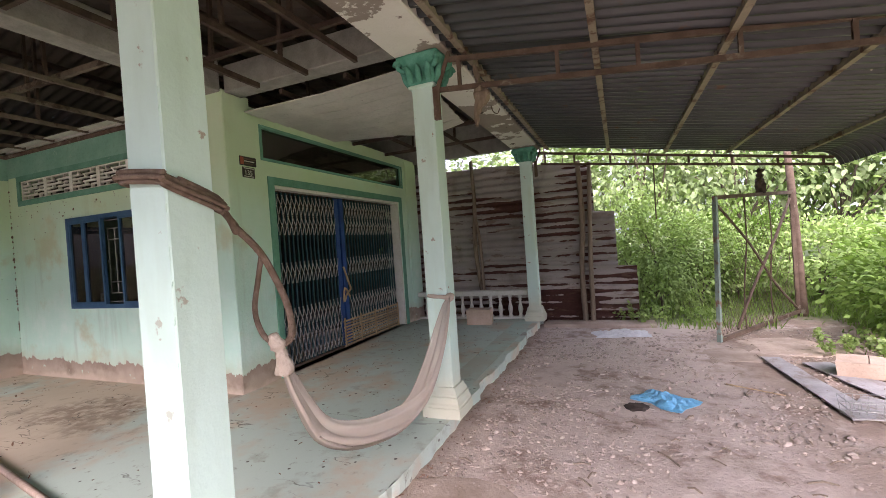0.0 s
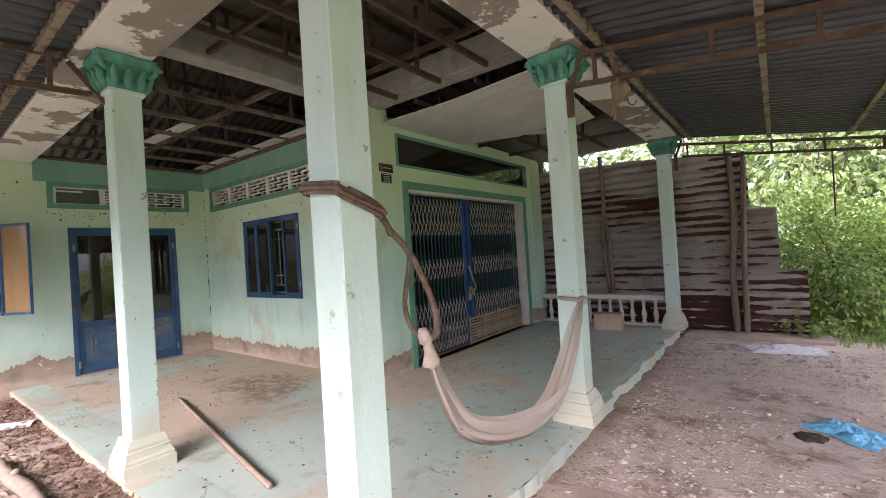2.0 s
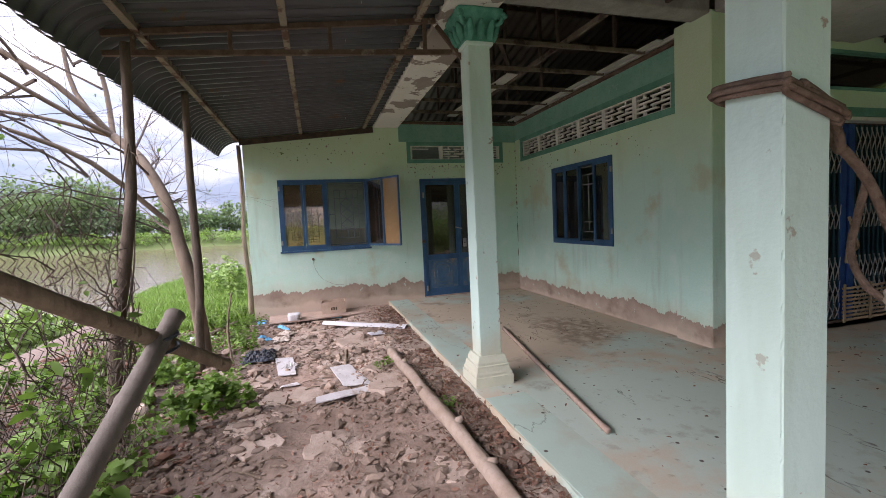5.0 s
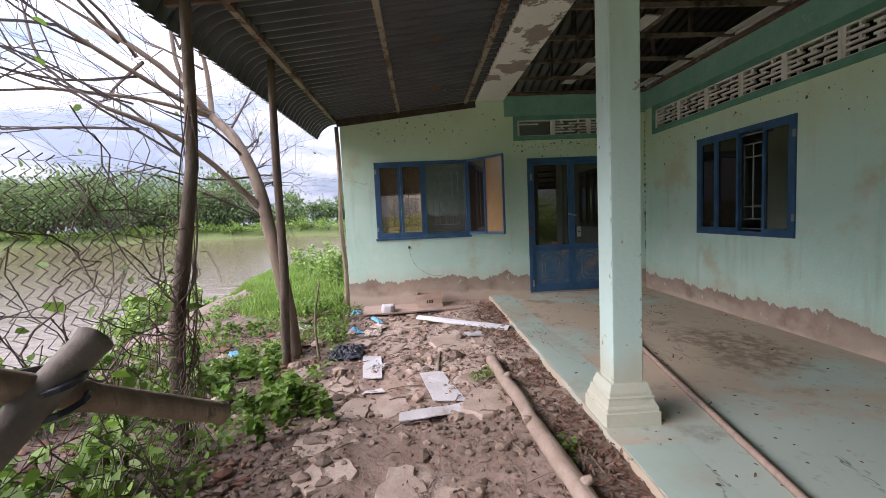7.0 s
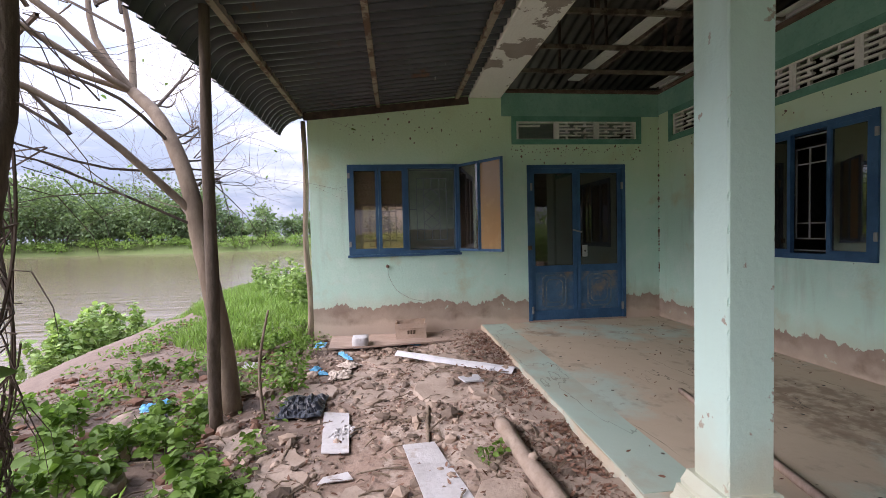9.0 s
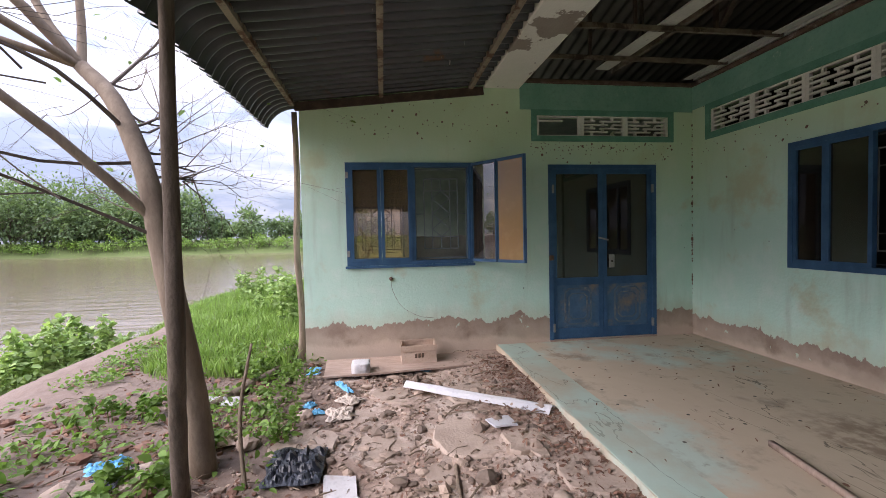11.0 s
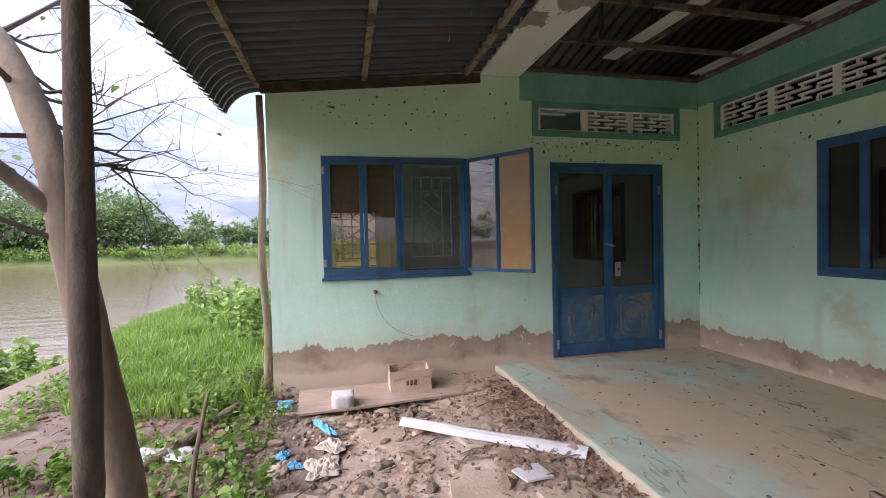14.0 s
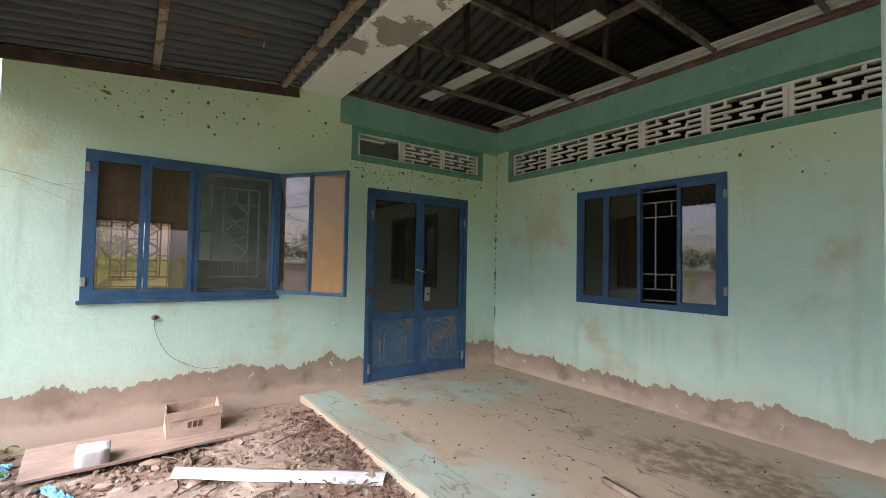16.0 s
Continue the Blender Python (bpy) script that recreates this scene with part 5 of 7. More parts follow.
# ---- open steel gate in the yard ----
yg = thing("yard_gate", 2.0, 7.8, 0.0, "rusty steel gate frame with torn wire mesh, standing open", "gate")
A, B = Vector((1.22, 6.72, 0)), Vector((2.66, 8.62, 0))
at = lambda t, z: A.lerp(B, t) + Vector((0, 0, z))
part("stile", bar(bmesh.new(), at(0, 0.02), at(0.04, 1.93), 0.05, 0.05), M["stile"], yg, "stile with worn green paint")
part("stile", bar(bmesh.new(), at(0.985, 0.08), at(0.985, 2.0), 0.05, 0.05), M["rust"], yg)
part("rail", bar(bmesh.new(), at(0.03, 1.92), at(1, 2.0), 0.045, 0.05), M["rust"], yg)
part("rail", bar(bmesh.new(), at(0, 0.04), at(1, 0.10), 0.045, 0.05), M["rust"], yg)
for p, q, w in ((at(0.04, 1.85), at(0.98, 0.15), 0.035), (at(0.96, 1.9), at(0.2, 0.12), 0.04), (at(0.36, 1.93), at(0.30, 0.08), 0.02), (at(0.66, 1.95), at(0.64, 0.08), 0.02)):
    part("brace", tube(bmesh.new(), curve_points([p, p.lerp(q, 0.35) + Vector((0.02, 0, 0.02)), p.lerp(q, 0.7) - Vector((0.02, 0, 0.02)), q], 4), w / 2, 6), M["rust"], yg)
bm = bmesh.new()
for i in range(26):
    x0 = i / 25
    for s in (-1, 1):
        p, q = at(min(max(x0, 0), 1), 0.1), at(min(max(x0 + s * 0.5, 0), 1), 0.1 + 1.8 * min(1, (x0 if s < 0 else 1 - x0) / 0.5))
        if (p - q).length > 0.1:
            tube(bm, [p, p.lerp(q, 0.5) + Vector((random.uniform(-0.03, 0.03), 0, 0)), q], 0.0022, 3, False)
part("wire_mesh", bm, M["rust"], yg, "sparse torn wire mesh")
pole("gate_post", [(2.74, 8.72, -0.05), (2.72, 8.72, 1.0), (2.69, 8.72, 2.0), (2.66, 8.72, 2.72)], [0.075, 0.06, 0.055, 0.05], M["rust"], "red-brown wooden gate post", "post")
pole("steel_post", [(1.72, 3.56, -0.05), (1.72, 3.56, 1.2), (1.72, 3.56, 2.48)], [0.04, 0.04, 0.04], M["rust"], "rusty steel post under the roof truss", "post")
tagged(link("hanging_bundle", tube(bmesh.new(), curve_points([(2.05, 7.86, 2.36), (2.06, 7.86, 2.28), (2.05, 7.85, 2.15), (2.07, 7.86, 1.98)], 4), [0.01, 0.015, 0.06, 0.05, 0.035, 0.05, 0.045, 0.055, 0.05, 0.06, 0.055, 0.06, 0.065], 8, True, 0.35), M["joist"]), "dark dried bundle hanging from the truss", "bundle")
pole("thin_rod", [(0.66, 7.9, 2.60), (0.65, 7.9, 1.72)], [0.010, 0.010], M["rust"], "thin rusty rod hanging from the truss", "rod", n=6, knots=0)
tagged(link("hanging_rag", tube(bmesh.new(), curve_points([(-0.93, 3.56, 3.0), (-0.90, 3.55, 2.86), (-0.88, 3.55, 2.76), (-0.93, 3.56, 2.62), (-0.94, 3.56, 2.5)], 4), list(np.interp(np.linspace(0, 1, 17), [0, 0.3, 0.5, 0.7, 1], [0.012, 0.03, 0.075, 0.03, 0.015])), 7, True, 0.4), M["post"]), "dry brown rag caught on the truss", "rag")

# ---- hammock ----
hm = thing("hammock", -1.35, 2.4, 0.9, "thin dusty cloth hammock slung between two columns", "hammock")
cx, cy = -1.41, 1.225
bm = bmesh.new()
for k_, (z, o) in enumerate(((1.835, 0.0), (1.85, 0.012), (1.868, 0.004))):
    r = 0.108 + o
    tube(bm, curve_points([(cx + r, cy + r, z - 0.10), (cx + r, cy - r * 0.9, z - 0.03), (cx + r * 0.9, cy - r, z - 0.015), (cx - r, cy - r, z + 0.005), (cx - r, cy + r, z - 0.02), (cx, cy + r, z - 0.06), (cx + r, cy + r + 0.01, z - 0.11)], 8), 0.010, 6)
part("cord_wrap", bm, M["rope"], hm, "brown cord wound round the column", True)
kn = Vector((-1.26, 1.53, 1.17))
bm = bmesh.new()
eye_ = Vector((-1.40, 1.46, 1.70))
tube(bm, curve_points([(cx + 0.115, cy - 0.06, 1.83), (-1.34, 1.35, 1.785), (-1.41, 1.44, 1.74), (-1.42, 1.50, 1.69), (-1.385, 1.47, 1.66), (-1.36, 1.42, 1.71), (-1.38, 1.39, 1.77)], 5), 0.014, 7)
tube(bm, curve_points([(-1.39, 1.47, 1.68), (-1.375, 1.58, 1.57), (-1.36, 1.66, 1.42), (-1.31, 1.66, 1.30), (-1.25, 1.60, 1.20), kn], 6), [0.016] * 31, 7)
tube(bm, curve_points([(-1.385, 1.60, 1.56), (-1.40, 1.585, 1.45), (-1.40, 1.555, 1.32), (-1.34, 1.53, 1.22), kn], 6), 0.012, 7)
part("cord_loop", bm, M["rope"], hm, "twisted brown cord loop", True)
part("cloth_knot", tube(bmesh.new(), curve_points([kn + Vector((0.0, -0.03, 0.055)), kn, kn + Vector((0, 0.015, -0.05)), kn + Vector((0.0, 0.03, -0.12))], 4), list(np.interp(np.linspace(0, 1, 13), [0, 0.25, 0.5, 1], [0.018, 0.032, 0.022, 0.038])), 9, True, 0.3), M["knot"], hm, "bunched cloth knot", True)
part("cloth_knot", tube(bmesh.new(), curve_points([(-1.43, 3.425, 1.13), (-1.30, 3.415, 1.12), (-1.245, 3.42, 1.11), (-1.235, 3.5, 1.12)], 4), list(np.interp(np.linspace(0, 1, 13), [0, 0.5, 0.75, 1], [0.014, 0.02, 0.04, 0.015])), 8, True, 0.2), M["knot"], hm, "bunched cloth tied round the column", True)
spine = curve_points([(-1.26, 1.54, 1.12), (-1.28, 1.63, 0.92), (-1.30, 1.80, 0.66), (-1.31, 2.05, 0.50), (-1.31, 2.35, 0.40), (-1.30, 2.65, 0.355), (-1.29, 2.95, 0.41), (-1.27, 3.2, 0.64), (-1.25, 3.36, 0.92), (-1.24, 3.42, 1.11)], 6)
n, m = len(spine), 25
verts, faces = [], []
for i, p in enumerate(spine):
    t = i / (n - 1)
    w = 0.025 + 0.18 * math.sin(math.pi * t) ** 0.8 * (0.35 + 1.25 * t)
    q = spine[min(i + 1, n - 1)] - spine[max(i - 1, 0)]
    q.normalize()
    ny, nz = (-q.z, q.y) if t > 0.5 else (-q.z * 2 * t, 1 - 2 * t + q.y * 2 * t)
    for j in range(m):
        s = j / (m - 1) * 2 - 1
        fold = 0.013 * math.sin(s * 17 + 2 * t) * math.sin(math.pi * t) + 0.008 * math.sin(s * 31 + 5 * t)
        lift = w * (0.75 * s * s + 0.30 * s)
        verts.append((p.x + w * 0.42 * s + fold, p.y + ny * lift, p.z + nz * lift + fold))
for i in range(n - 1):
    for j in range(m - 1):
        k_ = i * m + j
        faces.append((k_, k_ + 1, k_ + m + 1, k_ + m))
ob = attach(from_lists("cloth", verts, faces, M["cloth"], True), hm)
tagged(ob, "thin see-through beige cloth")
so = ob.modifiers.new("thickness", "SOLIDIFY")
so.thickness = 0.003


# ---- things lying about ----
def gz(x, y):
    return FZ if WX < x < EX and y > SY else ground_z(x, y)


def flat_board(name, corners, thick, mat, label, category, lift=0.008, bend=0.0, group=""):
    """A thin board or card given by its four corners on the ground."""
    P = [Vector((x, y, 0)) for x, y in corners]
    n, m = 8, 4
    top = [[P[0].lerp(P[1], i / n).lerp(P[3].lerp(P[2], i / n), j / m) for j in range(m + 1)] for i in range(n + 1)]
    base = max(gz(v.x, v.y) for r in top for v in r) * 0.5 + 0.5 * sum(gz(v.x, v.y) for r in top for v in r) / ((n + 1) * (m + 1))
    bm = bmesh.new()
    rows = []
    for i, r in enumerate(top):
        for j, v in enumerate(r):
            v.z = base + lift + thick + bend * math.sin(math.pi * j / m) + 0.01 * noise.noise(Vector((v.x * 5, v.y * 5, 4)))
    up = [[bm.verts.new(v) for v in r] for r in top]
    dn = [[bm.verts.new((v.x, v.y, v.z - thick)) for v in r] for r in top]
    for i in range(n):
        for j in range(m):
            bm.faces.new((up[i][j], up[i + 1][j], up[i + 1][j + 1], up[i][j + 1]))
            bm.faces.new((dn[i][j], dn[i][j + 1], dn[i + 1][j + 1], dn[i + 1][j]))
        bm.faces.new((up[i][0], dn[i][0], dn[i + 1][0], up[i + 1][0]))
        bm.faces.new((up[i][m], up[i + 1][m], dn[i + 1][m], dn[i][m]))
    for j in range(m):
        bm.faces.new((up[0][j], up[0][j + 1], dn[0][j + 1], dn[0][j]))
        bm.faces.new((up[n][j], dn[n][j], dn[n][j + 1], up[n][j + 1]))
    return tagged(link(name, bm, mat), label, category, group)


flat_board("gutter_board", [(-6.83, -0.15), (-6.03, 0.90), (-6.14, 1.0), (-6.93, -0.09)], 0.006, M["lilac"], "long white plastic gutter strip lying on the dirt", "gutter strip", 0.012, 0.035)
flat_board("booklet", [(-6.02, 0.41), (-5.88, 0.45), (-5.90, 0.62), (-6.06, 0.59)], 0.012, M["lilac"], "small pale lilac booklet lying closed on dirt", "booklet")
flat_board("ceiling_scrap", [(-5.55, -0.68), (-4.93, -0.60), (-4.92, -0.43), (-5.52, -0.49)], 0.008, M["white_board"], "dirty white board scrap with torn edge", "board scrap", group="white scraps in the dirt")
flat_board("ceiling_scrap", [(-4.92, -0.10), (-4.35, 0.0), (-4.30, 0.25), (-4.92, 0.10)], 0.008, M["white_board"], "dirty white board scrap with a hole worn", "board scrap", group="white scraps in the dirt")
flat_board("ceiling_scrap", [(-4.02, -0.24), (-4.12, 0.37), (-4.28, 0.35), (-4.15, -0.24)], 0.008, M["white_board"], "dirty white board scrap, split along its length", "board scrap", group="white scraps in the dirt")
flat_board("ceiling_scrap", [(-4.62, -0.57), (-4.66, -0.38), (-4.74, -0.42), (-4.70, -0.55)], 0.006, M["white_board"], "small torn white scrap", "board scrap", group="white scraps in the dirt")
flat_board("wall_board", [(-7.24, -0.90), (-7.38, 0.97), (-7.86, 0.97), (-7.82, -0.94)], 0.018, M["board"], "wide dusty wooden board lying beside the wall", "board", 0.004)


def carton(name, cx, cy, z, w, d, h, turn, label, open_top=True, prints=True):
    ob = tagged(new(name), label, "box")
    ob.matrix_basis = pose(cx, cy, z, 0, 0, turn)
    T = ob.matrix_basis
    t = 0.007

    def put(nm, dims, mat, lab=""):
        bm = boxes(dims)
        bmesh.ops.subdivide_edges(bm, edges=[e for e in bm.edges if e.calc_length() > 0.05], cuts=3, use_grid_fill=True)
        crush = 1.0 if open_top else 0.4
        for v in bm.verts:
            v.co += crush * (v.co.z / h) * 0.028 * (noise.noise_vector(v.co * 5 + Vector((cx, cy, 0))) + 0.3 * noise.noise_vector(v.co * 14))
        bm.transform(T)
        return part(nm, bm, mat, ob, lab)

    put("side", (-w / 2, w / 2, -d / 2, -d / 2 + t, 0, h), M["cardboard"])
    put("side", (-w / 2, w / 2, d / 2 - t, d / 2, 0, h), M["cardboard"])
    put("side", (-w / 2, -w / 2 + t, -d / 2 + t, d / 2 - t, 0, h), M["cardboard"])
    put("side", (w / 2 - t, w / 2, -d / 2 + t, d / 2 - t, 0, h), M["cardboard"])
    put("bottom", (-w / 2 + t, w / 2 - t, -d / 2 + t, d / 2 - t, 0.001, t), M["cardboard"])
    if not open_top:
        put("lid", (-w / 2, w / 2, -d / 2, -0.004, h, h + t), M["cardboard"])
        put("lid", (-w / 2, w / 2, 0.004, d / 2, h, h + t), M["cardboard"])
    else:
        for s in (-1, 1):
            bm = bar(bmesh.new(), (s * (w / 2 + 0.012), -d / 2, h - 0.02), (s * (w / 2 + 0.012), d / 2, h - 0.02), t, 0.06)
            bm.transform(T)
            part("flap", bm, M["cardboard"], ob)
    if prints:
        for k_ in range(3):
            put("print", (w / 2, w / 2 + 0.002, -0.05 + k_ * 0.035, -0.025 + k_ * 0.035, h * 0.42, h * 0.42 + 0.045), M["ink"], "faded printing")
    return ob


carton("carton", -7.64, 0.05, gz(-7.60, 0.07) + 0.030, 0.26, 0.37, 0.21, 2, "small open cardboard box on the wooden board")
carton("carton", -2.28, 7.42, FZ, 0.30, 0.42, 0.25, 98, "brown cardboard box on floor beside balustrade", False)
carton("carton", 2.2, 5.42, gz(2.2, 5.42) + 0.03, 0.30, 0.46, 0.14, 70, "worn flat cardboard box on scattered boards", False)
# plastic tub
tb = bmesh.new()
loft(tb, [square_ring(-7.37, -0.55, gz(-7.37, -0.55) + 0.03 + z, r, 5, 0, 0.12) for r, z in ((0.080, 0.0), (0.088, 0.012), (0.092, 0.11), (0.086, 0.125), (0.060, 0.127))])
tagged(link("plastic_tub", tb, M["white_board"], True), "translucent white plastic tub on the wooden board", "tub")
# driftwood log and the stick on the slab
log = pole("log", [(-4.98, 0.55, 0.11), (-4.6, 0.56, 0.115), (-4.1, 0.60, 0.12), (-3.7, 0.61, 0.115), (-3.04, 0.66, 0.11), (-2.5, 0.69, 0.10), (-1.95, 0.74, 0.06)], [0.052, 0.046, 0.050, 0.044, 0.054, 0.046, 0.050, 0.04], M["log"], "long crooked pale driftwood log lying beside slab", "log", n=12, knots=0.10)
for x, y, z, dx, dy, dz in ((-3.1, 0.66, 0.14, 0.02, 0.05, 0.06), (-3.75, 0.60, 0.14, 0.03, -0.06, 0.05), (-4.45, 0.57, 0.15, 0.02, 0.03, 0.06), (-2.6, 0.68, 0.13, 0.03, 0.06, 0.03)):
    part("knot", tube(bmesh.new(), [(x, y, z - 0.05), (x + dx * 0.5, y + dy * 0.5, z + dz * 0.3), (x + dx, y + dy, z + dz * 0.6)], [0.035, 0.025, 0.016], 8, True, 0.12), M["log"], log, "", True)
pole("stick", [(-5.24, 1.98, FZ + 0.022), (-4.0, 1.75, FZ + 0.024), (-2.63, 1.51, FZ + 0.022)], [0.022, 0.024, 0.022], M["board"], "straight wooden stick lying on the floor", "stick", n=4, knots=0.02)
pole("stick", [(-4.9, 0.06, 0.03), (-5.6, 0.12, 0.03), (-6.0, 0.28, 0.03)], [0.012, 0.014, 0.010], M["post"], "thin bent twig lying in the dirt", "stick", n=6)
pole("log", [(-8.05, -1.55, 0.06), (-8.5, -1.40, 0.07), (-8.95, -1.30, 0.05)], [0.07, 0.065, 0.07], M["post"], "short grey log lying in the grass", "log")
pole("log", [(-6.6, -1.85, 0.02), (-7.3, -1.55, 0.05), (-7.9, -1.35, 0.05)], [0.05, 0.05, 0.04], M["post"], "rotten plank lying among weeds", "log", n=5)


def crumple(name, cx, cy, w, d, h, mat, label, category, seed, turn=0.0, ragged=0.35):
    """A crumpled sheet or bag."""
    n = 26
    verts, faces = [], []
    z0 = max(gz(cx, cy), gz(cx + w / 3, cy), gz(cx - w / 3, cy))
    ca, sa = math.cos(turn), math.sin(turn)
    for i in range(n + 1):
        for j in range(n + 1):
            u, v = i / n * 2 - 1, j / n * 2 - 1
            k_ = 1 + ragged * noise.noise(Vector((math.atan2(v, u) * 1.3, seed, 0)))
            x, y = u * w / 2 * k_, v * d / 2 * k_
            f = abs(noise.noise(Vector((u * 2.2, v * 2.2, seed)))) + 0.5 * abs(noise.noise(Vector((u * 5, v * 5, seed + 3))))
            z = z0 + 0.006 + h * f * max(0, 1.05 - max(abs(u), abs(v)) ** 3)
            verts.append((cx + x * ca - y * sa, cy + x * sa + y * ca, z))
    for i in range(n):
        for j in range(n):
            k_ = i * (n + 1) + j
            faces.append((k_, k_ + 1, k_ + n + 2, k_ + n + 1))
    ob = from_lists(name, verts, faces, mat, False)
    so_ = ob.modifiers.new("thickness", "SOLIDIFY")
    so_.thickness = 0.004
    return tagged(ob, label, category)


crumple("plastic_sheet", 0.38, 4.42, 0.46, 0.36, 0.07, M["blue_plastic"], "crumpled sky blue plastic sheet on bare ground", "plastic sheet", 3.0, -0.6)
crumple("bin_bag", -5.66, -0.86, 0.42, 0.34, 0.085, M["black_plastic"], "crumpled shiny black plastic bag on dirt", "plastic bag", 7.0)
crumple("sack", 0.02, 7.15, 0.78, 0.42, 0.10, M["white_sack"], "white woven sack lying flat near tin fence", "sack", 11.0, 0.15, 0.2)
for i, (x, y, w, d) in enumerate(((-7.60, -1.05, 0.26, 0.12), (-7.05, -0.70, 0.36, 0.05), (-7.44, 0.06, 0.22, 0.06), (-6.55, -0.86, 0.10, 0.06), (-5.9, -2.05, 0.22, 0.14), (-6.72, -0.95, 0.10, 0.08))):
    crumple("blue_rag", x, y, w, d, 0.05, M["blue_plastic"], "torn strip of blue plastic in the dirt", "plastic scrap", 20.0 + i, 0.5 * i, 0.6)
for i, (x, y, w, d, mt) in enumerate(((-6.5, -0.68, 0.26, 0.2, "scrap"), (-6.75, -0.62, 0.22, 0.16, "scrap"), (-6.1, -1.5, 0.3, 0.18, "cardboard"), (-5.2, -0.5, 0.25, 0.14, "white_board"), (-6.3, -1.1, 0.2, 0.16, "cardboard"), (-6.9, -1.75, 0.4, 0.2, "white_board"), (-5.75, -1.9, 0.28, 0.2, "black_plastic"))):
    crumple("litter_scrap", x, y, w, d, 0.06, M[mt], "dusty crumpled scrap of packaging", "litter", 40.0 + i, 0.9 * i, 0.5)
# rocks on the bank
for i, (x, y, r) in enumerate(((-5.48, -2.03, 0.14), (-5.25, -1.98, 0.08), (-5.05, -1.85, 0.09), (-4.85, -1.95, 0.08), (-4.72, -1.72, 0.11), (-5.7, -1.75, 0.10), (-6.05, -1.25, 0.07), (-4.35, -1.62, 0.12), (-6.5, -0.95, 0.06), (-5.35, -1.3, 0.07))):
    bm = bmesh.new()
    bmesh.ops.create_icosphere(bm, subdivisions=3, radius=1)
    for v in bm.verts:
        k_ = 1 + 0.35 * noise.noise(v.co * 1.4 + Vector((i * 5, 0, 0))) + 0.12 * noise.noise(v.co * 4 + Vector((0, i * 5, 0)))
        v.co = Vector((x + v.co.x * r * k_ * 1.2, y + v.co.y * r * k_, ground_z(x, y) + r * 0.25 + v.co.z * r * k_ * 0.7))
    tagged(link("rock", bm, M["concrete"] if i % 3 else M["stone"]), "rough dusty rock lying among weeds", "rock", "rocks on the river bank")
# wire basket by the boards
wb = thing("wire_basket", 1.74, 4.32, 0.03, "small grey wire basket lying on the boards", "basket")
for z_, s_ in ((0.04, 0.9), (0.10, 0.97), (0.16, 1.0)):
    r_ = [(1.74 + s_ * 0.15 * cx_, 4.32 + s_ * 0.11 * cy_, z_) for cx_, cy_ in ((-1, -1), (1, -1), (1, 1), (-1, 1), (-1, -1))]
    part("ring", tube(bmesh.new(), r_, 0.003, 5), M["metal"], wb)
for t_ in np.linspace(-1, 1, 7):
    part("wire", tube(bmesh.new(), [(1.74 + 0.15 * t_, 4.32 - 0.11, 0.16), (1.74 + 0.135 * t_, 4.32 - 0.10, 0.04), (1.74 + 0.135 * t_, 4.32 + 0.10, 0.04), (1.74 + 0.15 * t_, 4.32 + 0.11, 0.16)], 0.002, 4), M["metal"], wb)
# dark stone by the blue sheet
bm = bmesh.new()
bmesh.ops.create_icosphere(bm, subdivisions=3, radius=1)
for v in bm.verts:
    k_ = 1 + 0.3 * noise.noise(v.co * 2)
    v.co = Vector((0.13 + v.co.x * 0.10 * k_, 4.22 + v.co.y * 0.09 * k_, 0.01 + v.co.z * 0.03 * k_))
tagged(link("stone", bm, M["hole"]), "dark damp flat stone set in the ground", "stone")
# boards by the yard gate
for c, lab in (([(1.48, 6.0), (1.62, 4.25), (1.84, 4.3), (1.66, 6.0)], "long white board lying on the yard"), ([(1.80, 5.8), (2.15, 4.2), (2.45, 4.3), (2.05, 5.85)], "grey broken board lying on the yard"), ([(1.7, 4.5), (2.3, 3.9), (2.5, 4.2), (1.9, 4.8)], "grey board corner on the yard")):
    flat_board("loose_board", c, 0.012, M["grey_board"], lab, "board", 0.012, 0.0, "loose boards in the yard")
pole("stick", [(0.95, 5.0, 0.012), (1.35, 4.75, 0.012)], [0.008, 0.006], M["slat"], "thin pale stick on bare ground", "stick", n=5)

# ---- rubble, concrete pieces, litter ----
def slab_piece(cx, cy, r, h, seed, group):
    bm = bmesh.new()
    n = 17
    rim = []
    for i in range(n):
        a = 2 * math.pi * i / n
        k_ = r * (1 + 0.55 * noise.noise(Vector((math.cos(a) * 1.2, math.sin(a) * 1.2, seed))) + 0.35 * noise.noise(Vector((math.cos(a) * 4, math.sin(a) * 4, seed))))
        rim.append((cx + k_ * math.cos(a) * 1.2, cy + k_ * math.sin(a)))
    z = gz(cx, cy) + h * 0.32
    tilt = random.uniform(-0.02, 0.02)
    loft(bm, [[(cx + (x - cx) * s, cy + (y - cy) * s, zz + tilt * (x - cx) + 0.006 * noise.noise(Vector((x * 9, y * 9, seed)))) for x, y in rim] for s, zz in ((1.04, z - 0.09), (1.0, z - 0.012), (0.95, z))])
    return tagged(link("concrete_piece", bm, M["concrete"]), "flat broken piece of dusty concrete in dirt", "rubble", group)


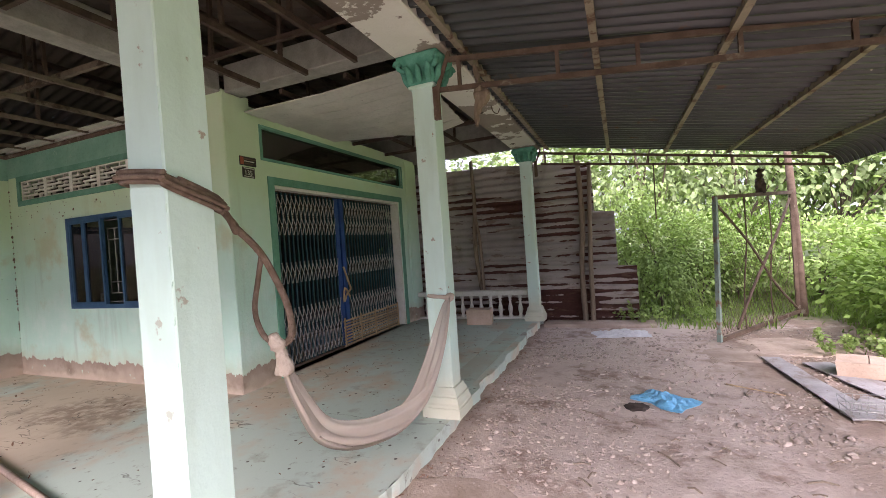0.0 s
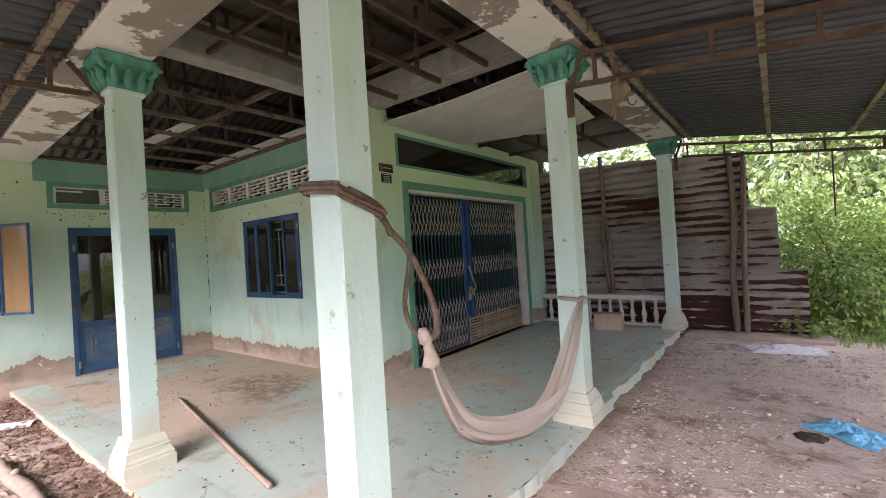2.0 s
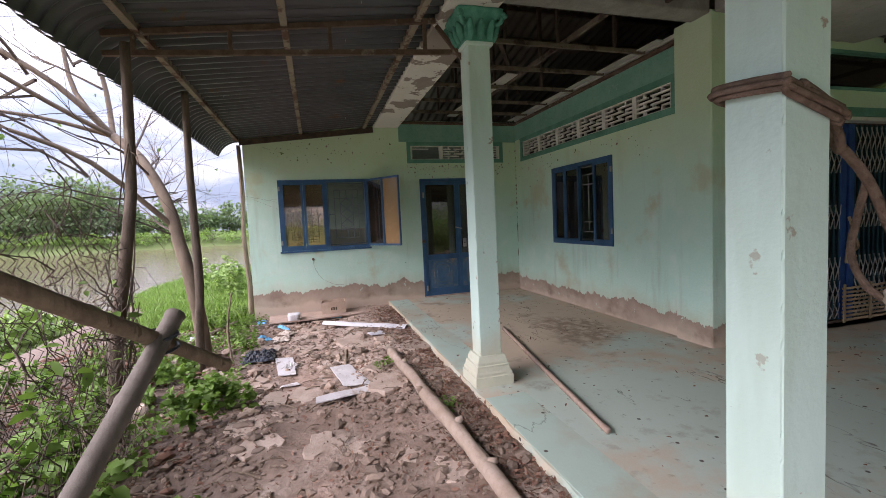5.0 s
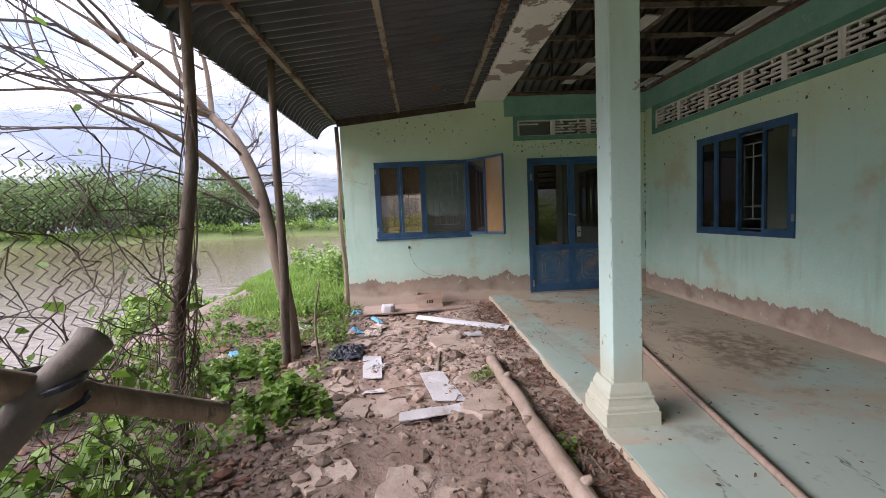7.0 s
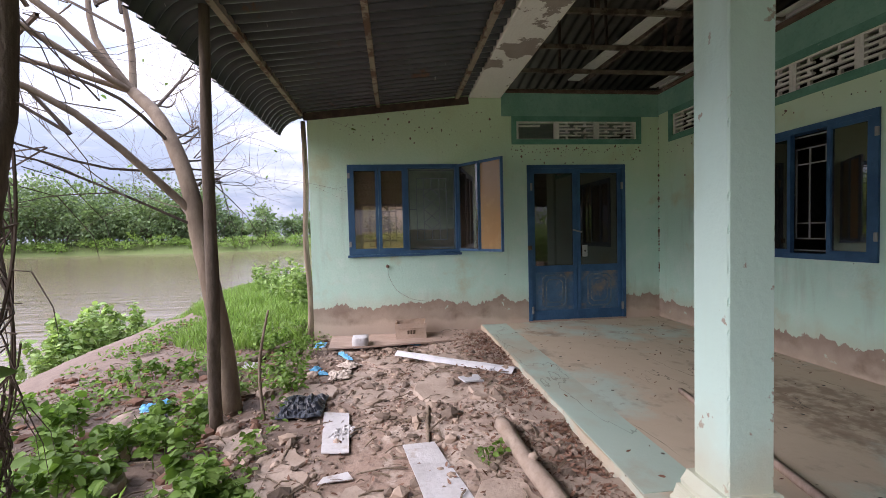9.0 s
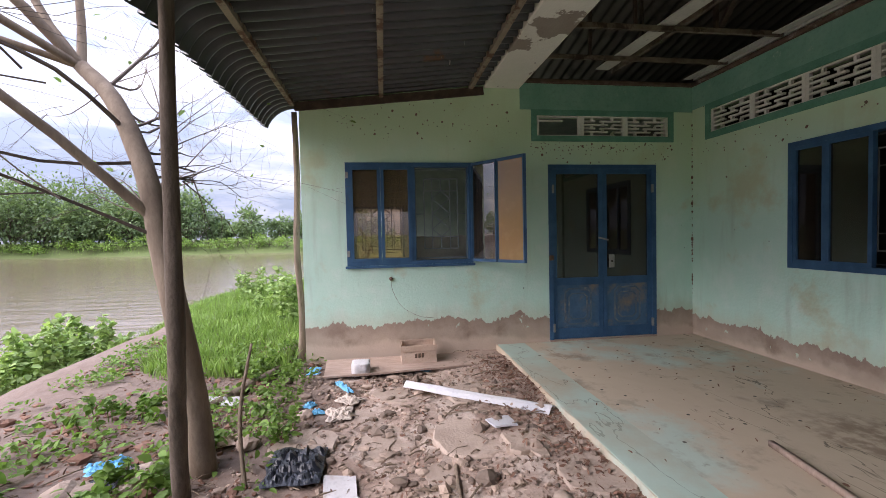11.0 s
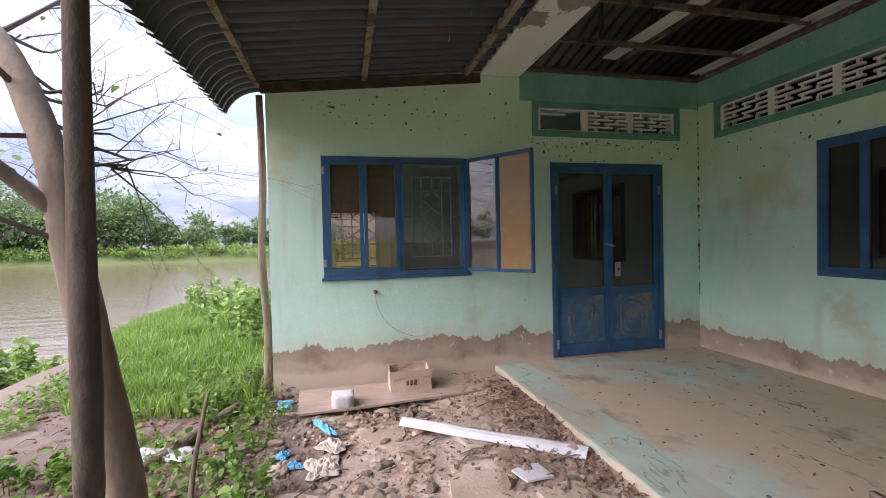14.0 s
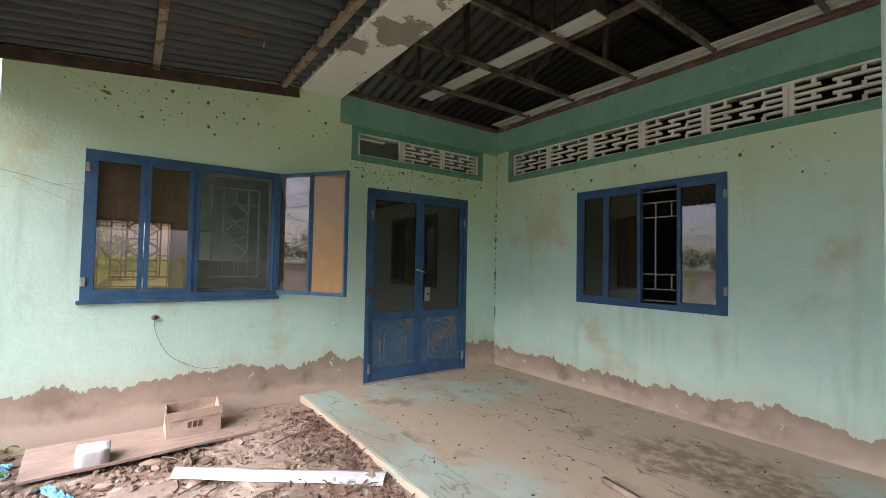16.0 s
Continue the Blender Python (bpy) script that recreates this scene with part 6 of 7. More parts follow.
GR = "broken concrete in the dirt"
for i, (x, y, r, h) in enumerate(((-5.22, 0.84, 0.20, 0.05), (-4.23, 0.40, 0.20, 0.05), (-4.20, 0.86, 0.22, 0.045), (-4.64, -0.78, 0.16, 0.05), (-4.33, -0.60, 0.15, 0.04), (-4.41, -0.33, 0.15, 0.04), (-5.05, 0.02, 0.16, 0.045), (-5.99, -0.86, 0.2, 0.05), (-3.55, -0.62, 0.14, 0.02), (-3.2, 0.05, 0.11, 0.03), (-2.75, 0.55, 0.12, 0.03), (-4.0, -0.7, 0.22, 0.035), (-4.55, -0.85, 0.15, 0.04), (-4.9, -0.85, 0.13, 0.04), (-5.9, 0.25, 0.24, 0.045), (-6.2, -0.35, 0.30, 0.04), (-5.45, 0.1, 0.18, 0.04), (-6.55, 0.45, 0.22, 0.035),
                                  (-5.9, -0.45, 0.2, 0.045), (-3.4, -0.2, 0.13, 0.03), (-4.7, 0.35, 0.14, 0.04), (-6.8, -0.25, 0.18, 0.03), (-5.2, -1.15, 0.14, 0.05), (-4.6, -1.3, 0.2, 0.03), (-3.0, 0.35, 0.12, 0.03), (-5.65, 0.62, 0.16, 0.05))):
    slab_piece(x, y, r, h, i * 3.1, GR)
for i, (x, y, r, h) in enumerate(((-0.72, 2.35, 0.40, 0.03), (2.0, 6.55, 0.45, 0.03), (1.2, 6.1, 0.3, 0.02))):
    slab_piece(x, y, r, h, 60 + i * 3.1, "worn concrete crust in the yard")


def scatter_stones(name, spots, mat, label, seed):
    rng = np.random.default_rng(seed)
    ico = bmesh.new()
    bmesh.ops.create_icosphere(ico, subdivisions=1, radius=1)
    base_v = np.array([v.co[:] for v in ico.verts])
    base_f = [[v.index for v in f.verts] for f in ico.faces]
    ico.free()
    V, F = [], []
    for x, y, s in spots:
        o = len(V)
        sc = s * rng.uniform(0.6, 1.3, 3) * np.array([1.15, 1.0, 0.65])
        a = rng.uniform(0, 6.28)
        p = base_v * (1 + 0.28 * rng.uniform(-1, 1, (len(base_v), 1))) * sc
        q = np.stack([p[:, 0] * math.cos(a) - p[:, 1] * math.sin(a), p[:, 0] * math.sin(a) + p[:, 1] * math.cos(a), p[:, 2]], 1)
        q += np.array([x, y, gz(x, y) + s * 0.2])
        V += [tuple(v) for v in q]
        F += [tuple(i + o for i in f) for f in base_f]
    return tagged(from_lists(name, V, F, mat), label, "rubble", kind="stuff")


rng = np.random.default_rng(4)
spots = []
while len(spots) < 7000:
    x, y = rng.uniform(-7.8, -0.6), rng.uniform(-1.5, 0.96)
    if noise.noise(Vector((x * 1.6, y * 1.6, 9))) + rng.uniform(-0.3, 0.5) > 0.05:
        spots.append((x, y, float(np.clip(rng.lognormal(-4.55, 0.65), 0.004, 0.06))))
scatter_stones("gravel", spots, M["stone"], "loose rubble and clods on the dirt", 1)
spots = []
while len(spots) < 8500:
    x, y = rng.uniform(-1.15, 3.0), rng.uniform(1.6, 7.6)
    if noise.noise(Vector((x * 1.1, y * 1.1, 2))) + rng.uniform(-0.3, 0.35) > 0.05 or x < -0.9:
        spots.append((x, y, float(np.clip(rng.lognormal(-4.75, 0.5), 0.004, 0.028))))
scatter_stones("gravel", spots, M["gravel"], "loose pale gravel on the trodden yard", 2)


spots = []
while len(spots) < 2600:
    x, y = rng.uniform(-9.5, -2.0), rng.uniform(-3.6, -1.0)
    if noise.noise(Vector((x * 1.4, y * 1.4, 5))) + rng.uniform(-0.4, 0.4) > 0.0:
        spots.append((x, y, float(np.clip(rng.lognormal(-4.3, 0.6), 0.005, 0.06))))
scatter_stones("clods", spots, M["litter"], "dark clods and rotten litter on the bank", 3)


# ---- leaves and grass ----
def leaf_mesh(name, centres, ways, sizes, mat, rng, fold=0.25, aspect=0.55):
    """Many small bent leaves, each of two quads, with a point at its tip."""
    n = len(centres)
    C, S = np.asarray(centres), np.asarray(sizes)[:, None]
    D = np.asarray(ways) + rng.normal(0, 0.45, (n, 3))
    D /= np.linalg.norm(D, axis=1)[:, None] + 1e-9
    up = rng.normal(0, 0.6, (n, 3)) + np.array([0, 0, 1.0])
    R = np.cross(D, up)
    R /= np.linalg.norm(R, axis=1)[:, None] + 1e-9
    N = np.cross(R, D)
    edge = lambda along, side, dip: C + D * S * along + R * S * aspect * side + N * S * fold * dip
    V = np.stack([C, edge(0.28, 0.46, 0.28), edge(0.68, 0.40, 0.12), C + D * S - N * S * fold * 0.5, edge(0.68, -0.40, 0.12), edge(0.28, -0.46, 0.28), C + D * S * 0.5], 1).reshape(-1, 3)
    me = bpy.data.meshes.new(name)
    idx = np.arange(n) * 7
    F = np.concatenate([np.stack([idx, idx + 1, idx + 2, idx + 3, idx + 6], 1), np.stack([idx, idx + 6, idx + 3, idx + 4, idx + 5], 1)], 0)
    me.vertices.add(len(V))
    me.vertices.foreach_set("co", V.ravel())
    me.loops.add(F.size)
    me.loops.foreach_set("vertex_index", F.ravel())
    me.polygons.add(len(F))
    me.polygons.foreach_set("loop_start", np.arange(len(F)) * 5)
    me.polygons.foreach_set("loop_total", np.full(len(F), 5))
    me.update()
    me.validate()
    me.materials.append(mat)
    return new(name, me)


def crown_points(rng, n, centre, radii, clumps, spread=0.28, top_bias=0.0):
    """Points in clumps near the shell of an uneven crown."""
    u = rng.normal(0, 1, (clumps, 3))
    u /= np.linalg.norm(u, axis=1)[:, None]
    u[:, 2] = np.abs(u[:, 2]) * (1 - top_bias) + u[:, 2] * top_bias
    r = rng.uniform(0.35, 1.0, (clumps, 1)) ** 0.6
    heads = u * r * np.array(radii)
    k_ = rng.integers(0, clumps, n)
    off = rng.normal(0, spread, (n, 3)) * np.array(radii) * rng.uniform(0.5, 1.1, (n, 1))
    P = heads[k_] + off
    W = P / (np.linalg.norm(P, axis=1)[:, None] + 1e-6)
    W[:, 2] -= 0.25
    return P + np.array(centre), W


def limb_set(bm, rng, base, heads, r0):
    for h in heads:
        b, h = Vector(base), Vector(h)
        mid_ = b.lerp(h, 0.5) + Vector((rng.uniform(-0.2, 0.2), rng.uniform(-0.2, 0.2), 0.15))
        tube(bm, curve_points([b, mid_, h], 4), list(np.linspace(r0, r0 * 0.25, 9)), 5)


def tree(name, x, y, height, radius, leaves, leaf_size, mat, label, seed, low=0.35, clumps=26, category="tree", group="", trunk=0.08):
    rng = np.random.default_rng(seed)
    z = ground_z(x, y)
    ob = thing(name, x, y, z, label, category, group)
    cz = z + height * (1 + low) / 2
    P, W = crown_points(rng, leaves, (x, y, cz), (radius, radius, height * (1 - low) / 2), clumps, 0.26, 0.9)
    bm = bmesh.new()
    tube(bm, curve_points([(x, y, z - 0.1), (x + rng.uniform(-0.15, 0.15), y, z + height * 0.35), (x + rng.uniform(-0.3, 0.3), y, z + height * 0.75)], 4), list(np.linspace(trunk, trunk * 0.4, 9)), 7)
    limb_set(bm, rng, (x, y, z + height * max(low, 0.1)), [tuple(P[i]) for i in rng.integers(0, len(P), 9)], trunk * 0.5)
    part("trunk", bm, M["twig"], ob)
    cr = leaf_mesh("crown", P, W, rng.uniform(0.6, 1.3, leaves) * leaf_size, mat, rng)
    attach(cr, ob)
    return ob


# growth behind the fence and beyond the yard gate
GT = "broad-leaved trees beyond the yard"
for i, (x, y, h, r, n) in enumerate(((-4.6, 10.6, 5.2, 1.9, 1500), (-1.8, 11.2, 5.4, 2.0, 1700), (0.6, 11.6, 5.2, 1.9, 2400), (2.6, 12.0, 5.6, 2.0, 2600), (4.6, 12.2, 4.8, 2.0, 2400), (6.8, 11.6, 4.6, 2.1, 2200), (1.5, 14.5, 7.0, 2.6, 2400), (4.6, 15.0, 6.6, 2.6, 2200), (8.0, 13.5, 5.6, 2.6, 2200), (10.5, 11.5, 5.0, 2.5, 1800), (-1.0, 15.5, 7.2, 2.8, 1800), (11.5, 16.5, 7.0, 3.0, 1500), (7.5, 18.0, 8.0, 3.2, 1500))):
    tree("broadleaf_tree", x, y, h, r, int(n * 1.5), 0.17 if y < 13 else 0.22, M["leaf_big"], "young tree with broad bright green leaves", 100 + i, 0.12 if y > 13 else 0.22, 30, "tree", GT, 0.07)
GB = "bushes round the yard"
for i, (x, y, h, r, n, s, mt) in enumerate(((0.75, 9.1, 2.15, 0.85, 6500, 0.075, "leaf_bush"), (1.45, 9.7, 1.7, 0.8, 3500, 0.085, "leaf_bush"), (0.2, 10.0, 2.3, 0.9, 3000, 0.09, "leaf_bush"), (2.2, 10.3, 1.8, 0.9, 3000, 0.09, "leaf_weed"), (3.4, 10.0, 1.5, 1.0, 3000, 0.10, "leaf_bush"), (4.6, 9.6, 1.5, 1.1, 3200, 0.10, "leaf_bush"), (3.9, 8.2, 1.25, 0.9, 3000, 0.10, "leaf_weed"), (3.35, 6.7, 1.15, 0.75, 3000, 0.09, "leaf_weed"), (4.4, 6.6, 1.6, 1.0, 3000, 0.10, "leaf_bush"), (5.6, 8.0, 1.9, 1.2, 3000, 0.11, "leaf_bush"), (6.5, 10.0, 2.2, 1.3, 2600, 0.12, "leaf_bush"), (5.6, 5.5, 1.6, 1.1, 2000, 0.11, "leaf_weed"), (7.5, 7.0, 2.2, 1.4, 2000, 0.12, "leaf_bush"))):
    tree("bush", x, y, h, r, n, s, M[mt], "dense bright green bush with small leaves", 200 + i, 0.0, 34, "bush", GB, 0.025)


def grass_patch(name, rng, pick, count, height, mat, label):
    V, F = [], []
    while len(F) < count:
        x, y, k_ = pick(rng)
        if not k_:
            continue
        z = ground_z(x, y)
        h = height * rng.uniform(0.5, 1.3) * (0.85 + 0.9 * noise.noise(Vector((x * 1.9, y * 1.9, 12))))
        a, w = rng.uniform(0, 6.28), rng.uniform(0.004, 0.009) * (1 + height)
        lean = rng.normal(0, 0.4, 2) * h
        o = len(V)
        dx, dy = math.cos(a) * w, math.sin(a) * w
        V += [(x - dx, y - dy, z - 0.01), (x + dx, y + dy, z - 0.01), (x + dx * 0.8 + lean[0] * 0.4, y + dy * 0.8 + lean[1] * 0.4, z + h * 0.6), (x - dx * 0.8 + lean[0] * 0.4, y - dy * 0.8 + lean[1] * 0.4, z + h * 0.6), (x + lean[0], y + lean[1], z + h)]
        F += [(o, o + 1, o + 2, o + 3), (o + 3, o + 2, o + 4)]
    return tagged(from_lists(name, V, F, mat), label, "grass", kind="stuff")


def bank_pick(r):
    x, y = r.uniform(-17, -7.6), r.uniform(-6.4, -1.15)
    d = noise.noise(Vector((x * 0.9, y * 0.9, 6)))
    return x, y, (y - 0.42 * x + 0.5 * d > 0.75 or (d > 0.42 and y < -4.5)) and (x < -8.1 or (y < -1.3)) and land(x, y) > WATER + 0.02


grass_patch("grass", np.random.default_rng(8), bank_pick, 64000, 0.17, M["grass"], "bright green tall grass on the river bank")


def yard_pick(r):
    x, y = r.uniform(-0.3, 9), r.uniform(6.2, 16)
    d = noise.noise(Vector((x * 1.1, y * 1.1, 4)))
    inside = x < 2.7 and y < 8.4
    return x, y, (not inside and (x > 3.0 or y > 8.5)) or (inside and y > 7.6 and d > 0.1 and x > 0.4)


grass_patch("grass", np.random.default_rng(9), yard_pick, 40000, 0.15, M["grass"], "tall bright grass beyond the yard gate")


def far_pick(r):
    x, y = r.uniform(-104, -80), r.uniform(-112, 4)
    return x, y, land(x, y) > WATER + 0.2


grass_patch("grass", np.random.default_rng(10), far_pick, 16000, 0.8, M["leaf_bank"], "green reeds along the far river bank")


# low weeds
def weed(name, x, y, h, r, n, s, seed, mat="leaf_weed", label="low leafy green weed growing in the dirt", group="weeds by the river side"):
    rng = np.random.default_rng(seed)
    z = ground_z(x, y)
    ob = thing(name, x, y, z, label, "weed", group)
    n = int(n * 1.4)
    stems = bmesh.new()
    tips = []
    for i in range(max(5, int(r * 26))):
        a, d = rng.uniform(0, 6.28), r * math.sqrt(rng.uniform(0, 1))
        bx, by = x + 0.7 * d * math.cos(a), y + 0.7 * d * math.sin(a)
        t = (x + d * math.cos(a), y + d * math.sin(a), z + h * rng.uniform(0.5, 1.0) * (1 - 0.35 * (d / r) ** 2))
        tube(stems, [(bx, by, ground_z(bx, by) - 0.01), ((bx + t[0]) / 2, (by + t[1]) / 2, (z + t[2]) / 2 + 0.03), t], [0.004, 0.003, 0.002], 4)
        tips.append((Vector((bx, by, z)), Vector(t)))
    C, W = [], []
    for i in range(n):
        b, t = tips[rng.integers(0, len(tips))]
        p = b.lerp(t, rng.uniform(0.35, 1.0))
        C.append((p.x + rng.normal(0, 0.02), p.y + rng.normal(0, 0.02), p.z + rng.normal(0, 0.02)))
        a = rng.uniform(0, 6.28)
        W.append((math.cos(a), math.sin(a), rng.uniform(-0.3, 0.4)))
    part("stem", stems, M["leaf_weed"], ob)["kind"] = "stuff"
    attach(leaf_mesh("leaves", C, W, rng.uniform(0.5, 1.2, n) * s * 0.85, M[mat], rng, 0.3, 0.7), ob)
    return ob


for i, (x, y, h, r, n, s) in enumerate(((-4.15, -1.0, 0.32, 0.30, 260, 0.085), (-4.5, -1.2, 0.34, 0.34, 300, 0.085), (-5.0, -1.55, 0.32, 0.36, 280, 0.08), (-5.5, -1.75, 0.28, 0.32, 200, 0.08), (-4.4, -1.9, 0.42, 0.45, 320, 0.09), (-5.1, -2.3, 0.4, 0.42, 280, 0.09), (-3.6, -1.9, 0.5, 0.45, 300, 0.10), (-6.2, -1.0, 0.22, 0.3, 160, 0.06), (-6.7, -1.15, 0.20, 0.3, 160, 0.055), (-7.2, -1.2, 0.22, 0.28, 160, 0.055), (-1.75, -1.08, 0.5, 0.3, 220, 0.10), (-3.2, -2.6, 0.7, 0.6, 420, 0.12), (-2.3, -2.8, 0.8, 0.6, 420, 0.13), (-1.2, -2.6, 0.8, 0.6, 400, 0.13), (-4.2, -3.0, 0.6, 0.6, 380, 0.12), (-0.4, -2.2, 0.8, 0.5, 320, 0.13), (-3.4, -4.2, 0.9, 0.8, 420, 0.15), (-1.6, -4.4, 1.0, 0.9, 420, 0.16), (-5.6, -2.9, 0.35, 0.45, 220, 0.09), (-6.6, -2.4, 0.25, 0.4, 180, 0.08), (-5.9, -1.35, 0.26, 0.3, 170, 0.07), (-2.9, -1.55, 0.55, 0.4, 300, 0.10), (-2.4, -1.6, 0.6, 0.4, 300, 0.11), (-1.9, -1.55, 0.65, 0.45, 340, 0.11), (-1.4, -1.6, 0.7, 0.45, 340, 0.12), (-2.1, -1.05, 0.45, 0.28, 200, 0.09), (-2.6, -0.95, 0.25, 0.25, 120, 0.08), (-8.15, -1.35, 0.3, 0.3, 200, 0.06), (-7.55, -1.55, 0.3, 0.35, 220, 0.07), (-4.7, 0.42, 0.10, 0.12, 30, 0.05), (-3.5, 0.7, 0.12, 0.12, 30, 0.05))):
    weed("weed", x, y, h, r, n, s, 300 + i)
for i, (x, y, h, r, n, s) in enumerate(((-11.6, -6.0, 1.5, 0.95, 1300, 0.17), (-12.3, -6.8, 1.6, 1.0, 1100, 0.18), (-10.9, -6.5, 1.2, 0.7, 700, 0.15), (-9.9, -1.8, 1.15, 0.3, 260, 0.11), (-11.8, -2.2, 0.8, 0.7, 500, 0.11), (-13.6, -3.2, 0.8, 0.7, 500, 0.12))):
    weed("bank_shrub", x, y, h, r, n, s, 340 + i, "leaf_bush", "leafy bright green shrub on the river bank", "shrubs on the river bank")
for i, (x, y) in enumerate(((2.3, 6.3), (2.7, 5.9), (3.1, 5.6), (2.9, 6.6), (0.55, 8.0), (0.2, 8.2), (1.3, 8.3), (3.2, 5.0))):
    weed("weed", x, y, 0.35, 0.3, 180, 0.07, 360 + i, "leaf_bush", "low bright weed growing beside the yard", "weeds round the yard")

# dry leaves blown against the slab and about
rng = np.random.default_rng(12)
C, W, S = [], [], []
for i in range(8400):
    if i < 3400:
        x, y = rng.uniform(-7.6, -2.0), SY - abs(rng.normal(0, 0.2)) - 0.01
    elif i < 7700:
        x, y = rng.uniform(-7.7, -0.5), rng.uniform(-2.6, 0.9)
    elif i < 7950:
        x, y = EX + 0.03 + abs(rng.normal(0, 0.08)), rng.uniform(1.6, 7.4)
    elif i < 8150:
        x, y = rng.uniform(-7.7, -1.5), rng.uniform(1.1, 3.4)
    else:
        x, y = rng.uniform(-3.5, -1.4), rng.uniform(3.4, 7.7)
    C.append((x, y, (FZ + 0.006 if (x < EX and y > SY) else ground_z(x, y) + 0.012)))
    a = rng.uniform(0, 6.28)
    W.append((math.cos(a), math.sin(a), 0.0))
    S.append(rng.uniform(0.012, 0.05) if i < 7700 else rng.uniform(0.012, 0.04))
tagged(leaf_mesh("dry_leaves", C, W, S, M["litter"], rng, 0.15, 0.4), "dry brown leaves scattered on floor and dirt", "leaf litter", kind="stuff")

# creeping weeds over the bank
rng = np.random.default_rng(13)
C, W, S = [], [], []
while len(C) < 5200:
    x, y = rng.uniform(-9.5, -2.5), rng.uniform(-3.6, -0.95)
    if noise.noise(Vector((x * 1.7, y * 1.7, 15))) + 0.25 * noise.noise(Vector((x * 6, y * 6, 5))) < 0.08 + 0.25 * max(0, y + 1.4):
        continue
    C.append((x, y, ground_z(x, y) + rng.uniform(0.01, 0.09)))
    a = rng.uniform(0, 6.28)
    W.append((math.cos(a), math.sin(a), 0.25))
    S.append(rng.uniform(0.025, 0.07))
tagged(leaf_mesh("creeping_weed", C, W, S, M["leaf_weed"], rng, 0.25, 0.6), "low creeping green weeds over the bank", "weeds", kind="stuff")

# dead twigs and splinters
bm = bmesh.new()
rng = np.random.default_rng(14)
for i in range(1300):
    x, y = (rng.uniform(-8.5, -1.2), rng.uniform(-3.2, 0.9)) if i < 1150 else (rng.uniform(-1.0, 2.6), rng.uniform(1.8, 7.4))
    a, l = rng.uniform(0, 6.28), min(0.3, 0.04 + rng.exponential(0.07))
    p, q = Vector((x, y, ground_z(x, y) + 0.015)), Vector((x + l * math.cos(a), y + l * math.sin(a), 0))
    if q.x < EX and q.y > SY - 0.02:
        continue
    q.z = ground_z(q.x, q.y) + 0.015
    tube(bm, [p, p.lerp(q, 0.5) + Vector((0, 0, rng.uniform(0.004, 0.02))), q], rng.uniform(0.002, 0.006), 4)
tagged(link("dry_twig", bm, M["post"]), "dead twigs and splinters strewn over the dirt", "twigs", kind="stuff")

# ---- poles and trees by the river ----
GP = "rough wooden poles under the eave"
pole("eave_pole", [(-3.92, -1.62, -0.1), (-3.72, -1.46, 0.8), (-3.71, -1.385, 1.2), (-3.72, -1.32, 1.6), (-3.76, -1.30, 1.9), (-3.74, -1.26, 2.74)], [0.050, 0.044, 0.040, 0.036, 0.033, 0.030], M["dark_pole"], "rough grey pole wound with dry vines", "pole", GP)
pole("eave_pole", [(-5.44, -1.41, -0.1), (-5.30, -1.35, 0.5), (-5.19, -1.29, 1.0), (-5.22, -1.30, 2.0), (-5.24, -1.29, 2.86)], [0.046, 0.042, 0.040, 0.036, 0.032], M["dark_pole"], "split grey wooden pole holding the eave", "pole", GP)
pole("eave_pole", [(-8.12, -1.27, -0.1), (-8.16, -1.25, 0.5), (-8.06, -1.27, 1.3), (-8.10, -1.25, 2.0), (-8.05, -1.25, 2.84)], [0.045, 0.04, 0.035, 0.035, 0.03], M["post"], "crooked thin pole beside the house corner", "pole", GP)
pole("stalk", [(-5.5, -1.1, -0.02), (-5.6, -1.15, 0.4), (-5.7, -1.1, 0.8)], [0.015, 0.012, 0.008], M["post"], "dead thin stalk standing in the weeds", "stalk", n=5)


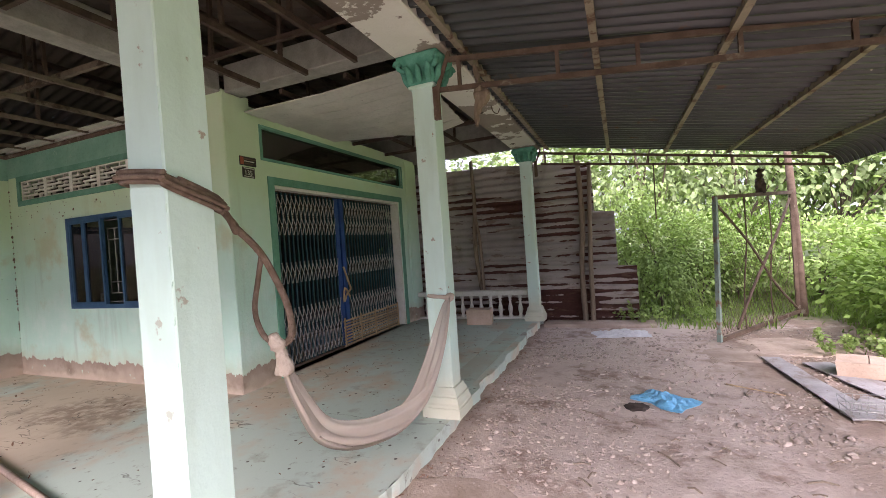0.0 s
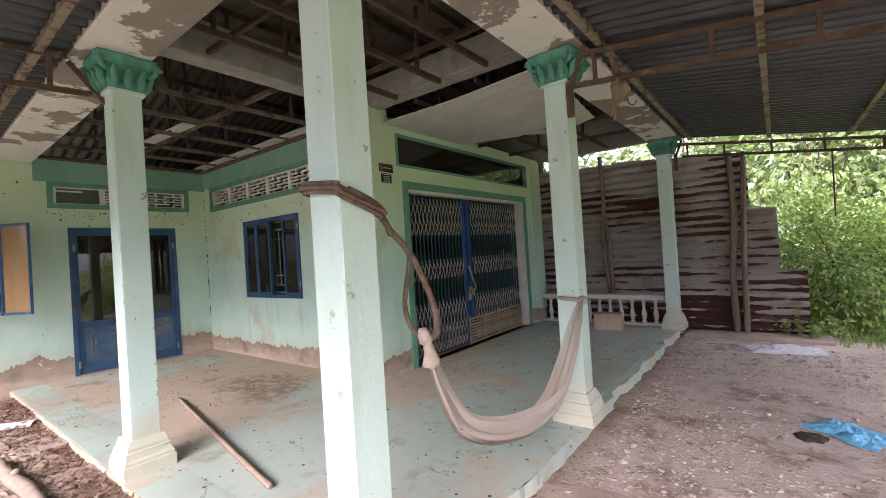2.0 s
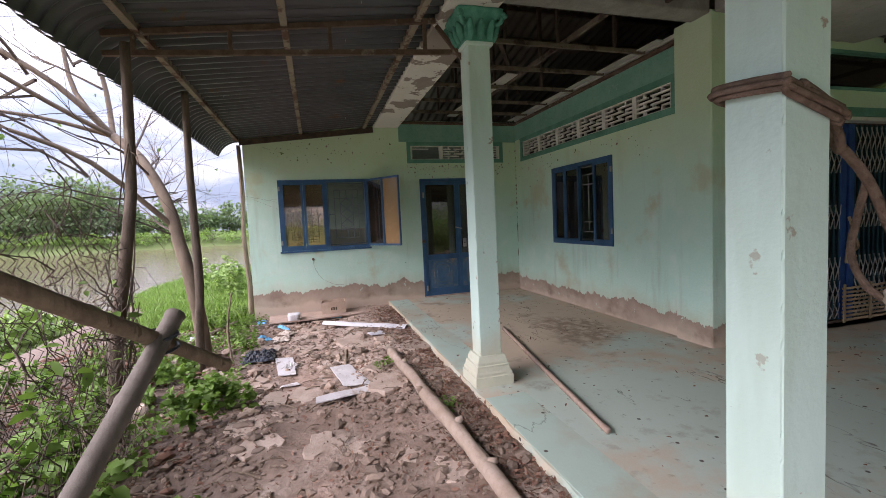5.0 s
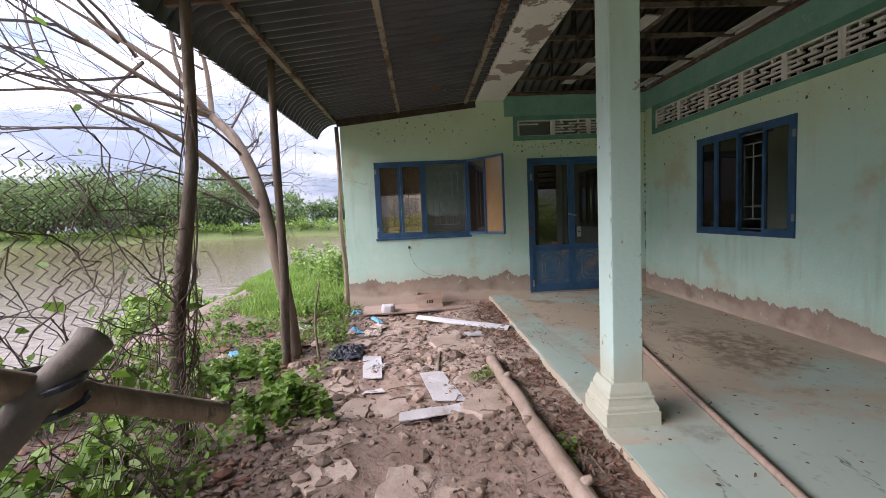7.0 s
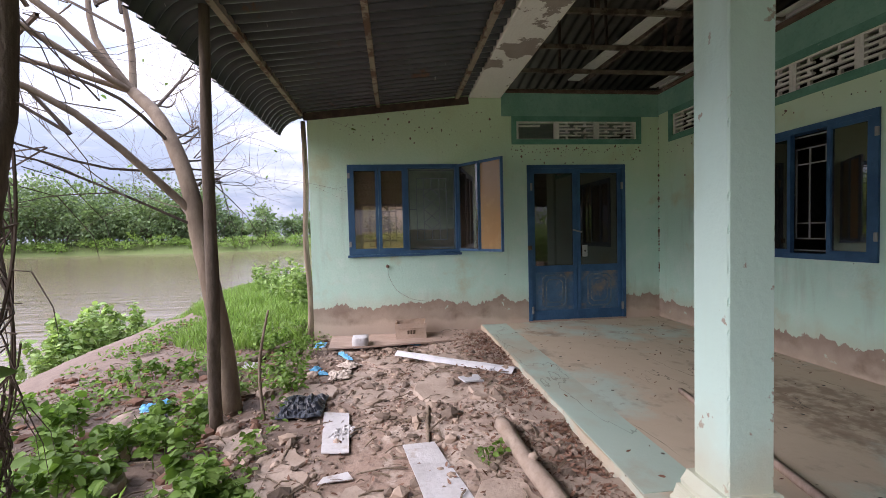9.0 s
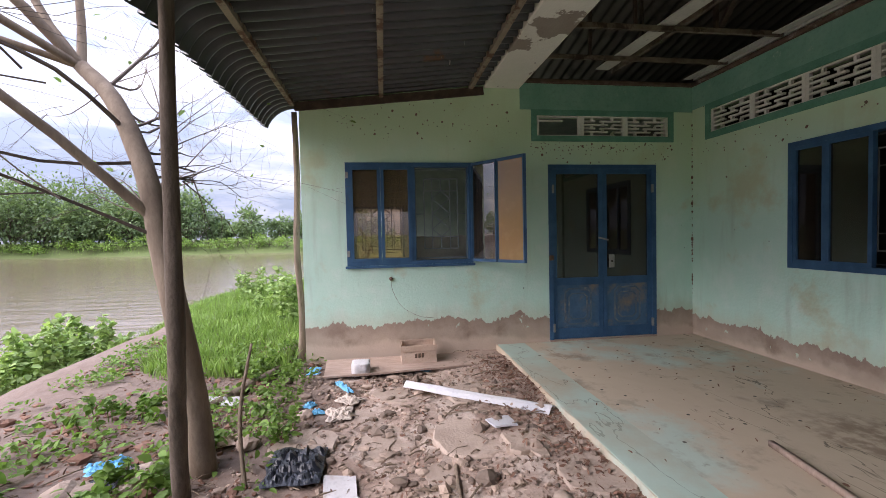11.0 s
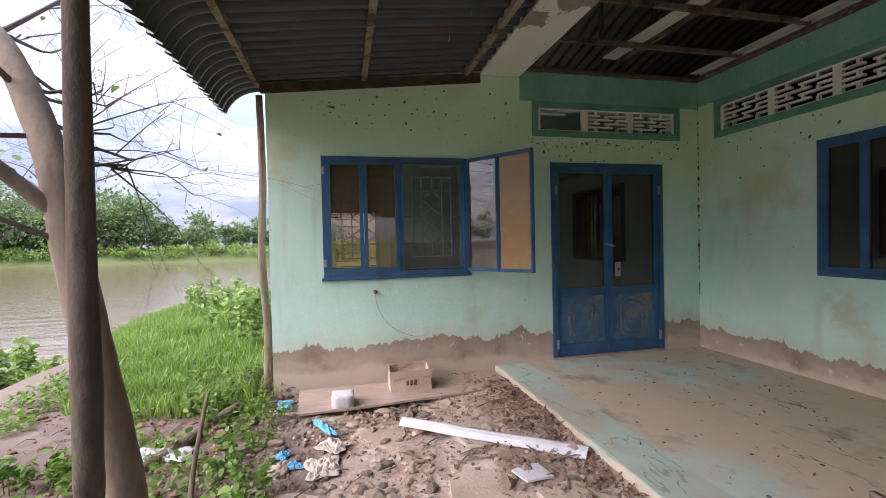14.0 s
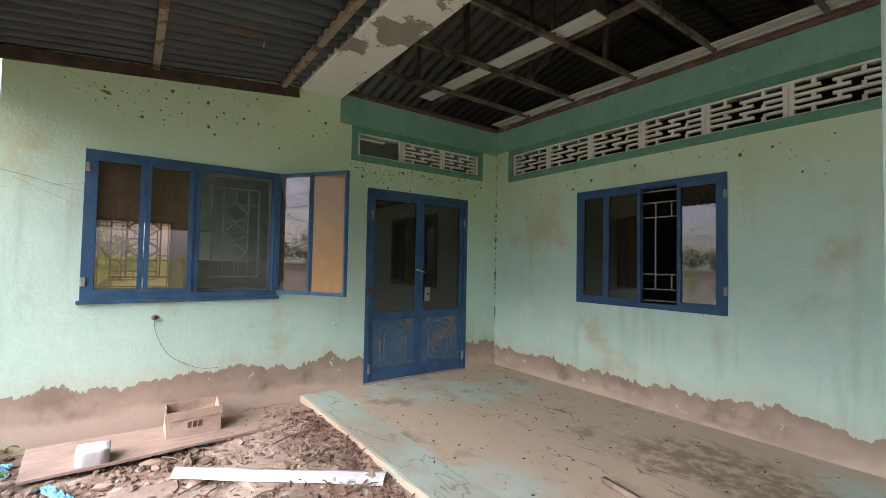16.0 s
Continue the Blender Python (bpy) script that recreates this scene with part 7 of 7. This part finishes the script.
def bare_tree(x, y, label):
    rng = np.random.default_rng(77)
    ob = thing("bare_tree", x, y, 0, label, "tree")
    bm, twigs = bmesh.new(), bmesh.new()
    tips = []

    def grow(p, way, length, r, level):
        way = way.normalized()
        q = p + way * length
        midp = p.lerp(q, 0.5) + Vector(rng.normal(0, 0.05 * length, 3))
        tube(bm if level < 2 else twigs, curve_points([p, midp, q], 3), list(np.linspace(r, r * (0.6 if level < 3 else 0.35), 7)), 7 if level < 2 else 4, level < 1)
        if level == 5:
            tips.append(q)
            return
        for k_ in range((2, 4, 4, 4, 3)[level]):
            spread = 0.42 if level else 0.35
            w = way + Vector(rng.normal(0, spread, 3)) + Vector((0.02, -0.12, 0.03))
            start = p.lerp(q, rng.uniform(0.45, 1.0)) if k_ else q
            grow(start, w, length * rng.uniform(0.62, 0.95), r * (0.52 if level < 2 else 0.42), level + 1)

    trunk = [(x, y, -0.1), (x + 0.09, y - 0.01, 0.5), (x + 0.17, y - 0.05, 1.0), (x + 0.12, y - 0.14, 1.4), (x + 0.06, y - 0.23, 1.8), (x - 0.15, y - 0.50, 2.3), (x - 0.45, y - 0.86, 2.62)]
    tube(bm, curve_points(trunk, 5), list(np.linspace(0.078, 0.048, 31)), 10, True, 0.04)
    tip = Vector(trunk[-1])
    on = lambda z: Vector((float(np.interp(z, [t_[2] for t_ in trunk], [t_[0] for t_ in trunk])), float(np.interp(z, [t_[2] for t_ in trunk], [t_[1] for t_ in trunk])), z))
    grow(on(1.55), Vector((0.55, -0.85, 0.75)), 1.5, 0.030, 1)
    for w, l, r in ((Vector((0.25, -0.8, 0.75)), 1.4, 0.038), (Vector((-0.3, -0.45, 0.9)), 1.3, 0.034), (Vector((0.8, -0.6, 0.45)), 1.4, 0.030), (Vector((-0.1, -0.15, 1.0)), 1.2, 0.032), (Vector((0.4, -1.0, 0.15)), 1.5, 0.024)):
        grow(tip, w, l, r, 1)
    for z, w in ((1.45, Vector((0.7, -0.9, 0.55))), (1.8, Vector((-0.9, -0.1, 0.1))), (1.5, Vector((-0.8, -0.5, 0.25))), (2.1, Vector((0.9, -0.3, 0.3))), (1.9, Vector((0.6, -0.8, 0.1))), (2.2, Vector((-1.0, -0.15, 0.3))), (2.0, Vector((-1.0, -0.15, 0.15))), (1.7, Vector((-1.0, -0.15, 0.25))), (2.4, Vector((-0.7, 0.0, 0.6)))):
        grow(on(z), w, 0.95, 0.014, 2)
    for z, w in ((1.9, Vector((-1.0, -0.15, 0.1))), (2.15, Vector((-1.0, -0.2, 0.3))), (2.4, Vector((-1.0, -0.1, 0.05))), (2.55, Vector((-0.9, -0.2, 0.25)))):
        grow(on(z), w, 1.25, 0.012, 2)
    part("trunk", bm, M["bark"], ob, "smooth leaning tan trunk", True)
    part("twig", twigs, M["twig"], ob, "thin bare grey twigs")["kind"] = "stuff"
    pts = [tuple(tips[i]) for i in rng.integers(0, len(tips), 90)]
    attach(leaf_mesh("leaves", pts, rng.normal(0, 1, (90, 3)), rng.uniform(0.05, 0.10, 90), M["leaf_weed"], rng), ob)
    return ob


bare_tree(-5.80, -1.43, "bare leaning tree with thin grey twigs")

# ---- chain link fence with dry vines ----
cf = thing("chain_fence", -1.9, -1.35, 0, "torn chain link fence overgrown with dry vines", "fence")
fx0, fx1, fzt = -3.68, 1.2, 1.72
fy = lambda x, z: -1.40 - 0.10 * math.sin(x * 1.7) * 0.5 + 0.05 * noise.noise(Vector((x * 2, z * 2, 8)))
bm = bmesh.new()
step_ = 0.058
nwire = int((fx1 - fx0) / step_)
for i in range(nwire):
    pts, side_ = [], 1
    x = fx0 + (i + 0.5) * step_
    z, s = 0.03, 1
    top_here = fzt + 0.12 * noise.noise(Vector((x * 2, 1, 1)))
    while z < top_here:
        xx = x + s * step_ / 2
        pts.append((xx, fy(xx, z) + 0.004 * s, z))
        z += step_ * 0.55
        s = -s
    tube(bm, pts, 0.0026, 3, False)
part("wire_mesh", bm, M["joist"], cf, "rusty diamond wire mesh")
bm = bmesh.new()
rng = np.random.default_rng(31)
for i in range(230):
    x, z = rng.uniform(fx0 - 0.05, -0.6), rng.uniform(0.0, 1.5)
    if i < 70:
        x = fx0 + abs(rng.normal(0, 0.22))
    p = Vector((x, fy(x, z), z))
    pts, way = [p], Vector((rng.normal(0, 1), rng.normal(0, 0.15), rng.normal(0.3, 0.8))).normalized()
    for k_ in range(rng.integers(5, 12)):
        way = (way + Vector((rng.normal(0, 0.5), 0, rng.normal(0, 0.5)))).normalized()
        p = p + way * 0.10
        p = Vector((max(p.x, fx0 - 0.12), fy(p.x, p.z) + rng.normal(0, 0.02), max(p.z, 0.02)))
        pts.append(p)
    tube(bm, pts, rng.uniform(0.0015, 0.0038), 4, False)
part("dry_vine", bm, M["twig"], cf, "tangled dry brown vine")
C, W = [], []
for i in range(420):
    x, z = rng.uniform(fx0, -0.3), abs(rng.normal(0.25, 0.45))
    C.append((x, fy(x, z) + rng.normal(0, 0.04), z + 0.03))
    a = rng.uniform(0, 6.28)
    W.append((math.cos(a), 0.3 + math.sin(a), -0.2))
attach(leaf_mesh("vine_leaves", C, W, rng.uniform(0.04, 0.11, len(C)), M["leaf_weed"], rng), cf)
# vine round the eave pole
vine = thing("dry_vine", -3.9, -1.6, 0.0, "dry vine wound round the rough pole", "vine")
for k_ in range(5):
    ph = k_ * 1.3
    part("stem", tube(bmesh.new(), [(-3.74 - 0.12 * (1 - z / 2.3) + (0.048 + 0.012 * math.sin(z * 5 + k_)) * math.cos(ph + z * (2.2 + 0.3 * k_)), -1.27 - 0.28 * (1 - z / 2.3) + 0.048 * math.sin(ph + z * (2.2 + 0.3 * k_)), z) for z in np.arange(0.05, 2.3 - 0.2 * k_, 0.06)], 0.0035 + 0.0006 * k_, 5, False), M["twig"], vine)
for i in range(22):
    a, z = rng.uniform(0, 6.28), rng.uniform(0.5, 2.1)
    p = Vector((-3.74 - 0.12 * (1 - z / 2.3) + 0.055 * math.cos(a), -1.27 - 0.28 * (1 - z / 2.3) + 0.055 * math.sin(a), z))
    d = Vector((math.cos(a), math.sin(a), -0.6)) * rng.uniform(0.08, 0.24)
    part("tendril", tube(bmesh.new(), [p, p + d * 0.5 + Vector((0, 0, 0.03)), p + d - Vector((0, 0, 0.05)), p + d * 1.1 - Vector((0, 0, 0.14))], [0.0022, 0.002, 0.0015, 0.0008], 4, False), M["twig"], vine)

# bamboo barrier: a level pole tied to a leaning one
bb = thing("bamboo_barrier", -1.6, -0.55, 0, "grey bamboo pole tied to a leaning bamboo prop", "barrier")
def bamboo(a, b, r):
    a, b = Vector(a), Vector(b)
    pts, rad = [], []
    n_ = max(3, int((b - a).length / 0.28))
    for i in range(n_):
        for t, k_ in ((0.0, 1.12), (0.06, 1.0), (0.94, 1.0)):
            pts.append(a.lerp(b, (i + t) / n_))
            rad.append(r * k_)
    pts.append(b)
    rad.append(r)
    return tube(bmesh.new(), pts, rad, 10)


part("level_pole", bamboo((-2.20, -0.515, 0.985), (-1.13, -0.905, 1.63), 0.024), M["post"], bb, "", True)
part("prop", bamboo((-1.96, -0.60, 1.235), (-0.20, -0.99, 0.03), 0.028), M["bamboo"], bb, "", True)
part("tie", tube(bmesh.new(), curve_points([(-1.89 + 0.045 * math.cos(a), -0.62 + 0.04 * math.sin(a), 1.14 + 0.006 * a) for a in np.arange(0, 12, 0.8)], 2), 0.006, 5), M["black_plastic"], bb, "black rubber tie")

# ---- far bank ----
GF = "trees on the far river bank"
rng = np.random.default_rng(55)
far = []
for row in range(2):
    for i in range(30):
        y = -118 + 80 * i / 29 + rng.uniform(-1, 1)
        far.append((-89 + 0.06 * (y + 40) - 6 * row - rng.uniform(0, 4), y, (rng.uniform(7.0, 10.0) + 1.6 * row) * (1.25 if y < -62 else 1.0)))
far += [(-91, -25.5, 6.4), (-96, -27, 4.6), (-93, -31.5, 3.6), (-97, -34, 4.8), (-94, -20.5, 4.6), (-97, -16, 5.5), (-95, -10, 6.5), (-98, -4, 7.0)]
for i in range(14):
    far.append((-84 + i * 8.5, -126 - rng.uniform(0, 8), rng.uniform(7, 11)))
for i, (x, y, h) in enumerate(far):
    tree("far_tree", x, y, h, h * rng.uniform(0.46, 0.62), 1300, 0.62, M["leaf_far"], "dark green leafy tree on far river bank", 500 + i, 0.04, 30, "tree", GF, 0.16)
for i in range(40):
    y = -108 + 110 * i / 39 + rng.uniform(-1, 1)
    x = -86.5 + 0.06 * (y + 40) - rng.uniform(0, 2.0)
    tree("far_bush", x, y, rng.uniform(1.0, 2.4) * (1.25 if y > -40 else 1), rng.uniform(1.4, 2.4), 260, 0.40, M["leaf_bank"], "light green bush at the far water edge", 600 + i, 0.0, 16, "bush", "bushes on the far river bank", 0.05)

# ---- small marks on the west wall ----
pole("wall_wire", [(WX + 0.01, -0.22, 0.93), (WX + 0.008, -0.20, 0.80), (WX + 0.008, -0.10, 0.62), (WX + 0.008, 0.10, 0.50), (WX + 0.008, 0.26, 0.48)], [0.0016] * 3, M["post"], "thin dark wire hanging down the wall", "wire", n=5, knots=0)
bm = bmesh.new()
bmesh.ops.create_icosphere(bm, subdivisions=2, radius=0.022)
bmesh.ops.translate(bm, verts=bm.verts[:], vec=(WX + 0.012, -0.22, 0.945))
tagged(link("wall_plug", bm, M["rope"]), "old plug in the wall with a wire", "plug")
pole("roof_hook", [(-1.2, 5.05, 3.12), (-1.18, 5.05, 3.05), (-1.13, 5.05, 3.02), (-1.10, 5.05, 3.07)], [0.006] * 2, M["rust"], "small rusty hook under the beam", "hook", n=5, knots=0)

# mud dabs of wasps on the west wall, under its vent and down the corner
rng = np.random.default_rng(91)
ico = bmesh.new()
bmesh.ops.create_icosphere(ico, subdivisions=1, radius=1)
dv, df = np.array([v.co[:] for v in ico.verts]), [[v.index for v in f.verts] for f in ico.faces]
ico.free()
V, F = [], []
for i in range(330):
    s = float(np.clip(rng.lognormal(-5.0, 0.45), 0.003, 0.016))
    if i < 120:
        at, sc = (WX, rng.uniform(1.45, 3.3), 2.50 - abs(rng.normal(0, 0.10))), (0.5, 1, 1)
    elif i < 200:
        at, sc = (WX, rng.uniform(-0.75, 1.2), 2.78 + rng.normal(0, 0.12)), (0.5, 1, 1)
    elif i < 270:
        at, sc = (WX + 0.006, NY - 0.006, rng.uniform(0.6, 2.9)), (1, 1, 1.5)
    else:
        at, sc = (rng.uniform(-7.8, -4.3), NY, 2.47 - abs(rng.normal(0, 0.22))), (1, 0.5, 1)
    o = len(V)
    p = dv * (1 + 0.3 * rng.uniform(-1, 1, (len(dv), 1))) * s * np.array(sc) + np.array(at)
    V += [tuple(v) for v in p]
    F += [tuple(j + o for j in f) for f in df]
tagged(from_lists("mud_dab", V, F, M["rope"]), "dark mud dabs of wasps stuck to the wall", "mud dab", kind="stuff")
